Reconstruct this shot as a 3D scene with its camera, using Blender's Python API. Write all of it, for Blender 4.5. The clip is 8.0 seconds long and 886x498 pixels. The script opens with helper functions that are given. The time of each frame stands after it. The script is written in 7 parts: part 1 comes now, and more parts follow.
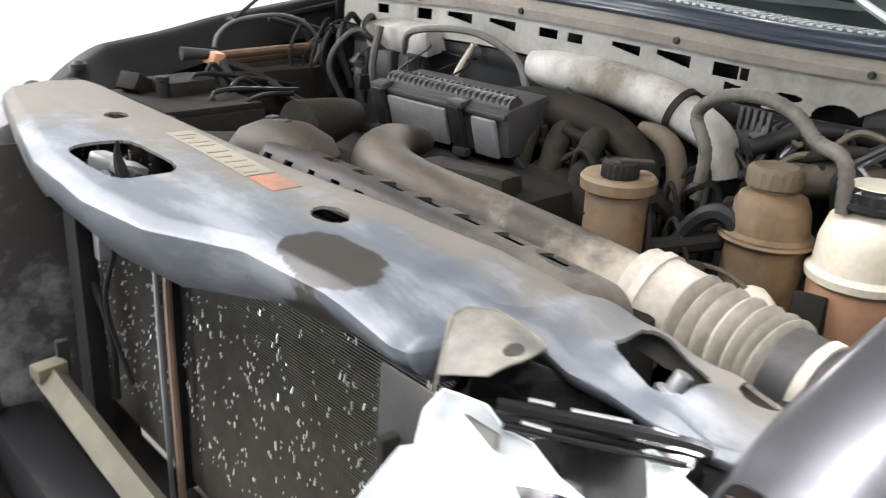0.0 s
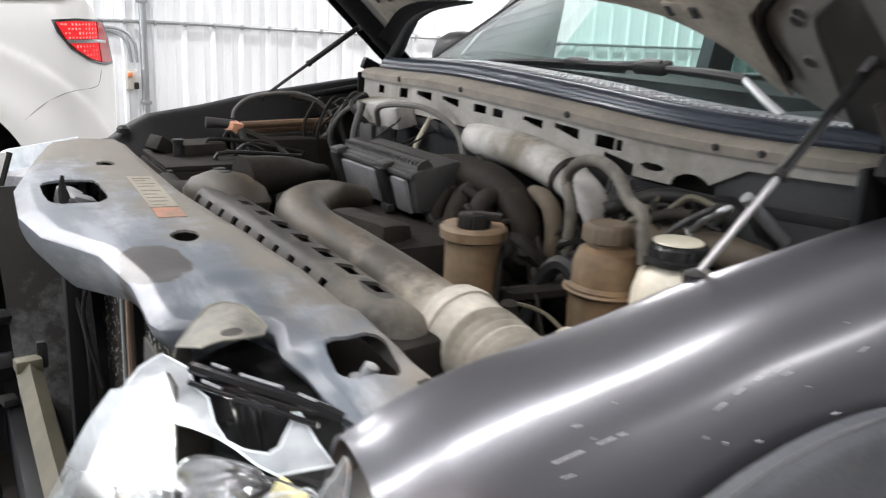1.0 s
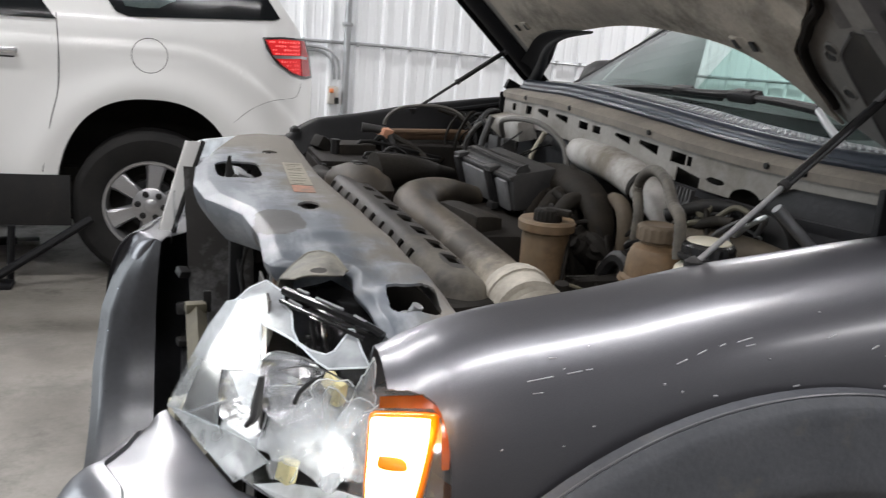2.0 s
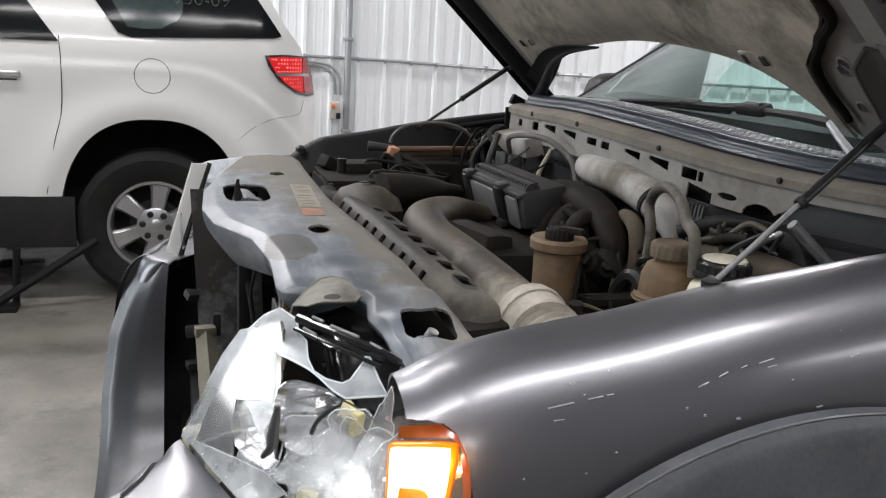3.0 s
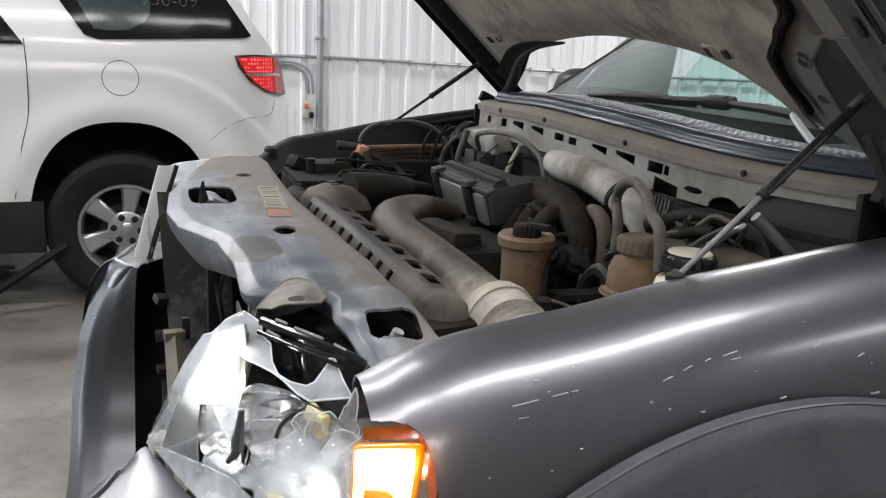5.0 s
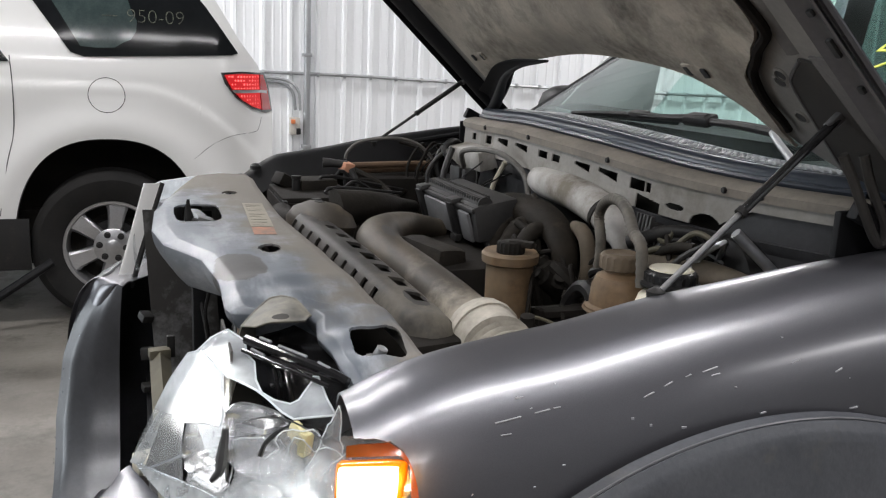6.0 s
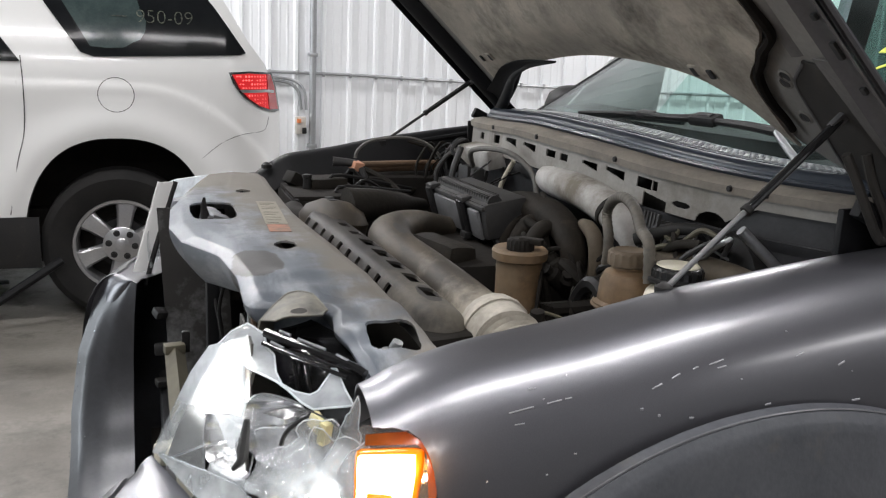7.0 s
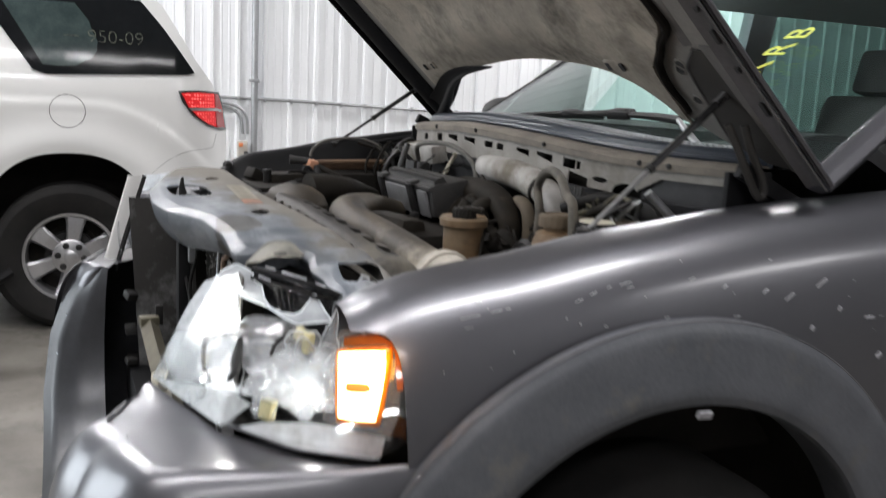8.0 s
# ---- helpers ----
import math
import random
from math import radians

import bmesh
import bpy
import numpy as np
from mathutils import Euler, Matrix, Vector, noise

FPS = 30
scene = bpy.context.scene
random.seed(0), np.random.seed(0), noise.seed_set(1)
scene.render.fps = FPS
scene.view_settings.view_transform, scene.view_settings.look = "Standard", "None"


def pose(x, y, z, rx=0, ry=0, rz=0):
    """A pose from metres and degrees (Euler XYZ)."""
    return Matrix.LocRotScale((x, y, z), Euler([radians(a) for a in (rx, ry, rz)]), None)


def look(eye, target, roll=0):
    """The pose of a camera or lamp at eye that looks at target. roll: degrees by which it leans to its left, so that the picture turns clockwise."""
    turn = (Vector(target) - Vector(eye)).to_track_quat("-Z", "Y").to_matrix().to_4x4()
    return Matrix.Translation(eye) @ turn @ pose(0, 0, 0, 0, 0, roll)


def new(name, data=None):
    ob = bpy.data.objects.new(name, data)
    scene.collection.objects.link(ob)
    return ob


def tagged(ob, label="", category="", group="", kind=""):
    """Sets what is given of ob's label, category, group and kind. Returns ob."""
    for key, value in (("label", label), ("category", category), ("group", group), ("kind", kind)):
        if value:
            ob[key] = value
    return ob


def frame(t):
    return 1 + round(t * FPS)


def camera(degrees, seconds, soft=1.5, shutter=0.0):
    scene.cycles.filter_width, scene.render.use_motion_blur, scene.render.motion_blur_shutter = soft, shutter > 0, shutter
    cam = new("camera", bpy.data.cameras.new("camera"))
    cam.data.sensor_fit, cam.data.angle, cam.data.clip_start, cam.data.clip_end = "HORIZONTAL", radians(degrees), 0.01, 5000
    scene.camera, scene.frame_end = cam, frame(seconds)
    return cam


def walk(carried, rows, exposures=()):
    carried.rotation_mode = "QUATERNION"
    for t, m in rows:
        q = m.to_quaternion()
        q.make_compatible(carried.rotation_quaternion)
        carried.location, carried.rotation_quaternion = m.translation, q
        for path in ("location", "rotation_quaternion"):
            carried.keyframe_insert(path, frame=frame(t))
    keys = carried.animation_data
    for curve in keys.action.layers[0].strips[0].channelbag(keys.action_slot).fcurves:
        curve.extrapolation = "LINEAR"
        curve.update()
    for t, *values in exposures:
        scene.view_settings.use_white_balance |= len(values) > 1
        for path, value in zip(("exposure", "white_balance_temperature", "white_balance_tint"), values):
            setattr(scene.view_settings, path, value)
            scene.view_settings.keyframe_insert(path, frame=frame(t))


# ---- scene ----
cam = camera(53.9, 8.0, soft=1.15, shutter=0.5)
PATH = [
    (0, (-0.508, -1.032, 1.371), (0.754, 0.347, 0.659), 2.7),
    (0.1, (-0.494, -1.081, 1.374), (0.718, 0.346, 0.672), 2.5),
    (0.2, (-0.468, -1.145, 1.362), (0.679, 0.360, 0.711), 1.4),
    (0.5, (-0.404, -1.272, 1.361), (0.681, 0.314, 0.807), 1.9),
    (0.7, (-0.342, -1.347, 1.360), (0.728, 0.245, 0.763), 2.9),
    (0.9, (-0.291, -1.398, 1.364), (0.711, 0.249, 0.834), 3.2),
    (1, (-0.271, -1.442, 1.371), (0.704, 0.223, 0.846), 2.6),
    (1.2, (-0.258, -1.536, 1.370), (0.680, 0.161, 0.876), 4.1),
    (1.5, (-0.236, -1.656, 1.373), (0.55, 0.119, 0.89), 5.9),
    (1.7, (-0.221, -1.719, 1.374), (0.449, 0.105, 0.900), 4.9),
    (2, (-0.214, -1.75, 1.375), (0.369, 0.099, 0.886), 4.5),
    (2.2, (-0.216, -1.737, 1.381), (0.331, 0.121, 0.877), 3.8),
    (3.5, (-0.228, -1.731, 1.389), (0.369, 0.125, 0.942), 3.0),
    (4, (-0.217, -1.732, 1.385), (0.371, 0.123, 0.925), 2.4),
    (4.3, (-0.211, -1.733, 1.387), (0.399, 0.114, 0.921), 2.4),
    (4.5, (-0.21, -1.731, 1.391), (0.41, 0.112, 0.925), 2.4),
    (4.7, (-0.208, -1.730, 1.390), (0.413, 0.112, 0.917), 2.5),
    (6, (-0.202, -1.741, 1.396), (0.449, 0.1, 0.962), 2.5),
    (6.5, (-0.214, -1.745, 1.401), (0.45, 0.093, 0.974), 2.4),
    (7, (-0.227, -1.769, 1.399), (0.417, 0.074, 0.963), 2.5),
    (7.3, (-0.241, -1.832, 1.392), (0.389, 0.018, 0.999), 2.3),
    (7.5, (-0.254, -1.879, 1.375), (0.395, -0.026, 0.992), 2.3),
    (7.6, (-0.271, -1.903, 1.374), (0.429, -0.075, 0.973), 2.3),
    (7.9, (-0.327, -1.96, 1.332), (0.445, -0.148, 0.988), 2.3),
    (8, (-0.347, -2.005, 1.312), (0.439, -0.199, 0.964), 2.9),
]
walk(cam, [(t, look(eye, target, roll)) for t, eye, target, roll in PATH],
     exposures=[(0.0, 1.06), (0.5, 1.03), (1.0, 0.55), (1.5, 0.25), (2.0, 0.03), (3.5, -0.04), (7.0, 0.0), (8.0, 0.06)])

# ---------------------------------------------------------------- light
world = bpy.data.worlds.new("world")
world.use_nodes = True
world.node_tree.nodes["Background"].inputs[0].default_value = (0.8, 0.87, 1.0, 1)
world.node_tree.nodes["Background"].inputs[1].default_value = 0.6
scene.world = world

CEIL = 4.4
# rows of long tube fixtures under the ceiling: (x, y, length)
FIXTURES = [(x, -1.75, 2.4) for x in (-1.9, 0.9)] + [(x, y, 2.4) for y in (-5.4, 1.6, 4.4) for x in (-1.7, 5.1)]
WATTS = 92.0
for fx, fy, fl in FIXTURES:
    lamp = bpy.data.lights.new("tube_light", "AREA")
    lamp.shape, lamp.size, lamp.size_y, lamp.energy = "RECTANGLE", fl, 0.16, WATTS * (1.95 if fy > 4 else 1.0)
    lamp.color = (1.0, 0.98, 0.995)
    new("tube_light", lamp).matrix_world = pose(fx, fy, CEIL - 0.13)
# added fill lamp, unseen door ahead of the vehicle: (y from, y to, height)
DOOR = (2.0, 5.2, 3.3)
lamp = bpy.data.lights.new("door_fill", "AREA")
lamp.shape, lamp.size, lamp.size_y, lamp.energy = "RECTANGLE", DOOR[1] - DOOR[0], DOOR[2], 200.0
lamp.color = (0.88, 0.95, 1.0)
new("door_fill", lamp).matrix_world = look((-7.05, (DOOR[0] + DOOR[1]) / 2, DOOR[2] / 2), (0, (DOOR[0] + DOOR[1]) / 2, DOOR[2] / 2))


# ---------------------------------------------------------------- materials
def mat(name, a, b=None, scale=8.0, rough=0.5, metal=0.0, bump=0.0, fine=120.0, spread=0.25, coat=0.0, coat_rough=0.06, dust=None, dust_amount=0.0, dust_scale=5.0, rough2=None, spec=0.5, grain_amount=1.0):
    """A surface of two colours mixed by coarse noise, with fine grain, bump, and, where given, blotches of dust."""
    m = bpy.data.materials.new(name)
    m.use_nodes = True
    nt = m.node_tree
    n, l = nt.nodes, nt.links
    p = n["Principled BSDF"]
    p.inputs["Metallic"].default_value = metal
    p.inputs["Roughness"].default_value = rough
    p.inputs["Coat Weight"].default_value = coat
    p.inputs["Coat Roughness"].default_value = coat_rough
    p.inputs["Specular IOR Level"].default_value = spec
    co = n.new("ShaderNodeTexCoord")
    info = n.new("ShaderNodeObjectInfo")
    off = n.new("ShaderNodeVectorMath"); off.operation = "ADD"
    l.new(co.outputs["Object"], off.inputs[0]); l.new(info.outputs["Random"], off.inputs[1])
    big = n.new("ShaderNodeTexNoise")
    big.inputs["Scale"].default_value, big.inputs["Detail"].default_value, big.inputs["Roughness"].default_value = scale, 6, 0.65
    l.new(off.outputs[0], big.inputs["Vector"])
    ramp = n.new("ShaderNodeMapRange")
    ramp.inputs["From Min"].default_value, ramp.inputs["From Max"].default_value = 0.5 - spread, 0.5 + spread
    l.new(big.outputs["Fac"], ramp.inputs["Value"])
    mix = n.new("ShaderNodeMix"); mix.data_type = "RGBA"
    b = b or tuple(c * 0.75 for c in a)
    mix.inputs["A"].default_value, mix.inputs["B"].default_value = (*a, 1), (*b, 1)
    l.new(ramp.outputs[0], mix.inputs["Factor"])
    grain = n.new("ShaderNodeTexNoise")
    grain.inputs["Scale"].default_value, grain.inputs["Detail"].default_value = fine, 4
    l.new(off.outputs[0], grain.inputs["Vector"])
    tone = n.new("ShaderNodeMapRange")
    tone.inputs["To Min"].default_value, tone.inputs["To Max"].default_value = 1 - 0.18 * grain_amount, 1 + 0.16 * grain_amount
    l.new(grain.outputs["Fac"], tone.inputs["Value"])
    mul = n.new("ShaderNodeVectorMath"); mul.operation = "SCALE"
    l.new(mix.outputs["Result"], mul.inputs[0]); l.new(tone.outputs[0], mul.inputs["Scale"])
    colour = mul.outputs[0]
    if dust:
        dn = n.new("ShaderNodeTexNoise")
        dn.inputs["Scale"].default_value, dn.inputs["Detail"].default_value, dn.inputs["Roughness"].default_value = dust_scale, 8, 0.7
        l.new(off.outputs[0], dn.inputs["Vector"])
        dr = n.new("ShaderNodeMapRange")
        dr.inputs["From Min"].default_value, dr.inputs["From Max"].default_value = 0.72 - dust_amount, 0.92 - dust_amount
        l.new(dn.outputs["Fac"], dr.inputs["Value"])
        dm = n.new("ShaderNodeMix"); dm.data_type = "RGBA"
        dm.inputs["B"].default_value = (*dust, 1)
        l.new(colour, dm.inputs["A"]); l.new(dr.outputs[0], dm.inputs["Factor"])
        colour = dm.outputs["Result"]
        rm = n.new("ShaderNodeMapRange")
        rm.inputs["To Min"].default_value, rm.inputs["To Max"].default_value = rough, max(rough, 0.85)
        l.new(dr.outputs[0], rm.inputs["Value"]); l.new(rm.outputs[0], p.inputs["Roughness"])
    elif rough2 is not None:
        rm = n.new("ShaderNodeMapRange")
        rm.inputs["To Min"].default_value, rm.inputs["To Max"].default_value = rough, rough2
        l.new(ramp.outputs[0], rm.inputs["Value"]); l.new(rm.outputs[0], p.inputs["Roughness"])
    l.new(colour, p.inputs["Base Color"])
    if bump:
        bp = n.new("ShaderNodeBump")
        bp.inputs["Strength"].default_value, bp.inputs["Distance"].default_value = 1.0, bump
        l.new(grain.outputs["Fac"], bp.inputs["Height"]); l.new(bp.outputs[0], p.inputs["Normal"])
    return m


def clear(name, tint, rough=0.02, haze=0.0, gloss=0.9, rise=None):
    """Thin clear plastic or glass: straight-through light in a tint, a gloss by Fresnel, and some white haze."""
    m = bpy.data.materials.new(name)
    m.use_nodes = True
    n, l = m.node_tree.nodes, m.node_tree.links
    n.remove(n["Principled BSDF"])
    out = n["Material Output"]
    tr = n.new("ShaderNodeBsdfTransparent"); tr.inputs[0].default_value = (*tint, 1)
    gl = n.new("ShaderNodeBsdfGlossy"); gl.inputs["Roughness"].default_value = rough
    lw = n.new("ShaderNodeLayerWeight"); lw.inputs[0].default_value = 0.5
    pw = n.new("ShaderNodeMath"); pw.operation = "POWER"; pw.inputs[1].default_value = 5.0
    l.new(lw.outputs["Facing"], pw.inputs[0])
    fr = n.new("ShaderNodeMath"); fr.operation = "MULTIPLY_ADD"; fr.inputs[1].default_value = gloss; fr.inputs[2].default_value = 0.04
    l.new(pw.outputs[0], fr.inputs[0])
    mx = n.new("ShaderNodeMixShader")
    l.new(fr.outputs[0], mx.inputs[0]); l.new(tr.outputs[0], mx.inputs[1]); l.new(gl.outputs[0], mx.inputs[2])
    last = mx
    if haze:
        df = n.new("ShaderNodeBsdfDiffuse"); df.inputs[0].default_value = (0.85, 0.88, 0.9, 1)
        tl = n.new("ShaderNodeBsdfTranslucent"); tl.inputs[0].default_value = (0.85, 0.88, 0.9, 1)
        ad = n.new("ShaderNodeMixShader"); ad.inputs[0].default_value = 0.5
        l.new(df.outputs[0], ad.inputs[1]); l.new(tl.outputs[0], ad.inputs[2])
        co = n.new("ShaderNodeTexCoord")
        ns = n.new("ShaderNodeTexNoise"); ns.inputs["Scale"].default_value, ns.inputs["Detail"].default_value = 22, 6
        l.new(co.outputs["Object"], ns.inputs["Vector"])
        mr = n.new("ShaderNodeMapRange")
        mr.inputs["From Min"].default_value, mr.inputs["From Max"].default_value = 0.3, 0.7
        mr.inputs["To Min"].default_value, mr.inputs["To Max"].default_value = haze * 0.6, min(1, haze * 1.3)
        l.new(ns.outputs["Fac"], mr.inputs["Value"])
        amount = mr.outputs[0]
        if rise:
            # the haze thins out towards the foot of the piece
            geo = n.new("ShaderNodeNewGeometry")
            sp = n.new("ShaderNodeSeparateXYZ")
            l.new(geo.outputs["Position"], sp.inputs[0])
            zr = n.new("ShaderNodeMapRange")
            zr.inputs["From Min"].default_value, zr.inputs["From Max"].default_value = rise
            zr.inputs["To Min"].default_value = 0.09
            l.new(sp.outputs[2], zr.inputs["Value"])
            mm = n.new("ShaderNodeMath"); mm.operation = "MULTIPLY"
            l.new(mr.outputs[0], mm.inputs[0]); l.new(zr.outputs[0], mm.inputs[1])
            amount = mm.outputs[0]
        m2 = n.new("ShaderNodeMixShader")
        l.new(amount, m2.inputs[0]); l.new(mx.outputs[0], m2.inputs[1]); l.new(ad.outputs[0], m2.inputs[2])
        last = m2
    l.new(last.outputs[0], out.inputs[0])
    return m


def glow(name, colour, strength):
    m = bpy.data.materials.new(name)
    m.use_nodes = True
    p = m.node_tree.nodes["Principled BSDF"]
    p.inputs["Base Color"].default_value = (*colour, 1)
    p.inputs["Emission Color"].default_value = (*colour, 1)
    p.inputs["Emission Strength"].default_value = strength
    return m


PAINT = mat("grey_paint", (0.115, 0.115, 0.127), (0.100, 0.100, 0.112), 3, 0.39, 0.75, fine=900, coat=0.9, coat_rough=0.2)
FLARE = mat("dusty_flare", (0.058, 0.062, 0.07), (0.092, 0.096, 0.106), 11, 0.42, 0.1, bump=0.0008, fine=120, dust=(0.12, 0.113, 0.10), dust_amount=0.15, dust_scale=12)
CHIP = mat("bare_chip", (0.42, 0.42, 0.44), (0.22, 0.22, 0.24), 90, 0.4)
BLACK = mat("black_plastic", (0.012, 0.012, 0.013), (0.02, 0.019, 0.018), 9, 0.5, bump=0.0004, spec=0.3, dust=(0.06, 0.054, 0.045), dust_amount=0.10, dust_scale=9)
BUMPER = mat("dull_grey_bumper", (0.066, 0.068, 0.075), (0.034, 0.035, 0.038), 9, 0.40, 0.45, bump=0.0006, fine=60, coat=0.35, coat_rough=0.3, dust=(0.14, 0.135, 0.125), dust_amount=0.12)
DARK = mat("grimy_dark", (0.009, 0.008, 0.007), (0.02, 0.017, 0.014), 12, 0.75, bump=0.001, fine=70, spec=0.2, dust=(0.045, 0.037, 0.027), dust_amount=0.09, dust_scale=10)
RUBBER = mat("rubber", (0.022, 0.022, 0.023), (0.03, 0.03, 0.03), 10, 0.62, bump=0.0004)
SEAL = mat("blue_black_seal", (0.03, 0.038, 0.054), (0.045, 0.054, 0.07), 10, 0.28, dust=(0.2, 0.21, 0.22), dust_amount=0.10)

def stained(name, clean, clean2, dust, rough, lean, spots):
    """Plastic with a film of dust that thins along lean (a direction and an offset), and dark bare spots (x, y, rx, ry)."""
    m = bpy.data.materials.new(name)
    m.use_nodes = True
    n, l = m.node_tree.nodes, m.node_tree.links
    p = n["Principled BSDF"]
    geo = n.new("ShaderNodeNewGeometry")
    sep = n.new("ShaderNodeSeparateXYZ")
    l.new(geo.outputs["Position"], sep.inputs[0])

    def calc(op, a, b=0.0, c=0.0):
        q = n.new("ShaderNodeMath"); q.operation = op
        for k, v in enumerate((a, b, c)):
            if isinstance(v, (int, float)):
                q.inputs[k].default_value = v
            else:
                l.new(v, q.inputs[k])
        return q.outputs[0]

    def noise(scale, detail=6, stretch=(1, 1, 1), roughness=0.65):
        mp = n.new("ShaderNodeMapping"); mp.inputs["Scale"].default_value = stretch
        l.new(geo.outputs["Position"], mp.inputs["Vector"])
        q = n.new("ShaderNodeTexNoise")
        q.inputs["Scale"].default_value, q.inputs["Detail"].default_value, q.inputs["Roughness"].default_value = scale, detail, roughness
        l.new(mp.outputs[0], q.inputs["Vector"])
        return q.outputs["Fac"]

    def ramp(v, a, b):
        q = n.new("ShaderNodeMapRange"); q.inputs["From Min"].default_value, q.inputs["From Max"].default_value = a, b
        q.interpolation_type = "SMOOTHSTEP"
        l.new(v, q.inputs["Value"])
        return q.outputs[0]

    def blend(f, a, b):
        q = n.new("ShaderNodeMix"); q.data_type = "RGBA"
        l.new(f, q.inputs["Factor"])
        for k, v in (("A", a), ("B", b)):
            if isinstance(v, tuple):
                q.inputs[k].default_value = (*v, 1)
            else:
                l.new(v, q.inputs[k])
        return q.outputs["Result"]

    big, mid, fine, streak = noise(6), noise(22, 8), noise(150), noise(16, 6, (1, 0.25, 1))
    d = calc("ADD", calc("MULTIPLY", sep.outputs[0], lean[0]), calc("MULTIPLY", sep.outputs[1], lean[1]))
    d = calc("ADD", d, lean[2])
    d = calc("ADD", d, calc("MULTIPLY_ADD", big, 3.0, -1.5))
    d = calc("ADD", d, calc("MULTIPLY_ADD", mid, 0.9, -0.45))
    film = ramp(d, 0.0, 0.9)
    col = blend(ramp(streak, 0.42, 0.66), clean, clean2)
    col = blend(calc("MULTIPLY", film, calc("MULTIPLY_ADD", fine, 0.5, 0.65)), col, dust)
    bare = None
    for x, y, rx, ry in spots:
        ex = calc("POWER", calc("ABSOLUTE", calc("MULTIPLY_ADD", sep.outputs[0], 1 / rx, -x / rx)), 2.0)
        ey = calc("POWER", calc("ABSOLUTE", calc("MULTIPLY_ADD", sep.outputs[1], 1 / ry, -y / ry)), 2.0)
        r = calc("ADD", calc("ADD", ex, ey), calc("MULTIPLY_ADD", mid, 1.6, -0.8))
        k = calc("SUBTRACT", 1.0, ramp(r, 0.86, 1.04))
        bare = k if bare is None else calc("MAXIMUM", bare, k)
    if bare is not None:
        col = blend(bare, col, (0.04, 0.037, 0.034))
    l.new(col, p.inputs["Base Color"])
    l.new(calc("MULTIPLY_ADD", film, 0.85 - rough, rough), p.inputs["Roughness"])
    bp = n.new("ShaderNodeBump"); bp.inputs["Distance"].default_value = 0.0006
    l.new(mid, bp.inputs["Height"]); l.new(bp.outputs[0], p.inputs["Normal"])
    return m


# the pale blue clean tones also paint the sheen on the front lip
SHIELD = stained("dusty_shield", (0.105, 0.119, 0.138), (0.235, 0.252, 0.275), (0.155, 0.139, 0.115), 0.36, (6.0, 1.3, 0.75), [(-0.058, -0.385, 0.042, 0.068)])
BAR = stained("dusty_bar", (0.022, 0.020, 0.018), (0.055, 0.050, 0.044), (0.15, 0.135, 0.11), 0.6, (3.4, -1.2, -0.75), [(0.19, -0.30, 0.022, 0.04), (0.215, -0.44, 0.02, 0.035)])
FLAPDUST = stained("dusty_flap", (0.12, 0.115, 0.105), (0.08, 0.08, 0.075), (0.30, 0.285, 0.235), 0.55, (0.0, 0.0, 0.45), [(-0.028, -0.60, 0.012, 0.007), (-0.04, -0.635, 0.014, 0.006)])
TUBE = stained("dusty_tube", (0.036, 0.029, 0.021), (0.085, 0.068, 0.047), (0.36, 0.325, 0.265), 0.6, (0.0, -3.4, -1.15), [(0.25, -0.14, 0.012, 0.03)])
GLOSSBLACK = mat("gloss_black", (0.008, 0.008, 0.009), (0.013, 0.013, 0.013), 9, 0.16)
HOLLOW = mat("hollow_dark", (0.022, 0.020, 0.019), (0.042, 0.039, 0.035), 9, 0.5, dust=(0.11, 0.10, 0.088), dust_amount=0.12)
RAIL = mat("dusty_rail", (0.12, 0.115, 0.113), (0.19, 0.18, 0.172), 7, 0.5, 0.1, bump=0.0006, dust=(0.26, 0.24, 0.215), dust_amount=0.16)
FLANGE = mat("dark_flange", (0.10, 0.098, 0.102), (0.15, 0.144, 0.142), 8, 0.42, 0.3, dust=(0.16, 0.148, 0.13), dust_amount=0.14)
FIREDARK = mat("grimy_bulkhead", (0.036, 0.037, 0.041), (0.065, 0.065, 0.068), 8, 0.5, bump=0.0005, dust=(0.055, 0.05, 0.044), dust_amount=0.22, dust_scale=5)
STRUTBLACK = mat("dark_strut", (0.12, 0.12, 0.125), (0.08, 0.08, 0.085), 20, 0.12, 0.9, coat=0.8, coat_rough=0.03)
BELLOWS = mat("dusty_bellows", (0.54, 0.50, 0.43), (0.27, 0.25, 0.21), 12, 0.75, bump=0.0006, spread=0.18)
PLENUM = mat("grimy_plenum", (0.010, 0.0085, 0.007), (0.026, 0.021, 0.015), 14, 0.75, bump=0.001, spec=0.2, dust=(0.065, 0.053, 0.038), dust_amount=0.13, dust_scale=9)
COVER = mat("dusty_cover", (0.010, 0.009, 0.008), (0.026, 0.022, 0.017), 11, 0.7, bump=0.001, spec=0.2, dust=(0.075, 0.061, 0.043), dust_amount=0.13, dust_scale=7)
BOXGREY = mat("grey_box", (0.022, 0.022, 0.023), (0.05, 0.048, 0.046), 10, 0.5, bump=0.0004, dust=(0.105, 0.095, 0.08), dust_amount=0.16)
TAN = mat("tan_plastic", (0.23, 0.145, 0.075), (0.10, 0.065, 0.036), 14, 0.55, bump=0.0003, spread=0.16, dust=(0.17, 0.13, 0.085), dust_amount=0.24, dust_scale=8)
MILK = mat("milky_plastic", (0.70, 0.66, 0.56), (0.62, 0.55, 0.42), 9, 0.4)
PINK = mat("stained_plastic", (0.47, 0.27, 0.17), (0.36, 0.2, 0.12), 9, 0.5)
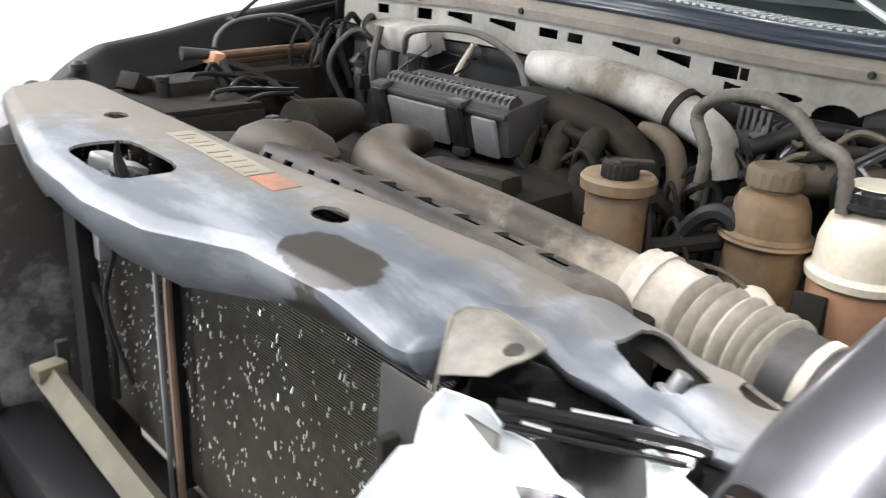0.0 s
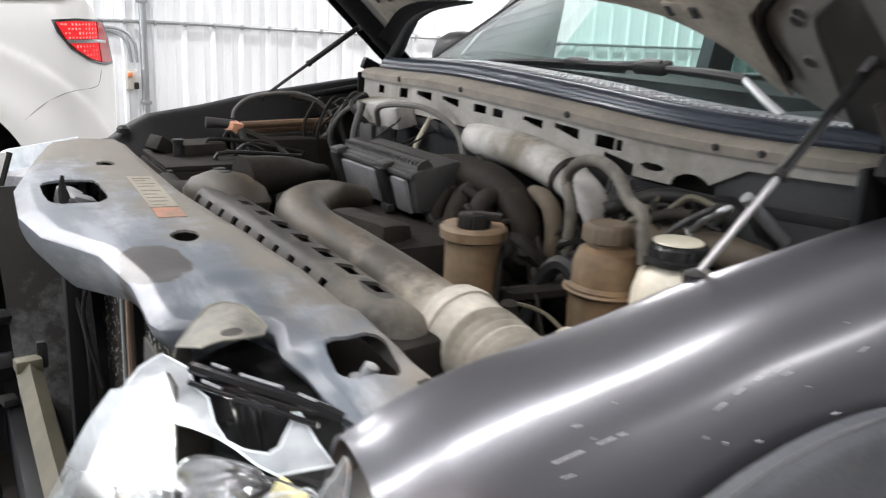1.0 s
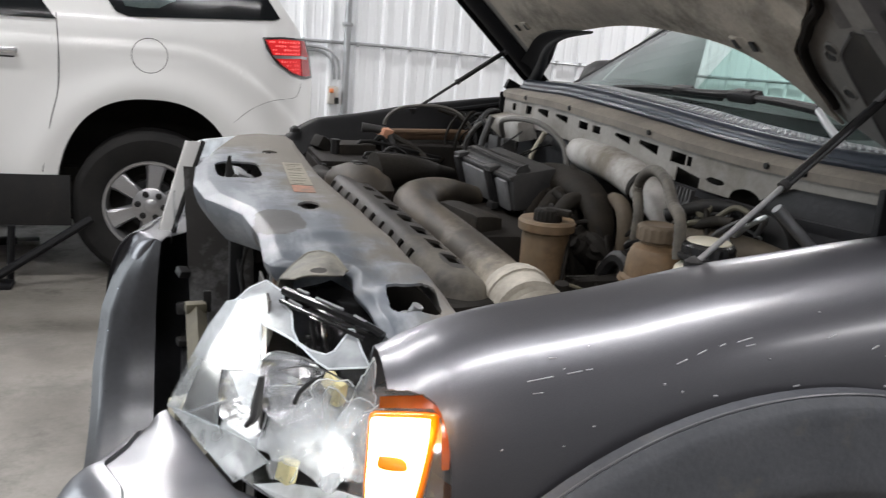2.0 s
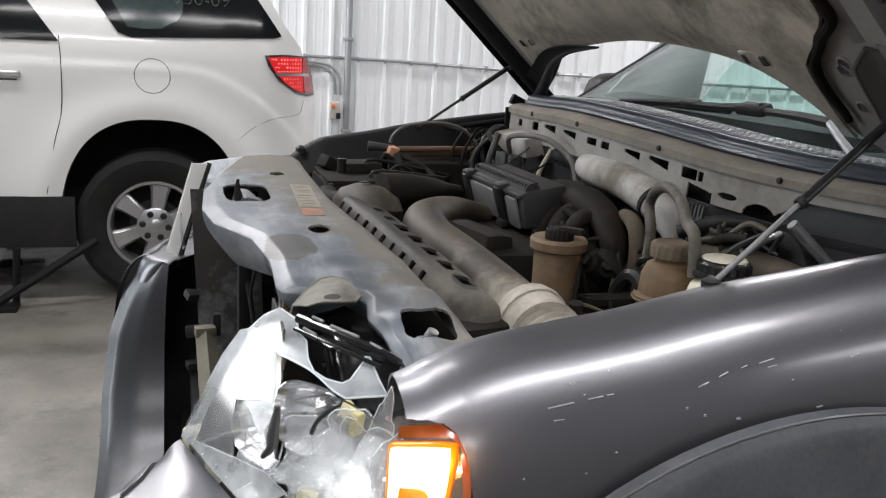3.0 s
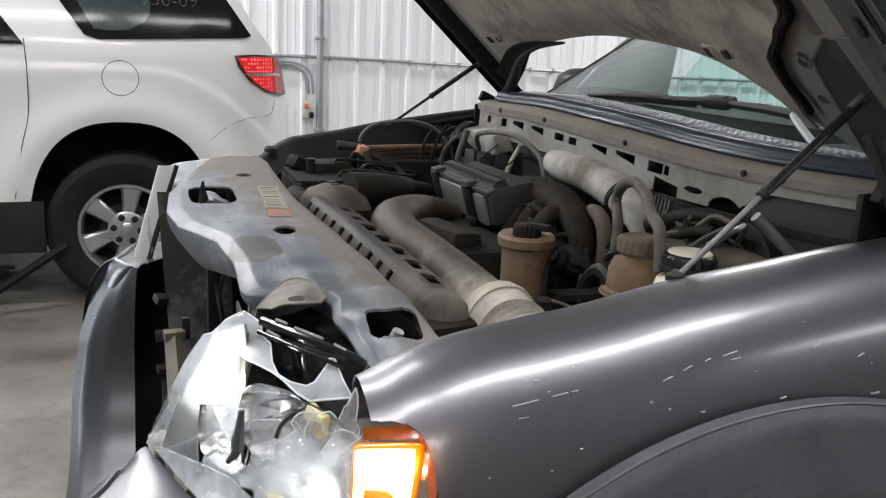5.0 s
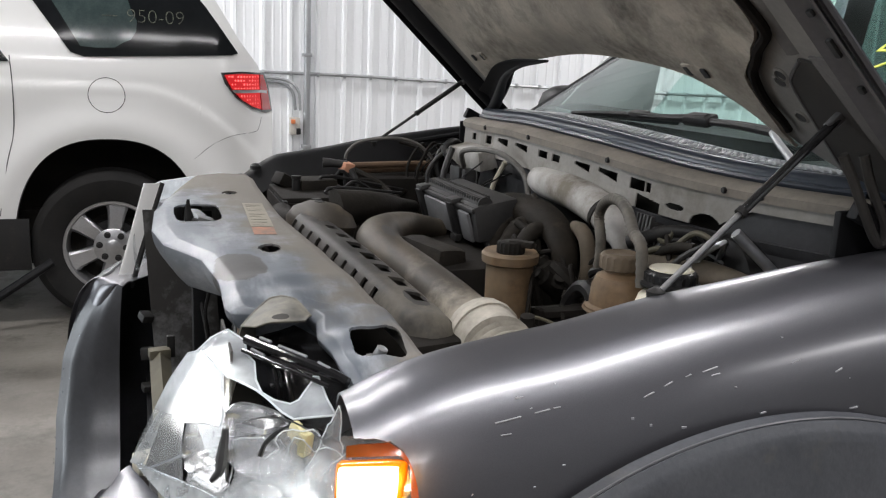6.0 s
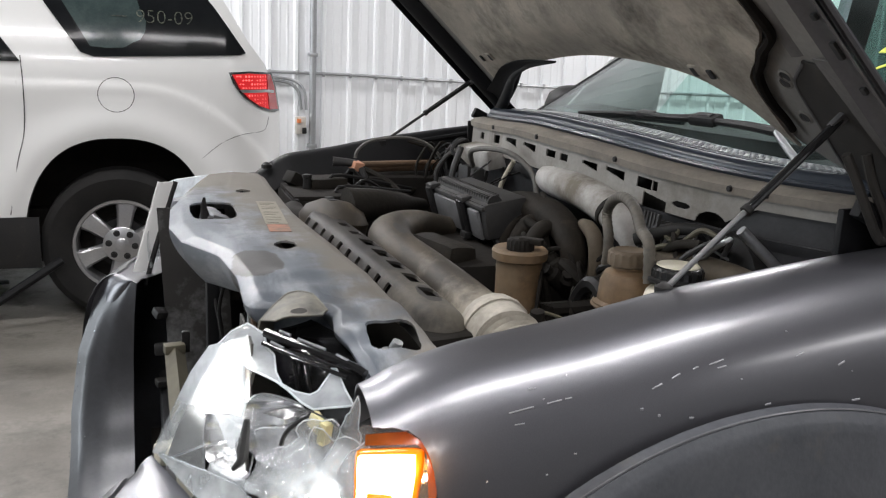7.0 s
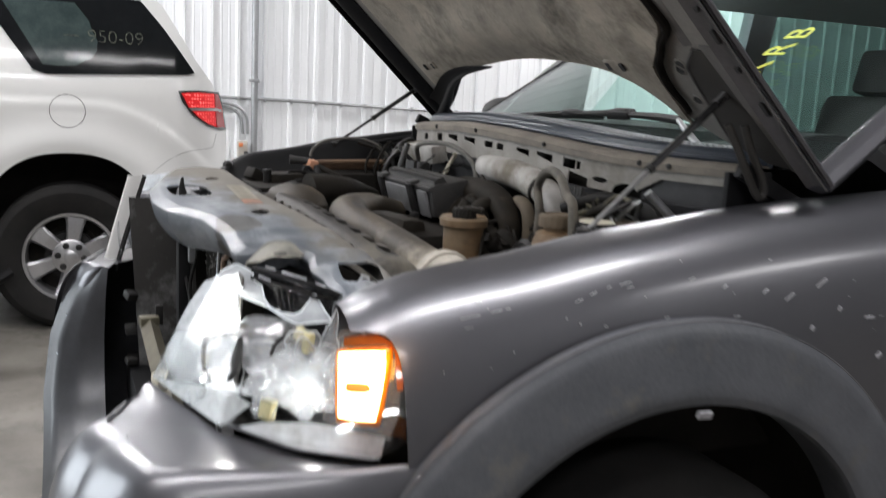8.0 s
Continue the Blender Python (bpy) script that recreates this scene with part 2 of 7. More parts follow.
CREAM = mat("cream_disc", (0.62, 0.58, 0.46), (0.5, 0.46, 0.36), 30, 0.55)
FIREWALL = mat("dusty_firewall", (0.20, 0.185, 0.165), (0.34, 0.325, 0.30), 7, 0.6, bump=0.0005, dust=(0.16, 0.145, 0.12), dust_amount=0.2, dust_scale=6)
LEDGE = mat("sandy_ledge", (0.30, 0.265, 0.22), (0.17, 0.15, 0.13), 12, 0.75, bump=0.0006)
FOIL = mat("white_pipe", (0.58, 0.57, 0.55), (0.33, 0.31, 0.285), 9, 0.6, bump=0.0016, fine=40, dust=(0.16, 0.14, 0.11), dust_amount=0.3)
LINER = mat("hood_liner", (0.25, 0.222, 0.188), (0.56, 0.495, 0.41), 3.2, 0.6, bump=0.0012, fine=160, spread=0.15, dust=(0.085, 0.074, 0.062), dust_amount=0.22, dust_scale=4)
INNER = mat("hood_inner", (0.19, 0.181, 0.17), (0.29, 0.273, 0.252), 6, 0.5, 0.1, dust=(0.34, 0.31, 0.275), dust_amount=0.18)
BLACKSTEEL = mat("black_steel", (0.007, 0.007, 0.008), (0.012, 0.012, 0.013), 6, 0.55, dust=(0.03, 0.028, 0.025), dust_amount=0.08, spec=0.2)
STEEL = mat("bright_steel", (0.62, 0.62, 0.63), (0.5, 0.5, 0.5), 20, 0.28, 1.0)
CHROME = mat("reflector_chrome", (0.90, 0.90, 0.91), (0.80, 0.80, 0.81), 5, 0.15, 1.0)
SILVER = mat("silver_wheel", (0.52, 0.52, 0.53), (0.44, 0.44, 0.45), 8, 0.32, 0.85, dust=(0.2, 0.185, 0.16), dust_amount=0.06)
TYRE = mat("tyre_rubber", (0.012, 0.012, 0.012), (0.02, 0.019, 0.018), 12, 0.8, bump=0.0006, spec=0.2, dust=(0.03, 0.028, 0.026), dust_amount=0.10)
WHITE = mat("white_car_paint", (0.78, 0.78, 0.765), (0.75, 0.75, 0.735), 2, 0.18, fine=600, coat=0.6, grain_amount=0.1)
GROOVE = mat("groove_dark", (0.010, 0.009, 0.008), (0.02, 0.017, 0.015), 20, 0.9, spec=0.1)
# dark tone that paints the shade in seams, slots, holes and recesses
SEAM = mat("seam_shadow", (0.05, 0.05, 0.05), (0.03, 0.03, 0.03), 20, 0.8)
LOOP = mat("faded_lead", (0.16, 0.15, 0.135), (0.08, 0.075, 0.068), 20, 0.6)
COPPER = mat("orange_terminal", (0.75, 0.36, 0.22), (0.5, 0.27, 0.17), 20, 0.55)
RUST = mat("rusty_rod", (0.19, 0.115, 0.065), (0.10, 0.065, 0.045), 20, 0.75, bump=0.0004)
WALLPANEL = mat("white_wall_panel", (0.88, 0.895, 0.91), (0.84, 0.855, 0.87), 0.8, 0.4, fine=40, grain_amount=0.12)
CONCRETE = mat("concrete", (0.21, 0.195, 0.172), (0.10, 0.091, 0.078), 1.6, 0.42, bump=0.0008, fine=60, spread=0.13, dust=(0.085, 0.08, 0.07), dust_amount=0.22, dust_scale=2.6)
GALV = mat("galvanised", (0.48, 0.49, 0.5), (0.38, 0.39, 0.4), 14, 0.42, 0.8)
CEILING = mat("ceiling_metal", (0.26, 0.265, 0.27), (0.22, 0.225, 0.23), 1.0, 0.6)
PLAINWALL = mat("grey_wall", (0.34, 0.345, 0.35), (0.28, 0.285, 0.29), 0.7, 0.6)
PAPER = mat("label_paper", (0.30, 0.275, 0.215), (0.20, 0.185, 0.15), 14, 0.7)
PRINT = mat("faded_print", (0.17, 0.155, 0.125), (0.24, 0.22, 0.175), 30, 0.7)
ORANGE = mat("orange_print", (0.36, 0.16, 0.10), (0.20, 0.13, 0.095), 40, 0.7, spread=0.12)
FINS = mat("condenser_fins", (0.055, 0.05, 0.043), (0.11, 0.10, 0.085), 30, 0.55, 0.3, bump=0.0006, fine=300)
GLINT = mat("fin_glint", (0.85, 0.84, 0.8), (0.7, 0.69, 0.66), 30, 0.35, 0.3)
BRACE = mat("olive_brace", (0.14, 0.127, 0.088), (0.075, 0.068, 0.05), 15, 0.6, 0.2)
YELLOWCLIP = mat("aged_yellow_plastic", (0.62, 0.56, 0.30), (0.5, 0.46, 0.26), 20, 0.4)
DROP = clear("water", (0.9, 0.92, 0.93), 0.02, 0.12)
MARKER = mat("yellow_marker", (0.66, 0.70, 0.12), (0.5, 0.55, 0.10), 30, 0.8)
CHALK = mat("white_marker", (0.13, 0.14, 0.105), (0.03, 0.032, 0.028), 60, 0.8, spread=0.08)
LENS = clear("clear_lens", (0.97, 0.98, 0.985), 0.05, 0.32)
# heavy white haze paints the glare on the lower strip
LOWLENS = clear("bright_lower_lens", (0.98, 0.98, 0.985), 0.1, 0.75)
STRIPLENS = clear("torn_strip_lens", (0.9, 0.93, 0.95), 0.08, 0.38)
FRAGMENT = clear("broken_lens", (0.97, 0.975, 0.98), 0.04, 0.24, 1.0)
WRAP = clear("clear_wrap", (0.96, 0.96, 0.96), 0.03, 0.07, 1.0)
AMBERSHELL = mat("amber_shell", (0.20, 0.055, 0.008), (0.13, 0.036, 0.006), 20, 0.12, coat=0.7, coat_rough=0.04)
# weathered haze, whitest at the top where it also paints the glare
HAZY = clear("hazy_lens", (0.97, 0.98, 0.985), 0.12, 0.85, rise=(0.90, 0.96))
GLASS = clear("windscreen_glass", (0.86, 0.95, 0.93), 0.01, 0.0, 0.55)
TINT = clear("tinted_glass", (0.34, 0.43, 0.41), 0.01, 0.0, 0.55)
AMBERSOLID = mat("amber_rim", (0.82, 0.22, 0.005), (0.62, 0.15, 0.004), 30, 0.10, coat=0.6, coat_rough=0.05)
BULBGLOW = glow("added_bulb", (1.0, 0.97, 0.92), 170.0)
SMALLGLOW = glow("added_small_bulb", (1.0, 0.97, 0.92), 120.0)
LAMPGLOW = glow("lit_bulb_chamber", (1.0, 0.82, 0.42), 6.0)
TUBEGLOW = glow("tube_diffuser", (1.0, 0.98, 0.95), 3.0)
BEZEL = mat("dark_chrome_bezel", (0.20, 0.21, 0.21), (0.12, 0.12, 0.12), 20, 0.25, 0.9)
RED = glow("lit_tail_lamp", (0.62, 0.012, 0.016), 0.40)
LED = glow("tail_lamp_diode", (1.0, 0.16, 0.15), 1.1)
REDDEEP = mat("red_lens", (0.45, 0.008, 0.012), (0.35, 0.006, 0.01), 30, 0.12, coat=0.5)


# ---------------------------------------------------------------- building helpers
ORIGIN = {}


def origin_of(ob):
    return ORIGIN[ob.name]


def thing(name, base, label, category, group="", kind=""):
    ob = new(name)
    ob.empty_display_size = 0.1
    ob.location = base
    ORIGIN[ob.name] = Vector(base)
    return tagged(ob, label, category, group, kind)


def finish(bm, sharp=38):
    bmesh.ops.recalc_face_normals(bm, faces=bm.faces[:])
    lim = radians(sharp)
    for f in bm.faces:
        f.smooth = True
    for e in bm.edges:
        if len(e.link_faces) == 2 and e.calc_face_angle(0) > lim:
            e.smooth = False


def part(name, bm, material, parent=None, label="", sharp=38):
    """Link a mesh in world coordinates as one object, under a thing or a part; its origin is the middle of its foot."""
    finish(bm, sharp)
    lo = Vector([min(v.co[k] for v in bm.verts) for k in range(3)])
    hi = Vector([max(v.co[k] for v in bm.verts) for k in range(3)])
    at = Vector(((lo.x + hi.x) / 2, (lo.y + hi.y) / 2, lo.z))
    bmesh.ops.translate(bm, verts=bm.verts[:], vec=-at)
    me = bpy.data.meshes.new(name)
    bm.to_mesh(me)
    bm.free()
    me.materials.append(material)
    ob = new(name, me)
    ORIGIN[ob.name] = at
    if parent:
        ob.parent = parent
        ob.location = at - origin_of(parent)
    else:
        ob.location = at
    if label:
        ob["label"] = label
    return ob


def curve_pts(pts, steps=6):
    """Points of a smooth curve through pts."""
    ps = [Vector(p) for p in pts]
    if len(ps) < 3 or steps < 2:
        return ps
    out = []
    ext = [2 * ps[0] - ps[1], *ps, 2 * ps[-1] - ps[-2]]
    for i in range(1, len(ext) - 2):
        a, b, c, d = ext[i - 1:i + 3]
        for k in range(steps):
            t = k / steps
            out.append(0.5 * (2 * b + (c - a) * t + (2 * a - 5 * b + 4 * c - d) * t * t + (3 * b - a - 3 * c + d) * t ** 3))
    out.append(ps[-1])
    return out


def lerp_list(vals, t):
    if isinstance(vals, (int, float)):
        return vals
    f = t * (len(vals) - 1)
    i = min(int(f), len(vals) - 2)
    return vals[i] + (vals[i + 1] - vals[i]) * (f - i)


def tube(bm, pts, r, seg=10, steps=6, squash=1.0, wave=None):
    """A round pipe along a smooth curve; r: one radius or several from end to end; wave: (count, depth) of bellows."""
    ps = curve_pts(pts, steps)
    n = len(ps)
    rings = []
    up = Vector((0, 0, 1))
    side = None
    for i, p in enumerate(ps):
        d = (ps[min(i + 1, n - 1)] - ps[max(i - 1, 0)]).normalized()
        if side is None:
            side = d.cross(up)
            if side.length < 0.05:
                side = d.cross(Vector((1, 0, 0)))
            side.normalize()
        else:
            side = (side - d * side.dot(d)).normalized()
        nrm = side.cross(d).normalized()
        rr = lerp_list(r, i / (n - 1))
        if wave:
            rr += wave[1] * math.sin(2 * math.pi * wave[0] * i / (n - 1))
        rings.append([bm.verts.new(p + side * rr * math.cos(a) + nrm * rr * squash * math.sin(a)) for a in (2 * math.pi * k / seg for k in range(seg))])
    for a, b in zip(rings, rings[1:]):
        for k in range(seg):
            bm.faces.new((a[k], a[(k + 1) % seg], b[(k + 1) % seg], b[k]))
    bm.faces.new(rings[0][::-1])
    bm.faces.new(rings[-1])
    return bm


def box(bm, c, s, rot=(0, 0, 0), bevel=0.0, taper=1.0):
    m = pose(*c, *rot)
    made = bmesh.ops.create_cube(bm, size=1.0)["verts"]
    for v in made:
        k = taper if v.co.z > 0 else 1.0
        v.co = m @ Vector((v.co.x * s[0] * k, v.co.y * s[1] * k, v.co.z * s[2]))
    if bevel:
        edges = {e for v in made for e in v.link_edges}
        bmesh.ops.bevel(bm, geom=list(edges), offset=bevel, segments=2, affect="EDGES", profile=0.6)
    return bm


def lathe(bm, c, profile, seg=24, rot=(0, 0, 0), sx=1.0, sy=1.0, ring=False):
    """Turn a profile of (radius, height) about an upright axis through c; ring: the profile closes on itself."""
    m = pose(*c, *rot)
    rings = []
    for r, z in profile:
        if r < 1e-6:
            rings.append([bm.verts.new(m @ Vector((0, 0, z)))])
        else:
            rings.append([bm.verts.new(m @ Vector((r * sx * math.cos(2 * math.pi * k / seg), r * sy * math.sin(2 * math.pi * k / seg), z))) for k in range(seg)])
    for a, b in zip(rings, rings[1:] + rings[:1] if ring else rings[1:]):
        for k in range(seg):
            q = [a[k % len(a)], a[(k + 1) % len(a)], b[(k + 1) % len(b)], b[k % len(b)]]
            q = list(dict.fromkeys(q))
            if len(q) > 2:
                bm.faces.new(q)
    for end in () if ring else (rings[0], rings[-1]):
        if len(end) > 2:
            bm.faces.new(end)
    return bm


def sheet(bm, f, nu, nv, thick=0.0, keep=None):
    """A sheet of nu x nv faces on f(u, v), with thickness; keep(u, v): which faces stay."""
    vs = [[bm.verts.new(f(i / nu, j / nv)) for j in range(nv + 1)] for i in range(nu + 1)]
    faces = []
    for i in range(nu):
        for j in range(nv):
            if keep and not keep((i + 0.5) / nu, (j + 0.5) / nv):
                continue
            faces.append(bm.faces.new((vs[i][j], vs[i + 1][j], vs[i + 1][j + 1], vs[i][j + 1])))
    loose = [v for row in vs for v in row if not v.link_faces]
    bmesh.ops.delete(bm, geom=loose, context="VERTS")
    if thick:
        bmesh.ops.recalc_face_normals(bm, faces=bm.faces[:])
        bmesh.ops.solidify(bm, geom=bm.faces[:], thickness=thick)
    return bm


def slab(bm, outline, lift):
    """A plate: a closed outline of points, carried along the vector lift."""
    lift = Vector(lift)
    a = [bm.verts.new(p) for p in outline]
    b = [bm.verts.new(Vector(p) + lift) for p in outline]
    fa, fb = bm.faces.new(a[::-1]), bm.faces.new(b)
    k = len(a)
    for i in range(k):
        bm.faces.new((a[i], a[(i + 1) % k], b[(i + 1) % k], b[i]))
    if k > 4:
        bmesh.ops.triangulate(bm, faces=[fa, fb])
    return bm


def B():
    return bmesh.new()


def pick(table, x):
    """The value at x from rows of (x, value)."""
    xs = [a for a, _ in table]
    return float(np.interp(x, xs, [b for _, b in table]))


def smooth_pick(table, x):
    """The value at x on a smooth curve through rows of (x, value)."""
    n = len(table)
    if x <= table[0][0]:
        return table[0][1]
    if x >= table[-1][0]:
        return table[-1][1]
    i = max(k for k in range(n - 1) if table[k][0] <= x)

    def slope(k):
        if k == 0 or k == n - 1:
            a, b = (0, 1) if k == 0 else (n - 2, n - 1)
            return (table[b][1] - table[a][1]) / (table[b][0] - table[a][0])
        return (table[k + 1][1] - table[k - 1][1]) / (table[k + 1][0] - table[k - 1][0])
    (x0, y0), (x1, y1) = table[i], table[i + 1]
    h = x1 - x0
    t = (x - x0) / h
    return (2 * t ** 3 - 3 * t * t + 1) * y0 + (t ** 3 - 2 * t * t + t) * h * slope(i) + (3 * t * t - 2 * t ** 3) * y1 + (t ** 3 - t * t) * h * slope(i + 1)


# ---------------------------------------------------------------- the workshop hall
X0, X1, Y0, WALL_Y = -7.0, 9.5, -6.5, 5.6
tagged(part("floor", box(B(), ((X0 + X1) / 2, (Y0 + WALL_Y) / 2, -0.075), (X1 - X0 + 0.6, WALL_Y - Y0 + 0.6, 0.15)), CONCRETE),
       "stained grey concrete workshop floor with tyre marks", "floor", kind="structure")
# ceiling and outer walls are unseen, toned down to cut bounced light
tagged(part("ceiling", box(B(), ((X0 + X1) / 2, (Y0 + WALL_Y) / 2, CEIL + 0.08), (X1 - X0 + 0.6, WALL_Y - Y0 + 0.6, 0.16)), CEILING),
       "unseen workshop ceiling, dark grey to limit bounced light", "ceiling", kind="structure")
for nm, c, s in (("wall_south", ((X0 + X1) / 2, Y0 - 0.08, CEIL / 2), (X1 - X0, 0.16, CEIL)),
                 ("wall_east", (X1 + 0.08, (Y0 + WALL_Y) / 2, CEIL / 2), (0.16, WALL_Y - Y0, CEIL))):
    tagged(part(nm, box(B(), c, s), PLAINWALL), "unseen workshop wall, grey to limit bounced light", "wall", kind="structure")
# unseen wall with an opening added for the fill lamp
b = B()
for c, s in (((X0 - 0.08, (Y0 + DOOR[0]) / 2, CEIL / 2), (0.16, DOOR[0] - Y0, CEIL)), ((X0 - 0.08, (WALL_Y + DOOR[1]) / 2, CEIL / 2), (0.16, WALL_Y - DOOR[1], CEIL)),
             ((X0 - 0.08, (DOOR[0] + DOOR[1]) / 2, (CEIL + DOOR[2]) / 2), (0.16, DOOR[1] - DOOR[0], CEIL - DOOR[2]))):
    box(b, c, s)
tagged(part("wall_west", b, PLAINWALL), "unseen grey wall with a door opening added for fill light", "wall", kind="structure")
tagged(part("ground", box(B(), (-20.3, -0.5, -0.2), (26.0, 60.0, 0.1)), CONCRETE), "unseen concrete ground added outside the door opening", "ground", kind="structure")
wall = tagged(part("wall_north", box(B(), ((X0 + X1) / 2, WALL_Y + 0.12, CEIL / 2), (X1 - X0, 0.16, CEIL)), WALLPANEL),
              "white ribbed metal workshop wall with screw rows", "wall", kind="structure")

RIB = 0.2245
PANEL_W = RIB * 4


def wall_panel_mesh():
    """One sheet of ribbed cladding: four raised ribs, two shallow beads between each pair."""
    bm = B()
    prof = []
    for k in range(4):
        a = k * RIB
        for dx, d in ((0.0, 0), (0.012, -0.028), (0.036, -0.028), (0.048, 0), (0.098, 0), (0.104, -0.003), (0.114, -0.003), (0.12, 0),
                      (0.164, 0), (0.17, -0.003), (0.18, -0.003), (0.186, 0)):
            prof.append((a + dx, d))
    prof.append((PANEL_W, 0))
    lo = [bm.verts.new((x, y, 0)) for x, y in prof]
    hi = [bm.verts.new((x, y, CEIL)) for x, y in prof]
    for i in range(len(prof) - 1):
        bm.faces.new((lo[i], lo[i + 1], hi[i + 1], hi[i]))
    for x in (0.07, 0.07 + RIB, 0.07 + 2 * RIB, 0.07 + 3 * RIB):
        for z in (0.35, 1.43, 2.5, 3.6):
            lathe(bm, (x, 0, z), [(0.007, 0.0), (0.006, 0.004), (0.0, 0.006)], 6, rot=(90, 0, 0))
    bmesh.ops.recalc_face_normals(bm, faces=bm.faces[:])
    return bm


me = bpy.data.meshes.new("panel")
b = wall_panel_mesh()
b.to_mesh(me)
b.free()
me.materials.append(WALLPANEL)
first = 0.742 - PANEL_W * 8
for k in range(18):
    x = first + k * PANEL_W
    if x < X0 - 0.2 or x + PANEL_W > X1 + 0.2:
        continue
    ob = new("panel", me)
    ob.parent = wall
    ob.location = Vector((x, WALL_Y, 0)) - origin_of(wall)

# light fixtures
for fx, fy, fl in FIXTURES:
    lt = thing("ceiling_light", (fx, fy, CEIL), "long white tube light fixture under the ceiling", "ceiling light", "ceiling lights")
    part("housing", box(B(), (fx, fy, CEIL - 0.04), (fl + 0.1, 0.22, 0.08), bevel=0.01), CEILING, lt)
    part("diffuser", box(B(), (fx, fy, CEIL - 0.1), (fl, 0.14, 0.035), bevel=0.012), TUBEGLOW, lt, "glowing white diffuser")

# conduit, downpipe and switch box on the wall
cd = thing("conduit", (3.0, WALL_Y - 0.03, 1.15), "thin grey steel conduit run along the ribbed wall", "conduit")
b = tube(B(), [(-3.0, WALL_Y - 0.035, 1.20), (0.9, WALL_Y - 0.035, 1.20), (2.2, WALL_Y - 0.035, 1.175), (4.2, WALL_Y - 0.035, 1.13), (7.5, WALL_Y - 0.035, 1.10)], 0.013, 8, 6)
part("pipe", b, GALV, cd)
for k in range(28):
    x = 0.766 - 8 * RIB + k * RIB
    z = pick([(-3, 1.2), (0.9, 1.2), (2.2, 1.175), (4.2, 1.13), (7.5, 1.10)], x)
    part("strap", box(B(), (x, WALL_Y - 0.03, z), (0.02, 0.055, 0.04), bevel=0.004), GALV, cd)
dp = thing("standpipe", (1.12, WALL_Y - 0.05, 0), "upright grey steel pipe fixed to the wall", "pipe")
part("pipe", tube(B(), [(1.12, WALL_Y - 0.06, 0.0), (1.12, WALL_Y - 0.06, CEIL)], 0.028, 14), GALV, dp)
for z in (0.6, 1.35, 2.7):
    part("clamp", box(B(), (1.12, WALL_Y - 0.05, z), (0.075, 0.08, 0.03), bevel=0.006), GALV, dp)
fl = thing("flexible_conduit", (1.03, WALL_Y - 0.06, 0.9), "two bent grey conduits running down into a switch box", "conduit")
part("pipe", tube(B(), [(0.70, WALL_Y - 0.05, 1.13), (0.90, WALL_Y - 0.05, 1.12), (1.0, WALL_Y - 0.05, 1.05), (1.027, WALL_Y - 0.05, 0.9)], 0.013, 8), GALV, fl)
part("pipe", tube(B(), [(0.75, WALL_Y - 0.07, 1.16), (0.95, WALL_Y - 0.07, 1.14), (1.045, WALL_Y - 0.07, 1.06), (1.065, WALL_Y - 0.07, 0.9)], 0.011, 8), GALV, fl)
sb = thing("switch_box", (1.02, WALL_Y - 0.05, 0.68), "small grey switch box with an orange lever and plug", "switch box")
part("body", box(B(), (1.02, WALL_Y - 0.06, 0.77), (0.08, 0.08, 0.14), bevel=0.008), mat("box_beige", (0.55, 0.52, 0.47), (0.45, 0.42, 0.38), 12, 0.6), sb)
part("lever", box(B(), (1.0, WALL_Y - 0.11, 0.81), (0.035, 0.03, 0.035), bevel=0.008), mat("orange_lever", (0.8, 0.25, 0.08), (0.6, 0.2, 0.08), 20, 0.5), sb, "orange lever")
part("socket", box(B(), (1.045, WALL_Y - 0.105, 0.73), (0.035, 0.03, 0.05), bevel=0.006), BLACK, sb, "black socket")

# ---------------------------------------------------------------- grey vehicle with its bonnet up
YC = -0.03
car = thing("grey_suv", (1.2, YC, 0), "dark grey metallic off-road vehicle, bonnet raised, front lamp smashed", "vehicle")

CROWN = [(0.0, 0.998), (0.024, 1.007), (0.05, 1.020), (0.091, 1.035), (0.147, 1.049), (0.221, 1.061), (0.297, 1.073), (0.43, 1.10),
         (0.547, 1.117), (0.667, 1.134), (0.803, 1.149), (0.90, 1.158), (1.30, 1.185)]
ARCH = (0.528, 0.40)
R_OPEN, R_RIDGE = 0.455, 0.591
# the wing's cross-section: distance outward from the crown and drop below it
SECTION = [(0.055, 0.075), (0.035, 0.035), (0.02, 0.006), (0.0, 0.0), (-0.03, 0.004), (-0.062, 0.016), (-0.09, 0.038), (-0.112, 0.066),
           (-0.128, 0.10), (-0.139, 0.145), (-0.146, 0.20), (-0.150, 0.27), (-0.151, 0.36), (-0.150, 0.48), (-0.148, 0.62)]

SECTION_Y = [(k, a) for k, (a, _) in enumerate(SECTION)]
SECTION_Z = [(k, b) for k, (_, b) in enumerate(SECTION)]


def wing_point(x, s):
    """A point of the driver's wing at length x; s runs from the inner flange to the lower edge."""
    zc = smooth_pick(CROWN, x)
    f = s * (len(SECTION) - 1)
    dy, dz = smooth_pick(SECTION_Y, f), smooth_pick(SECTION_Z, f)
    # the nose of the wing tucks in a little towards the lamp
    tuck = (max(0.0, 0.10 - x) / 0.10) ** 2
    return Vector((x, -0.80 + dy * (1 - 0.12 * tuck), zc - dz))


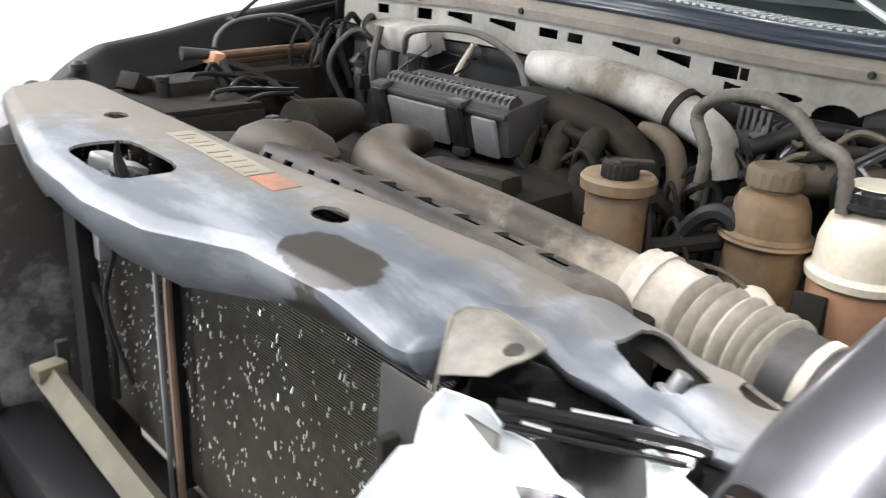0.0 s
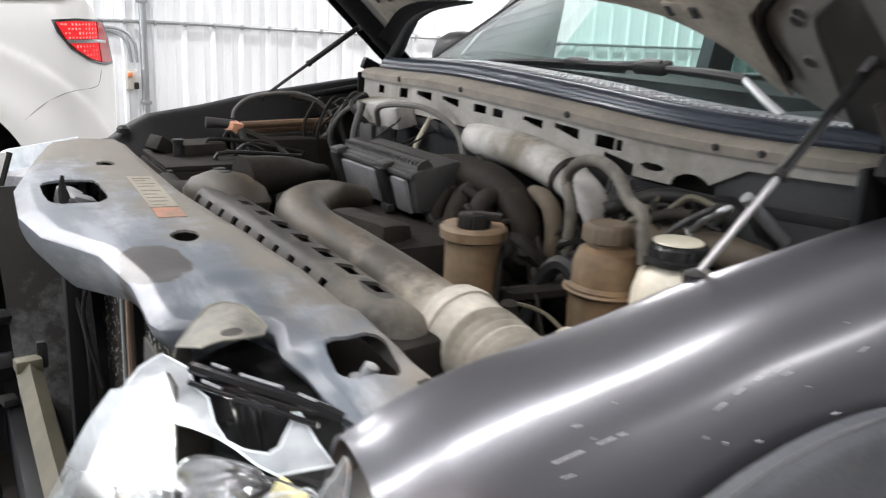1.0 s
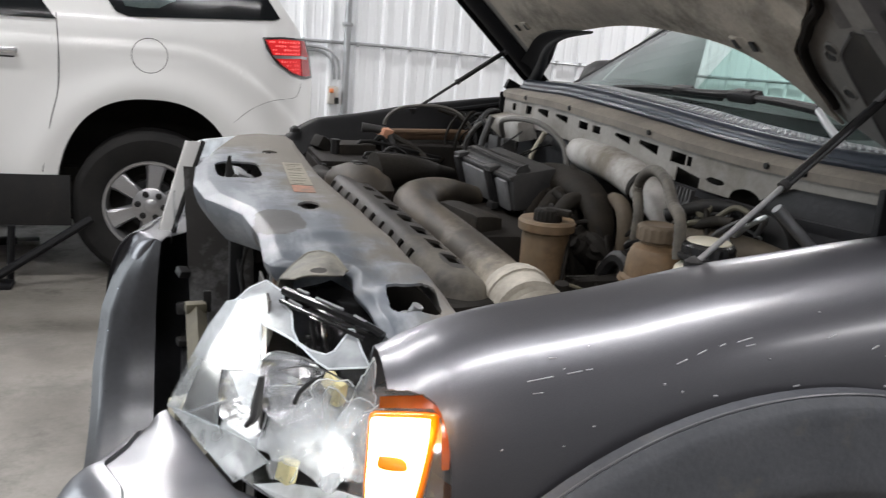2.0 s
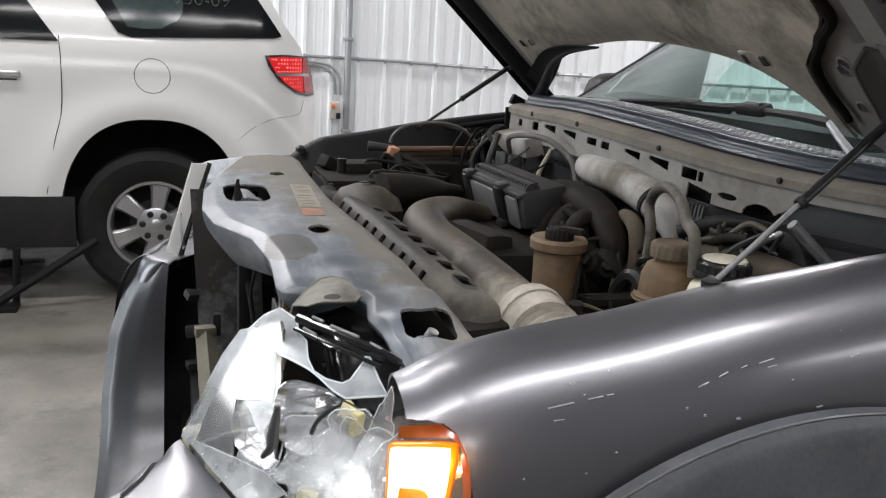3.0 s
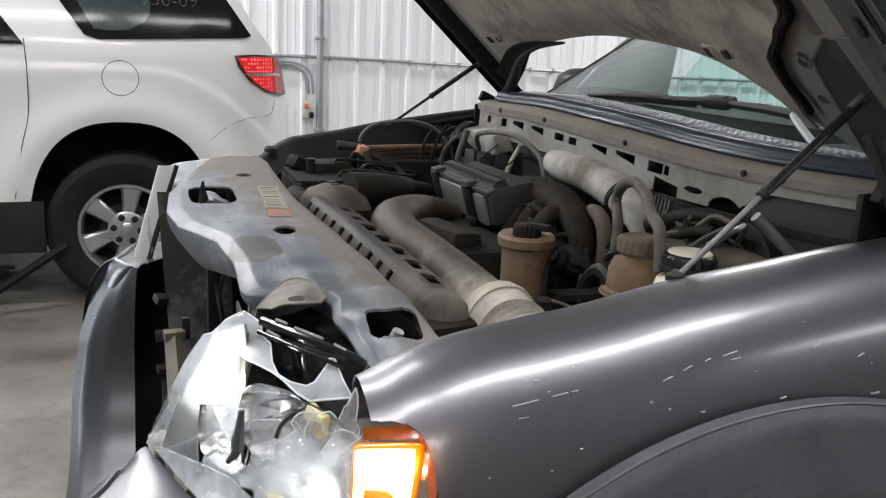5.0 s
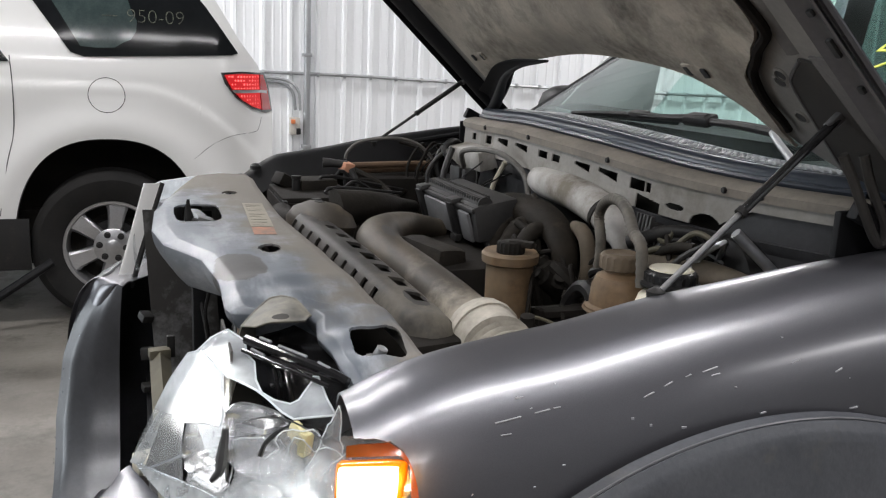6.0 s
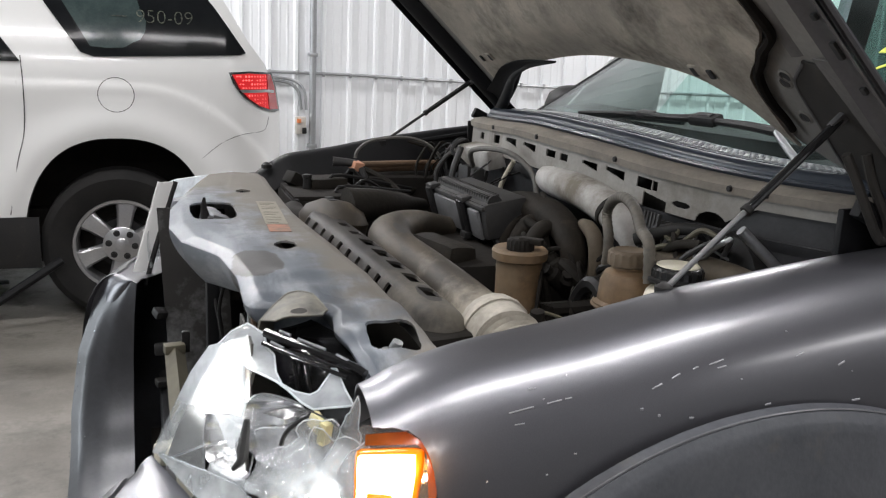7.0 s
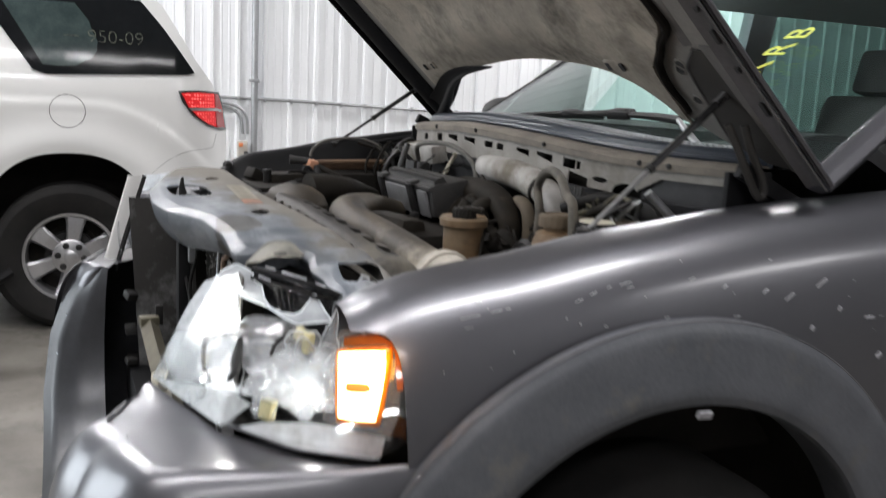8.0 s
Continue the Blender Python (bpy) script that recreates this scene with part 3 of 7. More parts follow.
def wing_foot(x):
    """The height at which the wing's sheet ends at length x: over the lamp, the bumper and the wheel opening."""
    if x < 0.078:
        return pick([(0.0, 0.976), (0.03, 0.979), (0.048, 0.979), (0.06, 0.972), (0.067, 0.958), (0.072, 0.93), (0.078, 0.80)], x)
    z = 0.79 if x < 0.18 else 0.45
    d = abs(x - ARCH[0]) / (R_OPEN + 0.05)
    if d < 1:
        z = max(z, ARCH[1] + (R_OPEN + 0.05) * math.sqrt(1 - d * d))
    return z


def wing_end(x):
    """How far down its cross-section the wing reaches at length x."""
    foot = wing_foot(x)
    last = 0.25
    for k in range(50, 201):
        s = k / 200
        if wing_point(x, s).z < foot:
            break
        last = s
    return last


WING_X = sorted({*np.linspace(0.012, 0.12, 40).round(4), *np.linspace(0.12, 0.30, 24).round(4), *np.linspace(0.30, 0.75, 34).round(4), *np.linspace(0.75, 1.25, 40).round(4)})


def wing(mirror):
    n = len(WING_X) - 1
    ends = [wing_end(x) for x in WING_X]

    def f(u, v):
        i = round(u * n)
        p = wing_point(WING_X[i], ends[i] * v)
        if mirror:
            p.y = 2 * YC - p.y
            p.z += 0.05 - 0.07 * (max(0.0, 0.17 - p.x) / 0.16) ** 1.4
        return p
    return sheet(B(), f, n, 64, 0.003)


fender = part("fender", wing(False), PAINT, car, "dark grey metallic wing with white chips and scratches", sharp=50)
# the far wing is near-black, the near one grey
far_fender = part("fender", wing(True), BLACKSTEEL, car, "far wing, near-black all over", sharp=50)


def flare_mesh(side):
    bm = B()
    sec = [(R_RIDGE, -0.949), (R_RIDGE - 0.004, -0.968), (R_RIDGE - 0.018, -0.976), (R_RIDGE - 0.06, -0.982), (R_OPEN + 0.02, -0.990), (R_OPEN + 0.004, -0.986), (R_OPEN, -0.975), (R_OPEN + 0.003, -0.90)]

    def f(u, v):
        a = radians(198 - 216 * u)
        q = v * (len(sec) - 1)
        i = min(int(q), len(sec) - 2)
        r = sec[i][0] + (sec[i + 1][0] - sec[i][0]) * (q - i)
        y = sec[i][1] + (sec[i + 1][1] - sec[i][1]) * (q - i)
        if side > 0:
            y = 2 * YC - y
        return Vector((ARCH[0] + r * math.cos(a), y, ARCH[1] + r * math.sin(a)))
    return sheet(bm, f, 72, 21, 0.003)


flare = part("wheel_arch_flare", flare_mesh(-1), FLARE, car, "dusty grey plastic wheel arch flare", sharp=45)
part("wheel_arch_flare", flare_mesh(1), FLARE, car, "dusty grey plastic wheel arch flare", sharp=45)
# thin pale bead paints the highlight along the flare's ridge
part("flare_bead", tube(B(), [(ARCH[0] + (R_RIDGE - 0.002) * math.cos(a), -0.965, ARCH[1] + (R_RIDGE - 0.002) * math.sin(a)) for a in np.linspace(radians(190), radians(-10), 60)], 0.0016, 6), mat("edge_highlight", (0.19, 0.19, 0.20), (0.07, 0.07, 0.075), 14, 0.3, 0.3), flare, "pale highlight line along the flare's edge")
part("clip", box(B(), (0.555, -0.985, 0.842), (0.028, 0.006, 0.012), rot=(20, 5, 4), bevel=0.001), CHIP, flare, "small white clip")


def wheel(parent, c, r, rim_r, width, face, label):
    """A wheel about an axis along y; face: -1 or 1, the side that looks out."""
    w = part("wheel", lathe(B(), c, [(0.03, -width * 0.3), (rim_r * 0.55, -width * 0.3), (rim_r * 0.55, width * 0.2), (0.03, width * 0.2)], 28, rot=(90, 0, 0)), BLACK, parent, label)
    h = width / 2
    ty = lathe(B(), c, [(rim_r, -h * 0.86), (rim_r + 0.015, -h * 0.95), (r * 0.9, -h * 1.04), (r * 0.965, -h * 0.92), (r, -h * 0.74), (r, h * 0.74), (r * 0.965, h * 0.92), (r * 0.9, h * 1.04), (rim_r + 0.015, h * 0.95), (rim_r, h * 0.86)], 64, rot=(90, 0, 0), ring=True)
    part("tyre", ty, TYRE, w, "black rubber tyre")
    return w


wheel(car, (ARCH[0] + 0.03, -0.82, 0.36), 0.36, 0.22, 0.24, -1, "front wheel in the dark of its arch")
wheel(car, (ARCH[0] + 0.03, 0.76, 0.36), 0.36, 0.22, 0.24, 1, "front wheel in the dark of its arch")
part("wheel_liner", sheet(B(), lambda u, v: Vector((ARCH[0] + 0.475 * math.cos(radians(195 - 210 * u)), -0.95 + 0.45 * v, ARCH[1] + 0.475 * math.sin(radians(195 - 210 * u)))), 40, 4, 0.004), DARK, car)
part("wheel_liner", sheet(B(), lambda u, v: Vector((ARCH[0] + 0.475 * math.cos(radians(195 - 210 * u)), 0.89 - 0.45 * v, ARCH[1] + 0.475 * math.sin(radians(195 - 210 * u)))), 40, 4, 0.004), DARK, car)

# chips and scratches in the paint: (length x, height z, long, tall, slant)
CHIPS = [(0.18, 0.999, 0.075, 0.004, 9), (0.222, 1.005, 0.045, 0.004, 9), (0.24, 1.008, 0.02, 0.003, 6), (0.355, 1.017, 0.035, 0.005, 22), (0.382, 1.026, 0.030, 0.004, 24), (0.44, 1.040, 0.05, 0.004, 14), (0.446, 1.034, 0.03, 0.004, 10),
         (0.41, 1.035, 0.02, 0.003, 20), (0.395, 0.981, 0.014, 0.008, 0), (0.505, 0.989, 0.02, 0.006, 10), (0.64, 0.984, 0.03, 0.007, 5), (0.175, 0.986, 0.03, 0.003, 4), (0.33, 0.992, 0.008, 0.009, 0), (0.352, 0.986, 0.007, 0.010, 0),
         (0.47, 1.02, 0.006, 0.004, 0), (0.56, 1.045, 0.03, 0.004, 18), (0.62, 1.03, 0.025, 0.006, 25), (0.70, 1.02, 0.03, 0.010, 30), (0.75, 1.01, 0.05, 0.010, 35), (0.82, 1.03, 0.06, 0.016, 32), (0.86, 0.985, 0.02, 0.018, 50),
         (0.80, 0.955, 0.02, 0.022, 60), (0.93, 0.97, 0.05, 0.02, 0), (0.96, 0.90, 0.03, 0.028, 30), (0.24, 0.95, 0.008, 0.004, 0), (0.13, 0.93, 0.006, 0.003, 30), (0.55, 1.07, 0.005, 0.005, 0), (0.72, 1.07, 0.01, 0.004, 20)]
b = B()
for x, z, lx, lz, sl in CHIPS:
    best = min((wing_point(x, s / 200) for s in range(60, 200)), key=lambda q: abs(q.z - z))
    box(b, (best.x, best.y - 0.0006, best.z), (lx * 0.42, 0.002, lz * 0.26), rot=(0, -sl, 0))
rng = random.Random(77)
for k in range(12):
    x, z = rng.uniform(0.12, 1.15), rng.uniform(0.90, 1.04)
    best = min((wing_point(x, q / 160) for q in range(48, 160)), key=lambda q: abs(q.z - z))
    w_ = rng.random() ** 3
    box(b, (best.x, best.y - 0.0004, best.z), (0.0014 + 0.008 * w_, 0.0014, 0.0009 + 0.0007 * rng.random()), rot=(0, rng.uniform(-35, 10), 0))
tagged(part("paint_chip", b, CHIP, fender, "white chips and scratches"), kind="stuff")
tagged(part("seam", box(B(), (1.255, -0.945, 0.80), (0.006, 0.02, 0.72)), SEAM, car), "")


# front bumper cover, a U round the empty grille opening
def bumper_pt(u, w):
    ph = math.pi * u
    c = math.cos(ph)
    s = math.sin(ph)
    cc = math.copysign(abs(c) ** 0.55, c)
    ss = s ** 0.7
    k = abs(cc) ** 3
    rail = [(-0.27, 0.53, 0.44), (-0.34, 0.55, 0.455), (-0.40, 0.585, 0.475), (-0.425, 0.63, 0.50), (-0.41 + 0.02 * k, 0.72, 0.54),
            (-0.36 + 0.13 * k, 0.83, 0.58), (-0.33 + 0.33 * k, 0.905, 0.61), (-0.31 + 0.52 * k, 0.925, 0.63)]
    f = w * (len(rail) - 1)
    i = min(int(f), len(rail) - 2)
    a, b = Vector(rail[i]), Vector(rail[i + 1])
    q = a.lerp(b, f - i)
    z = 0.80 - q.z * ss
    # the nose leans back towards its upper edge
    lean = pick([(0.30, 0.0), (0.45, 0.0), (0.60, 0.02), (0.70, 0.055), (0.76, 0.09), (0.80, 0.12)], z) * min(1.0, (-0.25 - min(q.x, -0.25)) / 0.15)
    return Vector((q.x + lean, YC - q.y * cc, z))


bumper = part("bumper_cover", sheet(B(), bumper_pt, 96, 28, 0.004), BUMPER, car, "grey bumper cover round the missing grille, wet drops on it", sharp=45)


def shelf(sgn):
    """The bumper's upper face between its outer edge and the foot of the lamp."""
    def f(u, v):
        a = bumper_pt(0.0 if sgn < 0 else 1.0, u)
        y = pick([(0, -0.541), (0.45, -0.738), (0.6, -0.79), (0.85, -0.895), (1, -0.935)], u)
        inner = Vector((pick([(0, -0.229), (0.45, -0.146), (0.6, -0.087), (0.85, 0.036), (1, 0.10)], u), y if sgn < 0 else 2 * YC - y, pick([(0, 0.820), (0.45, 0.798), (0.6, 0.794), (0.85, 0.785), (1, 0.79)], u)))
        p = a.lerp(inner, v)
        p.z += 0.006 * math.sin(math.pi * v) - 0.003
        return p
    return sheet(B(), f, 24, 6, 0.003)


part("shoulder", shelf(-1), PAINT, bumper)
part("shoulder", shelf(1), PAINT, bumper)

def corner_roll(sgn):
    """The rounded corner of the bumper, rolling out and down from the edge of its upper face."""
    end = 0.0 if sgn < 0 else 1.0

    def f(u, v):
        w = 0.10 + 0.90 * u
        a, b = bumper_pt(end, max(0.0, w - 0.04)), bumper_pt(end, min(1.0, w + 0.04))
        d = (b - a).normalized()
        out = Vector((-abs(d.y), sgn * abs(d.x), 0)).normalized()
        t = v * math.pi / 2
        reach = 0.10 * math.sin(math.pi * min(1.0, 0.15 + 0.75 * u)) * (1 - 0.75 * u ** 3)
        return bumper_pt(end, w) + out * reach * math.sin(t) + Vector((0, 0, 0.002 - 0.20 * (1 - math.cos(t))))
    return sheet(B(), f, 40, 14, 0.003)


part("corner", corner_roll(-1), PAINT, bumper, "rounded grey bumper corner")
part("corner", corner_roll(1), PAINT, bumper, "rounded grey bumper corner")

rng = random.Random(12)
for k in range(46):
    u, w = rng.uniform(0.70, 0.97), rng.uniform(0.25, 0.9)
    p, q, r_ = bumper_pt(u, w), bumper_pt(u + 0.002, w), bumper_pt(u, w + 0.01)
    nn = (q - p).cross(r_ - p).normalized()
    if nn.x > 0:
        nn = -nn
    d = rng.uniform(0.0018, 0.0042)
    bm = lathe(B(), (0, 0, 0), [(d, 0.0), (d * 0.85, d * 0.35), (d * 0.45, d * 0.55), (0.0, d * 0.6)], 8)
    bm.transform(Matrix.Translation(p + nn * 0.0022) @ nn.to_track_quat("Z", "Y").to_matrix().to_4x4())
    part("water_drop", bm, DROP, bumper)

# ---------------------------------------------------------------- front lamps
def lens_pt(u, v):
    """The driver's lamp cover: u from the inner to the outer end, v from top to bottom."""
    top = [(-0.094, -0.605, 1.021), (-0.045, -0.70, 1.006), (0.0, -0.79, 0.99), (0.035, -0.90, 0.985)]
    bot = [(-0.223, -0.552, 0.817), (-0.165, -0.715, 0.803), (-0.07, -0.855, 0.80), (0.05, -0.937, 0.80)]
    f = u * 3
    i = min(int(f), 2)
    a = Vector(top[i]).lerp(Vector(top[i + 1]), f - i)
    b = Vector(bot[i]).lerp(Vector(bot[i + 1]), f - i)
    # the inner end folds over a knee below its top corner
    knee = a + Vector((-0.05, -0.02, -0.02)) * max(0.0, 1 - 2.5 * u)
    p = a.lerp(knee, v / 0.12) if 0 <= v < 0.12 else knee.lerp(b, (v - 0.12) / 0.88) if v >= 0.12 else a.lerp(b, v)
    g = math.sin(math.pi * min(max(v, 0), 1)) * 0.016
    return p + Vector((-0.75 * g, -0.45 * g, 0.35 * g))


hl = part("headlamp", box(B(), (0.06, -0.74, 0.89), (0.03, 0.30, 0.16), rot=(0, 0, 40), bevel=0.01), BLACK, car, "smashed headlamp, cover broken open over bare reflectors")


def torn(outline, n, bulge, thick=0.0025, cuts=3):
    """A torn piece of sheet: a closed outline in space, filled, bulged along n and given thickness; also gives its rim."""
    bm = B()
    pts = [Vector(p) for p in outline]
    nn = Vector(n).normalized()
    mid = sum(pts, Vector()) / len(pts)
    rim = []
    for i, p in enumerate(pts):
        for j in range(3):
            rim.append(p.lerp(pts[(i + 1) % len(pts)], j / 3))
    size = max((p - mid).length for p in pts)
    vs = [bm.verts.new(p) for p in rim]
    bmesh.ops.triangle_fill(bm, edges=[bm.edges.new((vs[i], vs[(i + 1) % len(vs)])) for i in range(len(vs))], use_beauty=True, normal=nn)
    bmesh.ops.subdivide_edges(bm, edges=[e for e in bm.edges if len(e.link_faces) == 2], cuts=cuts, use_grid_fill=True)
    for v in bm.verts:
        v.co += nn * bulge(v.co - mid, size)
    bmesh.ops.recalc_face_normals(bm, faces=bm.faces[:])
    bmesh.ops.solidify(bm, geom=bm.faces[:], thickness=thick)
    return bm, [p + nn * bulge(p - mid, size) for p in rim]


def dome(depth):
    return lambda d, size: depth * max(0.0, 1 - (d.length / size) ** 2)


COVER_N = (-0.870, -0.403, 0.284)
FACE = [(-0.143, -0.601, 0.996), (-0.128, -0.627, 1.008), (-0.107, -0.682, 0.994), (-0.107, -0.696, 0.973), (-0.108, -0.711, 0.949), (-0.112, -0.712, 0.938), (-0.125, -0.686, 0.933), (-0.150, -0.643, 0.917), (-0.154, -0.650, 0.893), (-0.157, -0.672, 0.853),
        (-0.160, -0.669, 0.847), (-0.214, -0.566, 0.829), (-0.226, -0.543, 0.826), (-0.187, -0.570, 0.906), (-0.165, -0.584, 0.955)]
bm, rim = torn(FACE, COVER_N, dome(0.012))
face = part("cover_piece", bm, HAZY, hl, "hazy white torn lamp cover")
part("torn_edge", tube(B(), rim + rim[:1], 0.0012, 5, 1), HAZY, face)
WINDOW = [(-0.112, -0.712, 0.938), (-0.125, -0.686, 0.933), (-0.150, -0.643, 0.917), (-0.154, -0.650, 0.893), (-0.157, -0.672, 0.853), (-0.134, -0.714, 0.868), (-0.121, -0.719, 0.899)]
part("clear_patch", torn(WINDOW, COVER_N, dome(0.003))[0], WRAP, face, "clear unclouded patch of the cover")
# the folded rim that runs down the inner side of the cover, and its clear foot
part("cover_rim", sheet(B(), lambda u, v: Vector((-0.143, -0.601, 0.996)).lerp(Vector((-0.226, -0.543, 0.826)), u) + Vector((0.010, -0.014, 0.0)) * v * 1.4 + Vector((-0.004, -0.002, 0.001)) * math.sin(math.pi * v) * 2, 10, 5, 0.004), LENS, face, "clear folded rim with water drops")
FOOT = [(-0.226, -0.543, 0.826), (-0.214, -0.566, 0.829), (-0.160, -0.669, 0.847), (-0.127, -0.734, 0.856), (-0.108, -0.776, 0.849), (-0.143, -0.738, 0.803)]
bm, rim = torn(FOOT, (-0.80, -0.38, 0.46), dome(0.004))
ft = part("cover_foot", bm, LENS, hl, "clear lower corner of the cover")
part("torn_edge", tube(B(), rim + rim[:1], 0.0014, 5, 1), HAZY, ft)
for k in range(5):
    a, c = Vector(FOOT[0]).lerp(Vector(FOOT[5]), 0.12 + 0.16 * k), Vector(FOOT[1]).lerp(Vector(FOOT[4]), 0.12 + 0.16 * k)
    part("ridge", tube(B(), [a + Vector((-0.003, -0.002, 0.001)), a.lerp(c, 0.8) + Vector((-0.003, -0.002, 0.001))], 0.0009, 5), HAZY, ft)
STRIP = [(-0.144, -0.614, 1.001), (-0.120, -0.595, 1.014), (-0.097, -0.591, 1.022), (-0.078, -0.621, 1.016), (-0.079, -0.644, 1.006), (-0.071, -0.664, 1.001), (-0.073, -0.693, 0.988), (-0.069, -0.716, 0.980), (-0.057, -0.733, 0.977),
         (-0.039, -0.748, 0.976), (-0.028, -0.746, 0.979), (-0.009, -0.728, 0.992), (-0.006, -0.722, 0.997), (0.0, -0.725, 0.997), (0.002, -0.739, 0.990), (0.004, -0.760, 0.982), (0.009, -0.787, 0.973), (-0.017, -0.779, 0.969),
         (-0.039, -0.773, 0.966), (-0.051, -0.755, 0.970), (-0.063, -0.727, 0.976), (-0.075, -0.709, 0.981), (-0.093, -0.690, 0.987), (-0.108, -0.684, 0.994), (-0.130, -0.629, 1.008)]
bm, rim = torn(STRIP, (-0.241, -0.357, 0.902), lambda d, size: 0.002 * math.sin(60 * d.x + 1) * math.sin(45 * d.y))
strip = part("cover_strip", bm, STRIPLENS, hl, "torn upper strip of the lamp cover ending in a spike")
part("torn_edge", tube(B(), rim + rim[:1], 0.0014, 5, 1), HAZY, strip)


# inside of the lamp
def lamp_in(u, v, d):
    return lens_pt(u, v) + Vector((0.62, 0.5, -0.05)) * d


part("housing_back", sheet(B(), lambda u, v: lamp_in(0.02 + 0.9 * u, 0.02 + 0.96 * v, 0.15 + 0.05 * math.sin(math.pi * v)), 10, 8, 0.004), GLOSSBLACK, hl)
part("housing_side", sheet(B(), lambda u, v: lamp_in(0.03, 0.06 + 0.9 * u, 0.012 + 0.15 * v), 6, 3, 0.003), GLOSSBLACK, hl)
part("housing_floor", sheet(B(), lambda u, v: lamp_in(0.03 + 0.92 * u, 0.975, 0.012 + 0.15 * v), 10, 3, 0.003), CHROME, hl, "bright bottom reflector")
part("top_rail", tube(B(), [(-0.078, -0.632, 1.022), (-0.03, -0.692, 1.015), (0.014, -0.738, 1.006), (0.03, -0.757, 1.0)], 0.0065, 8), GLOSSBLACK, hl)
part("top_rail", tube(B(), [(-0.084, -0.645, 1.012), (-0.036, -0.705, 1.004), (0.008, -0.751, 0.995)], 0.003, 8), GLOSSBLACK, hl)
# short bright strips laid on the rail paint its glints
for a, c in (((-0.062, -0.65, 1.029), (-0.05, -0.665, 1.027)), ((-0.042, -0.676, 1.025), (-0.012, -0.71, 1.02)), ((0.0, -0.722, 1.016), (0.012, -0.736, 1.012)), ((-0.074, -0.655, 1.016), (-0.06, -0.672, 1.012))):
    part("rail_tab", tube(B(), [a, c], 0.002, 6), GALV, hl)
part("housing_top", sheet(B(), lambda u, v: Vector((-0.072 + 0.10 * u + 0.03 * v, -0.64 - 0.115 * u + 0.022 * v, 1.006 - 0.012 * u - 0.15 * v)), 6, 6, 0.004), GLOSSBLACK, hl)
for u in (0.28, 0.42):
    part("housing_rib", tube(B(), [(-0.076 + 0.10 * u, -0.644 - 0.115 * u, 0.995), (-0.058 + 0.10 * u, -0.632 - 0.115 * u, 0.90)], 0.0035, 6), GLOSSBLACK, hl)


def bowl(c, w, h, d, axis, bands, label):
    """A chrome lamp bowl: a hollow oval shell open along axis, stepped by level bands."""
    back = Vector(axis).normalized()
    rt = back.cross(Vector((0, 0, 1))).normalized()
    up = rt.cross(back)
    c = Vector(c)

    def f(u, v):
        a = 2 * math.pi * u
        r = v ** 0.75
        depth = d * (1 - v ** 2.2)
        q = math.sin(a) * r
        step = 0.004 * (round(q * bands) / bands - q) * bands
        return c + rt * (w / 2) * math.copysign(abs(math.cos(a)) ** 0.7, math.cos(a)) * r + up * (h / 2) * math.copysign(abs(math.sin(a)) ** 0.7, math.sin(a)) * r + back * (depth + step)
    return part("reflector", sheet(B(), f, 40, 16, 0.002), CHROME, hl, label, sharp=25)


# two unseen glowing bulbs, added to whiten the cover and the fragments
part("bulb", lathe(B(), (-0.118, -0.630, 0.935), [(0.0, -0.012), (0.008, -0.01), (0.011, 0.0), (0.008, 0.01), (0.0, 0.013)], 14, rot=(0, -90, 20)), BULBGLOW, hl, "unseen bulb added to brighten the cover")
part("bulb", lathe(B(), (-0.018, -0.802, 0.862), [(0.0, -0.009), (0.006, -0.008), (0.008, 0.0), (0.006, 0.008), (0.0, 0.01)], 14), SMALLGLOW, hl, "unseen bulb added to brighten the broken pieces")
bowl((-0.130, -0.642, 0.872), 0.110, 0.096, 0.045, (0.85, 0.52, -0.12), 5, "mirror-bright banded lamp reflector")
bowl((-0.076, -0.733, 0.922), 0.115, 0.095, 0.055, (0.72, 0.66, -0.10), 3, "mirror-bright lamp reflector")
part("reflector_brow", sheet(B(), lambda u, v: Vector((-0.095 + 0.085 * u + 0.03 * v, -0.735 - 0.07 * u + 0.02 * v, 0.952 + 0.016 * math.sin(math.pi * u) - 0.02 * v)), 12, 5, 0.002), CHROME, hl, "chrome brow over the reflectors")
part("broken_seal", tube(B(), [(-0.112, -0.712, 0.934), (-0.115, -0.714, 0.914), (-0.118, -0.717, 0.896), (-0.121, -0.721, 0.883), (-0.131, -0.717, 0.869)], [0.004, 0.006, 0.008, 0.006, 0.003], 7, 5), RUBBER, hl, "torn black sealing strip")
part("dark_lead", tube(B(), [(-0.077, -0.763, 0.918), (-0.071, -0.763, 0.933), (-0.059, -0.768, 0.947), (-0.043, -0.774, 0.957)], 0.003, 8, 5), BLACK, hl)


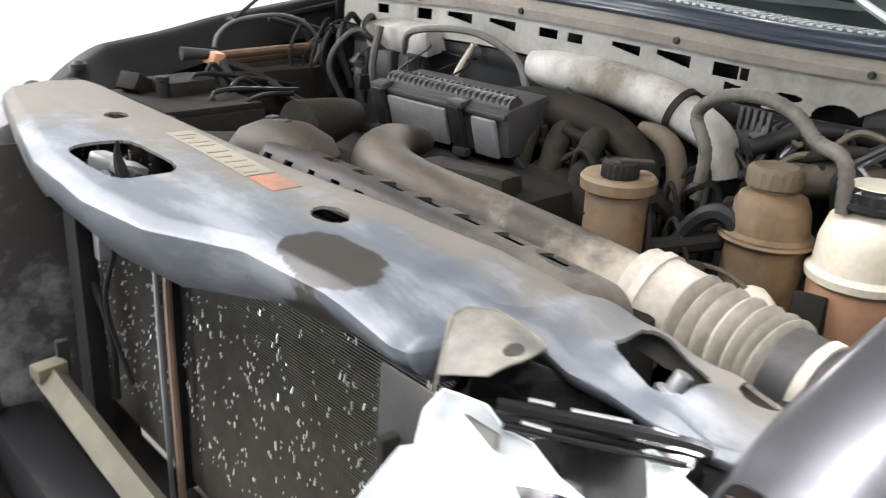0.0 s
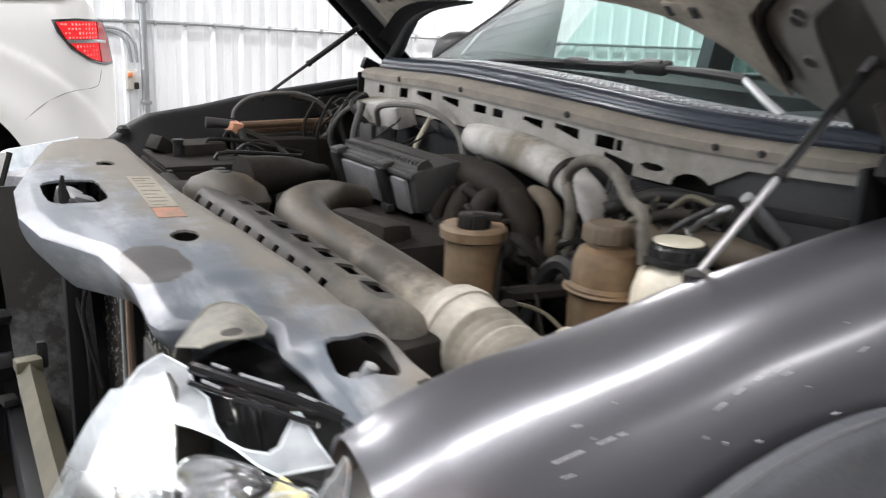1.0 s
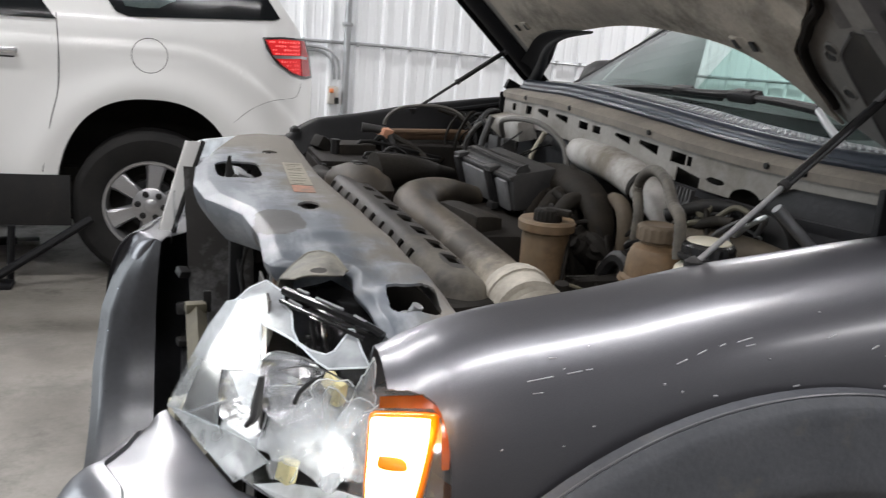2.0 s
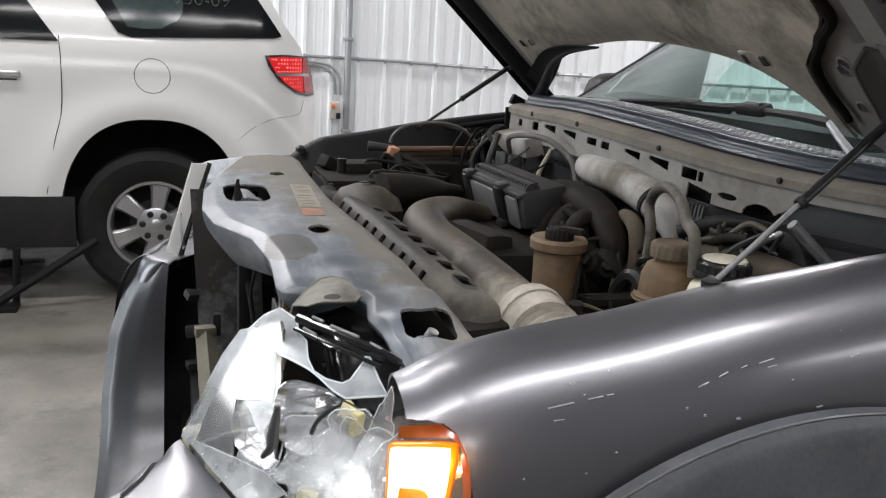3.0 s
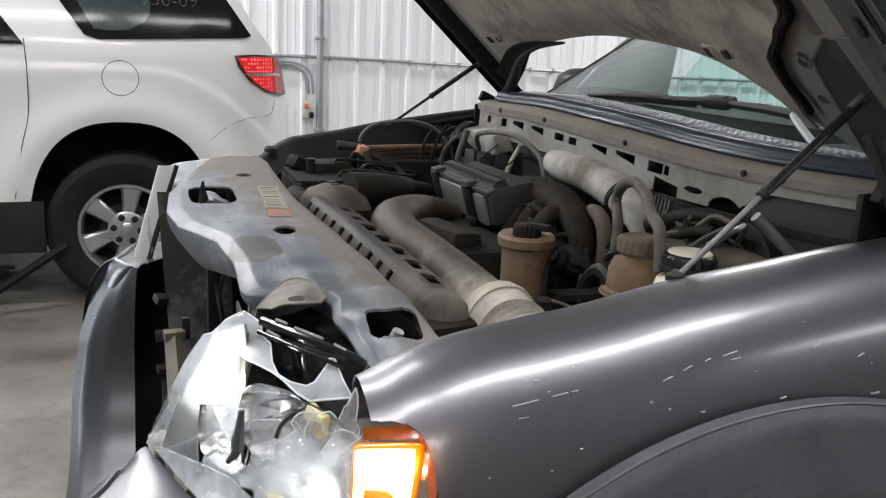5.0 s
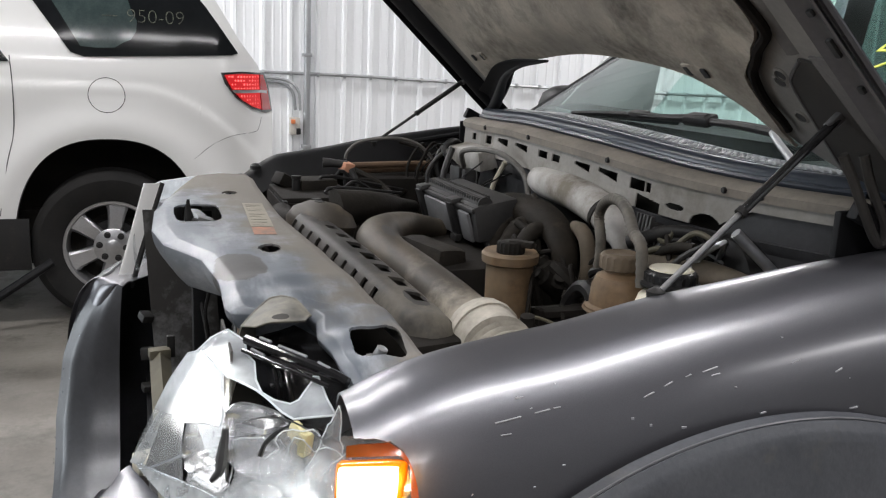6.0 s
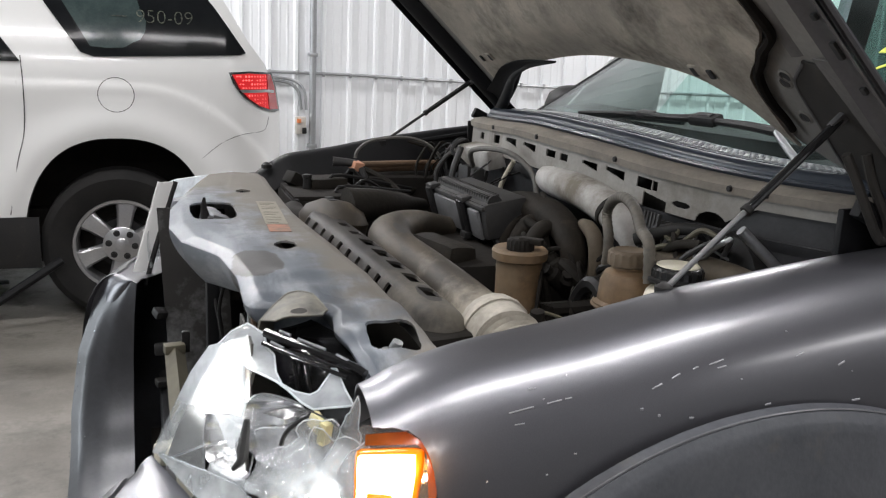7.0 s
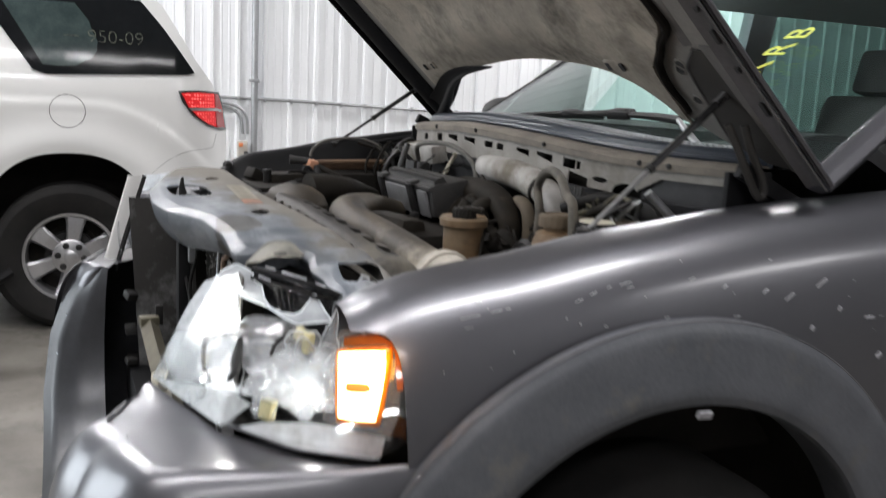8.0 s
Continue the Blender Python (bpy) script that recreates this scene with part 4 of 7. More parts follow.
def crumpled(c, w, h, seed):
    """A crumpled piece of clear cover: uneven outline, folds at two scales."""
    r = random.Random(seed)
    nn = Vector((-0.5 + r.uniform(-0.25, 0.25), -0.8 + r.uniform(-0.2, 0.2), 0.3 + r.uniform(-0.3, 0.3))).normalized()
    ax = nn.cross(Vector((0, 0, 1))).normalized()
    ay = nn.cross(ax)
    tilt = r.uniform(-0.5, 0.5)
    ax, ay = ax * math.cos(tilt) + ay * math.sin(tilt), ay * math.cos(tilt) - ax * math.sin(tilt)
    ph = [r.uniform(0, 6) for _ in range(8)]

    def f(u, v):
        a, q = 2 * math.pi * u, v
        edge = 1 + 0.16 * math.sin(3 * a + ph[0]) + 0.12 * math.sin(5 * a + ph[1]) + 0.06 * math.sin(9 * a + ph[2])
        x, y = 0.5 * w * q * edge * math.cos(a), 0.5 * h * q * edge * math.sin(a)
        fold = 0.0
        for k in range(3):
            line = x * math.cos(ph[3 + k]) + y * math.sin(ph[3 + k])
            fold += (0.55 - 0.12 * k) * abs(line - 0.22 * w * math.sin(ph[5] + 2 * k)) * (1 if k != 1 else -0.8)
        return Vector(c) + ax * x + ay * y + nn * (fold + 0.0012 * math.sin(260 * x + ph[6]) - 0.008 * q)
    fg = part("lens_fragment", sheet(B(), f, 48, 14, 0.0022), FRAGMENT, hl, "crumpled clear lens fragment", sharp=12)
    part("broken_edge", tube(B(), [f(k / 24, 1.0) for k in range(25)], 0.0009, 5, 1), HAZY, fg)


for c, w, h, k in (((-0.073, -0.769, 0.897), 0.085, 0.09, 1),
             ((-0.036, -0.792, 0.923), 0.075, 0.075, 2),
             ((-0.023, -0.815, 0.903), 0.07, 0.1, 3),
             ((-0.052, -0.81, 0.879), 0.09, 0.06, 4),
             ((-0.085, -0.782, 0.861), 0.06, 0.06, 5),
             ((-0.004, -0.811, 0.939), 0.03, 0.085, 6),
             ((-0.006, -0.837, 0.898), 0.032, 0.11, 7),
             ((-0.033, -0.83, 0.873), 0.07, 0.05, 8)):
    crumpled(c, w, h, k)
for c, size, rot in (((-0.035, -0.784, 0.952), (0.012, 0.026, 0.02), (20, 10, 30)), ((-0.028, -0.794, 0.943), (0.016, 0.012, 0.03), (10, 0, 40)), ((-0.087, -0.797, 0.848), (0.016, 0.022, 0.03), (5, 10, 35))):
    part("clip", box(B(), c, size, rot=rot, bevel=0.003), YELLOWCLIP, hl, "yellowed clip")
LOW = [(-0.122, -0.753, 0.807), (-0.088, -0.773, 0.818), (-0.024, -0.818, 0.826), (0.029, -0.861, 0.825), (0.064, -0.889, 0.822), (0.052, -0.899, 0.793), (0.024, -0.878, 0.792), (-0.029, -0.835, 0.794), (-0.083, -0.789, 0.799)]
bm, rim = torn(LOW, (-0.55, -0.70, 0.45), dome(0.006))
lw_ = part("cover_shard", bm, LOWLENS, hl, "lower strip of the broken cover, whitened for its glare")
part("torn_edge", tube(B(), rim + rim[:1], 0.0015, 5, 1), HAZY, lw_)
for k in range(26):
    a, c = Vector((-0.158, -0.673, 0.851)).lerp(Vector((-0.109, -0.773, 0.861)), k / 26), Vector((-0.158, -0.673, 0.851)).lerp(Vector((-0.109, -0.773, 0.861)), (k + 0.55) / 26)
    part("trim_rib", slab(B(), [a, c, c + Vector((0.004, 0.0, 0.011)), a + Vector((0.004, 0.0, 0.011))], (-0.002, -0.001, 0.0)), FRAGMENT, ft)

# side marker lamp in its clear wrap-round housing
MARKER_N = Vector((-0.308, -0.801, 0.513)).normalized()


def pad(outline, depth, soft, n=MARKER_N):
    """A cushion-edged plate on an outline: straight sides, a softened front edge and a flat front."""
    bm = B()
    pts = curve_pts([*outline, outline[0]], 4)[:-1]
    mid = sum((Vector(p) for p in pts), Vector()) / len(pts)
    rings = []
    for off, f in ((-depth, 0.0), (-soft, 0.0), (-soft * 0.3, soft * 0.35), (0.0, soft)):
        rings.append([bm.verts.new(p + n * off + (mid - p).normalized() * f) for p in pts])
    k = len(pts)
    for a, b in zip(rings, rings[1:]):
        for i in range(k):
            bm.faces.new((a[i], a[(i + 1) % k], b[(i + 1) % k], b[i]))
    bm.faces.new(rings[0][::-1])
    bm.faces.new(rings[-1])
    return bm


part("wrap_lens", torn([(-0.009, -0.856, 0.964), (0.004, -0.854, 0.976), (0.056, -0.873, 0.978), (0.072, -0.886, 0.967), (0.076, -0.909, 0.933), (0.063, -0.941, 0.875), (0.046, -0.953, 0.846), (-0.022, -0.921, 0.856), (-0.037, -0.908, 0.866), (-0.02, -0.88, 0.92)], MARKER_N, dome(0.004))[0], WRAP, hl, "clear wrap-round housing beside the wing")
part("amber_shell", torn([(0.005, -0.863, 0.968), (0.018, -0.867, 0.97), (0.05, -0.877, 0.973), (0.066, -0.889, 0.964), (0.075, -0.905, 0.944), (0.075, -0.92, 0.921), (0.072, -0.928, 0.906), (0.064, -0.926, 0.905), (0.069, -0.898, 0.952), (0.06, -0.888, 0.961), (0.003, -0.869, 0.957)], MARKER_N, dome(0.004))[0], AMBERSHELL, hl, "dark amber upper shell")
mk = part("marker_lamp", pad([(-0.003, -0.872, 0.957), (0.058, -0.893, 0.961), (0.065, -0.901, 0.953), (0.055, -0.918, 0.92), (0.038, -0.94, 0.875), (0.027, -0.942, 0.867), (-0.014, -0.924, 0.869), (-0.021, -0.916, 0.877), (-0.015, -0.889, 0.923), (-0.01, -0.873, 0.95)], 0.03, 0.006), AMBERSOLID, hl, "lit amber side marker lamp")
part("lit_window", pad([(-0.005, -0.882, 0.953), (0.048, -0.9, 0.956), (0.053, -0.905, 0.952), (0.047, -0.92, 0.925), (0.03, -0.942, 0.88), (0.022, -0.943, 0.873), (-0.015, -0.927, 0.876), (-0.019, -0.922, 0.882), (-0.013, -0.898, 0.923), (-0.009, -0.883, 0.948)], 0.004, 0.001), LAMPGLOW, mk, "glowing yellow-white window")
part("reflex_strip", pad([(-0.003, -0.907, 0.918), (0.022, -0.917, 0.917), (0.023, -0.925, 0.907), (-0.004, -0.914, 0.907)], 0.002, 0.0006), mat("deep_orange", (0.85, 0.3, 0.01), (0.8, 0.28, 0.01), 20, 0.3), mk)
lamp = bpy.data.lights.new("marker_bulb", "POINT")
lamp.energy, lamp.color, lamp.shadow_soft_size = 0.27, (1.0, 0.42, 0.05), 0.02
new("marker_bulb", lamp).location = Vector((0.055, -0.904, 0.941)) + MARKER_N * 0.03

# far headlamp, whole
fl2 = part("headlamp", box(B(), (-0.06, 0.70, 0.91), (0.10, 0.26, 0.17), rot=(0, 0, -38), bevel=0.02), CHIP, car, "far headlamp with its clear cover whole")
part("cover", sheet(B(), lambda u, v: Vector((pick([(0, -0.185), (0.4, -0.15), (1, 0.02)], u) - 0.055 * v + 0.02 * (1 - u) * v - 0.02 * math.sin(math.pi * v), pick([(0, 0.60), (0.4, 0.70), (1, 0.86)], u) - 0.07 * v * (1 - u), 1.035 - 0.205 * v)), 12, 10, 0.004), HAZY, fl2, "clear cover edge catching the light")
# opaque white strip paints the light caught by the clear edge
part("cover_edge", sheet(B(), lambda u, v: Vector((-0.195, 0.575, 1.048)).lerp(Vector((-0.262, 0.552, 0.818)), v) + Vector((0.040, 0.006, -0.003)) * (u - 0.1 * v * u) + Vector((-0.012, -0.006, 0)) * math.sin(math.pi * u), 6, 10, 0.006), WHITE, fl2, "white strip painting the light on the clear cover's edge")
part("edge_frame", tube(B(), [(-0.150, 0.585, 1.046), (-0.188, 0.572, 0.93), (-0.222, 0.556, 0.815), (-0.230, 0.55, 0.78)], 0.007, 8), BLACK, fl2)

# ---------------------------------------------------------------- bonnet
TH = radians(43)
HINGE_X, HINGE_Z = 0.89, 1.18


def hood_pt(a, y, off=0.0):
    """A point of the bonnet: a metres forward of the hinge line, off metres above its inner face."""
    t = (y - YC) / 0.80
    crown = 0.055 * max(0.0, 1 - t * t) + off
    return Vector((HINGE_X - a * math.cos(TH) + crown * math.sin(TH), y, HINGE_Z + a * math.sin(TH) + crown * math.cos(TH)))


REAR_EDGE = [(-0.88, 0.03), (-0.70, 0.055), (-0.60, 0.095), (-0.544, 0.149), (-0.525, 0.175), (-0.479, 0.21), (-0.382, 0.252), (-0.218, 0.276), (-0.014, 0.285), (0.233, 0.268), (0.36, 0.252), (0.479, 0.218), (0.632, 0.14), (0.72, 0.10), (0.80, 0.068)]


def hood_rear(y):
    """How far ahead of the hinge line the bonnet's arched rear edge lies."""
    return smooth_pick(REAR_EDGE, y)


HL = 1.16


def hood_sheet(y0, y1, a_front, off, thick, n=36, m=24, rear=0.0):
    def f(u, v):
        y = y0 + (y1 - y0) * u
        a0 = hood_rear(y) + rear
        return hood_pt(a0 + (a_front - a0) * v, y, off)
    return sheet(B(), f, n, m, thick)


def crease(a):
    """Where the near edge of the liner's panel lies: a pressed, ragged fold."""
    return smooth_pick([(0.10, -0.585), (0.172, -0.591), (0.23, -0.592), (0.289, -0.603), (0.33, -0.655), (0.357, -0.682), (0.387, -0.721), (0.443, -0.729), (0.52, -0.70), (0.60, -0.705), (0.80, -0.69), (1.2, -0.66)], a)


def recess(a):
    """The near edge of the black hollow along the bonnet's side."""
    return smooth_pick([(0.05, -0.665), (0.126, -0.671), (0.20, -0.682), (0.285, -0.697), (0.31, -0.722), (0.34, -0.758), (0.50, -0.765), (1.2, -0.75)], a)


def skin(u, v):
    y = -0.878 + 1.638 * u
    a0 = hood_rear(y)
    return hood_pt(a0 + (HL - a0) * v, y, 0.03 - 0.036 * max(0.0, 1 - u / 0.06) ** 1.5)


hood = part("bonnet", sheet(B(), skin, 48, 24, 0.004), PAINT, car, "raised bonnet, dusty liner below", sharp=50)
part("inner_panel", hood_sheet(-0.84, 0.74, HL - 0.02, 0.0, 0.003, rear=0.004), INNER, hood, "stamped inner panel")


def liner_pt(u, v):
    edge = 0.118 + (HL - 0.218) * v
    y1 = crease(edge) + 0.010
    y = y1 + (0.585 - y1) * u
    a0 = hood_rear(y) + 0.008
    near = (1 - u) ** 40
    a = edge * near + (a0 + (HL - 0.1 - a0) * v) * (1 - near)
    return hood_pt(a, y, -0.013 - 0.013 * math.sin(3.5 * math.pi * v) ** 2 * math.sin(math.pi * u) ** 0.5 + 0.004 * math.sin(5 * math.pi * u) * v + 0.006 * math.exp(-(v / 0.03) ** 2))


part("liner", sheet(B(), liner_pt, 44, 44, 0.005), LINER, hood, "brown stained insulating liner")
# dark strip and flat dark sheet paint the shade of groove and hollow
part("crease", tube(B(), [hood_pt(a, crease(a) - 0.006 + 0.004 * math.sin(61 * a), -0.014) for a in np.linspace(0.165, 1.0, 50)], [0.006, 0.0085, 0.007, 0.010, 0.0085, 0.009], 8, 2), GROOVE, hood, "dark strip painting the shade of a pressed fold")
part("side_hollow", sheet(B(), lambda u, v: hood_pt(0.05 + 0.285 * u, recess(0.05 + 0.285 * u) * (1 - v) - (0.815 - 0.025 * u) * v, -0.006), 30, 6, 0.003), HOLLOW, hood, "flat dark sheet painting the shade of a side hollow")
part("side_rail", sheet(B(), lambda u, v: hood_pt(0.342 + (HL - 0.442) * u, -0.735 - 0.099 * v, -0.006 + 0.016 * math.sin(math.pi * v) ** 2), 30, 10, 0.003), RAIL, hood, "dusty grey pressed side rail with a shallow valley")
part("side_rail", sheet(B(), lambda u, v: hood_pt(0.05 + 0.30 * u, -(0.815 - 0.025 * u) * (1 - v) - 0.834 * v, -0.009), 20, 4, 0.003), RAIL, hood, "dusty grey rail beside the hollow")
part("rail_edge", tube(B(), [hood_pt(a, recess(a), -0.008) for a in np.linspace(0.06, 0.335, 20)], 0.0035, 6, 2), FLANGE, hood)
part("side_flange", sheet(B(), lambda u, v: hood_pt(0.02 + (HL - 0.06) * u, -0.834 - 0.046 * v, -0.016 + 0.01 * math.sin(math.pi * v)), 30, 4, 0.003), FLANGE, hood, "folded side flange")
part("flange_edge", tube(B(), [hood_pt(a, -0.883, -0.006) for a in np.linspace(0.02, HL - 0.05, 20)], 0.005, 6, 2), PAINT, hood)
for a, w in ((0.21, 0.03), (0.30, 0.012), (0.372, 0.03), (0.43, 0.01), (0.52, 0.03)):
    part("slot", box(B(), hood_pt(a, -0.856, -0.0125), (w, 0.009, 0.006), rot=(0, 43, 0), bevel=0.002), SEAM, hood)
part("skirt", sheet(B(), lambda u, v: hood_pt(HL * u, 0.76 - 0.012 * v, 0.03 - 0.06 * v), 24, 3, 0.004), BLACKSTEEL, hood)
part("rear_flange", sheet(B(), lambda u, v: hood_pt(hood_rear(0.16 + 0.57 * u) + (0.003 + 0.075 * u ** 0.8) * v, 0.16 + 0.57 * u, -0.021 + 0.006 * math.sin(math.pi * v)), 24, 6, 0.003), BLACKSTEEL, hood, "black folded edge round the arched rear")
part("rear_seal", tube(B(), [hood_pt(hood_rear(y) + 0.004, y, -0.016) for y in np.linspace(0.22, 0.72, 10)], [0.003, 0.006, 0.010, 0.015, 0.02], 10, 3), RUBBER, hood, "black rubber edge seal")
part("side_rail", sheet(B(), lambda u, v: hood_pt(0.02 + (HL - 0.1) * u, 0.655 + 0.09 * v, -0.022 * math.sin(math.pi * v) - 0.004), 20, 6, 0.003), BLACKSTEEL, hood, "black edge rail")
for a, y in ((0.407, -0.686 + 0.03), (0.275, -0.66), (0.196, -0.645), (0.29, -0.672)):
    part("hole", lathe(B(), hood_pt(a, y, -0.0045), [(0.0, 0.0), (0.0105, 0.0), (0.0105, 0.004), (0.0, 0.004)], 14, rot=(0, 43, 0)), SEAM, hood)
    part("hole_rim", lathe(B(), hood_pt(a, y, -0.004), [(0.0105, -0.0025), (0.014, -0.001), (0.014, 0.002), (0.0105, 0.002)], 14, rot=(0, 43, 0), ring=True), INNER, hood)
for a, y in ((0.292, -0.465), (0.312, 0.50)):
    bk = part("lock_bracket", box(B(), hood_pt(a, y, -0.020), (0.024, 0.078, 0.010), rot=(0, 43, 0), bevel=0.004), LINER, hood, "small pressed bracket with two holes")
    for dy in (-0.026, 0.026):
        part("hole", box(B(), hood_pt(a - 0.003, y + dy, -0.0262), (0.020, 0.013, 0.004), rot=(0, 43, 0), bevel=0.0015), SEAM, bk)
for sg, zo in ((-1, 0.0), (1, 0.04)):
    lo = Vector((0.439, YC + sg * 0.752, 1.097 + zo))
    hi = Vector((0.715, YC + sg * 0.735, 1.332))
    st = part("gas_strut", tube(B(), [lo.lerp(hi, 0.46), hi], 0.0068, 14), STRUTBLACK if sg < 0 else BLACK, hood, "gas strut holding the bonnet")
    part("rod", tube(B(), [lo, lo.lerp(hi, 0.47)], 0.0042, 8), STEEL if sg < 0 else BLACK, st, "thin piston rod")
    part("collar", tube(B(), [lo.lerp(hi, 0.45), lo.lerp(hi, 0.475)], 0.0085, 12), BLACK, st)
    part("end_joint", lathe(B(), lo, [(0.0, -0.012), (0.012, -0.008), (0.013, 0.006), (0.0, 0.014)], 10), BLACK, st)
    part("end_joint", box(B(), hi, (0.042, 0.013, 0.015), rot=(0, -42, 0), bevel=0.004), FLANGE, st)
foot = [(0.715, -0.785, 1.285), (0.735, -0.788, 1.252), (0.762, -0.79, 1.205), (0.785, -0.79, 1.170), (0.797, -0.79, 1.158), (0.806, -0.79, 1.164), (0.803, -0.79, 1.185), (0.785, -0.79, 1.215), (0.765, -0.788, 1.25), (0.752, -0.785, 1.285)]
part("hinge_foot", tube(B(), foot, 0.0075, 8, 4), HOLLOW, hood, "long looped hinge foot")

# ---------------------------------------------------------------- scuttle, windscreen and cabin
def cowl_x(y):
    return 0.615 + 0.27 * (y - 0.1) ** 2


def cowl_rise(y):
    """How much the crowned scuttle stands above its near end."""
    return smooth_pick([(-0.75, 0.0), (-0.55, 0.0), (-0.37, 0.009), (-0.25, 0.019), (-0.13, 0.026), (0.0, 0.031), (0.15, 0.033), (0.33, 0.026), (0.66, 0.012)], y)


def along_cowl(y0, y1, n, prof, thick):
    """A strip that follows the scuttle: prof rows of (set-back, height)."""
    def f(u, v):
        y = y0 + (y1 - y0) * u
        q = v * (len(prof) - 1)
        i = min(int(q), len(prof) - 2)
        dx = prof[i][0] + (prof[i + 1][0] - prof[i][0]) * (q - i)
        z = prof[i][1] + (prof[i + 1][1] - prof[i][1]) * (q - i)
        return Vector((cowl_x(y) + dx, y, z + cowl_rise(y) * min(1.0, max(0.0, (z - 0.95) / 0.15))))
    return sheet(B(), f, n, (len(prof) - 1) * 2, thick)


Y_NEAR, Y_FAR = -0.735, 0.655
# openings in the scuttle: (middle y, width, height, slanted)
OPENINGS = [(0.45, 0.05, 0.018, 0), (0.29, 0.05, 0.020, 0), (0.182, 0.07, 0.018, 1), (0.07, 0.065, 0.016, 1), (-0.035, 0.04, 0.016, 0), (-0.09, 0.03, 0.016, 0), (-0.184, 0.05, 0.016, 1), (-0.264, 0.054, 0.018, 1),
            (-0.343, 0.037, 0.021, 0), (-0.372, 0.012, 0.018, 0)]


def scuttle_keep(u, v):
    y, z = Y_NEAR + (Y_FAR - Y_NEAR) * u, 1.125 + 0.068 * v
    for c, w, h, slant in OPENINGS:
        d = y - c
        if abs(z - 1.1665) < h / 2 and abs(d) < w / 2:
            if not slant or (1.1665 + h / 2 - z) < h * (0.45 + 0.55 * (0.5 - d / w)):
                return False
    # the large opening behind the hose, an oval and a half-round cut at the lower edge
    if -0.402 < y < -0.345 and z < 1.152 - 0.15 * (-0.345 - y):
        return False
    if ((y + 0.435) / 0.02) ** 2 + ((z - 1.146) / 0.006) ** 2 < 1:
        return False
    if y < -0.53 and z < 1.168 - 0.03 * max(0.0, (y + 0.58) / 0.05):
        return False
    return not ((y + 0.50) / 0.032) ** 2 + ((z - 1.124) / 0.024) ** 2 < 1


scuttle = part("firewall", along_cowl(Y_NEAR, Y_FAR, 40, [(0.03, 0.80), (0.03, 1.085), (0.012, 1.105), (0.006, 1.122)], 0.004), FIREDARK, car, "dusty grey scuttle panel with a row of openings")
part("slotted_strip", sheet(B(), lambda u, v: Vector((cowl_x(Y_NEAR + (Y_FAR - Y_NEAR) * u) + 0.004 * v, Y_NEAR + (Y_FAR - Y_NEAR) * u, 1.125 + 0.068 * v + cowl_rise(Y_NEAR + (Y_FAR - Y_NEAR) * u))), 560, 54, 0.003, scuttle_keep), FIREWALL, car, "dusty strip pierced by square and slanted openings")
# near-black sheet that paints the shade behind the openings
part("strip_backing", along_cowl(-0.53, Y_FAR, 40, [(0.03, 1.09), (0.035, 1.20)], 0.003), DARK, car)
part("bulkhead_panel", along_cowl(Y_NEAR, -0.53, 10, [(0.012, 1.00), (0.012, 1.195)], 0.003), FIREDARK, car, "dark blue-grey bulkhead panel")
part("ledge", along_cowl(Y_NEAR - 0.01, Y_FAR + 0.01, 40, [(-0.006, 1.186), (-0.008, 1.200), (0.004, 1.208), (0.03, 1.212), (0.05, 1.210)], 0.004), LEDGE, car, "sandy dusty ledge of the scuttle")
part("bonnet_seal", tube(B(), [(cowl_x(y) + 0.066, y, 1.222 + cowl_rise(y)) for y in np.linspace(Y_NEAR, Y_FAR, 17)], 0.017, 10, 3), SEAL, car, "blue-black rubber bonnet seal")
for k, (dx, z, r) in enumerate(((0.046, 1.216, 0.006), (0.094, 1.233, 0.0045), (0.158, 1.236, 0.004), (0.172, 1.232, 0.004), (0.186, 1.228, 0.004))):
    part("cowl_ridge", tube(B(), [(cowl_x(y) + dx, y, z + cowl_rise(y)) for y in np.linspace(Y_NEAR + 0.02, Y_FAR - 0.01, 17)], r, 6, 3), SEAL, car)
part("cowl_grille", along_cowl(Y_NEAR, Y_FAR, 40, [(0.08, 1.222), (0.11, 1.236), (0.15, 1.234), (0.20, 1.222)], 0.005), SEAL, car, "black plastic cowl panel below the windscreen")
# pale slats paint the light that the dark vent mesh throws back
b = B()
for k in range(88):
    y = -0.66 + k * 0.0135
    for dx in (0.104, 0.119, 0.134, 0.149):
        box(b, (cowl_x(y) + dx, y, 1.2385 + cowl_rise(y)), (0.011, 0.0085, 0.003))
tagged(part("cowl_vent", b, GALV, car, "pale slats painting the light on the cowl vent"), kind="stuff")
for y in (-0.60, -0.535, -0.27, 0.02, 0.3):
    part("bolt", lathe(B(), (cowl_x(y) - 0.008, y, 1.196 + cowl_rise(y)), [(0.0, -0.004), (0.005, -0.003), (0.006, 0.002)], 8, rot=(0, 90, 0)), BLACK, scuttle)
part("end_panel", box(B(), (0.81, -0.745, 1.10), (0.12, 0.012, 0.20), rot=(0, 0, 8), bevel=0.004), BLACKSTEEL, car)
part("end_panel", box(B(), (0.74, 0.675, 1.12), (0.10, 0.012, 0.18), rot=(0, 0, -8), bevel=0.004), BLACKSTEEL, car)
part("hinge", box(B(), (0.85, -0.775, 1.165), (0.20, 0.02, 0.03), rot=(0, 25, 0), bevel=0.004), BLACKSTEEL, hood)
part("hinge", box(B(), (0.79, 0.71, 1.20), (0.16, 0.02, 0.03), rot=(0, 25, 0), bevel=0.004), BLACKSTEEL, hood)


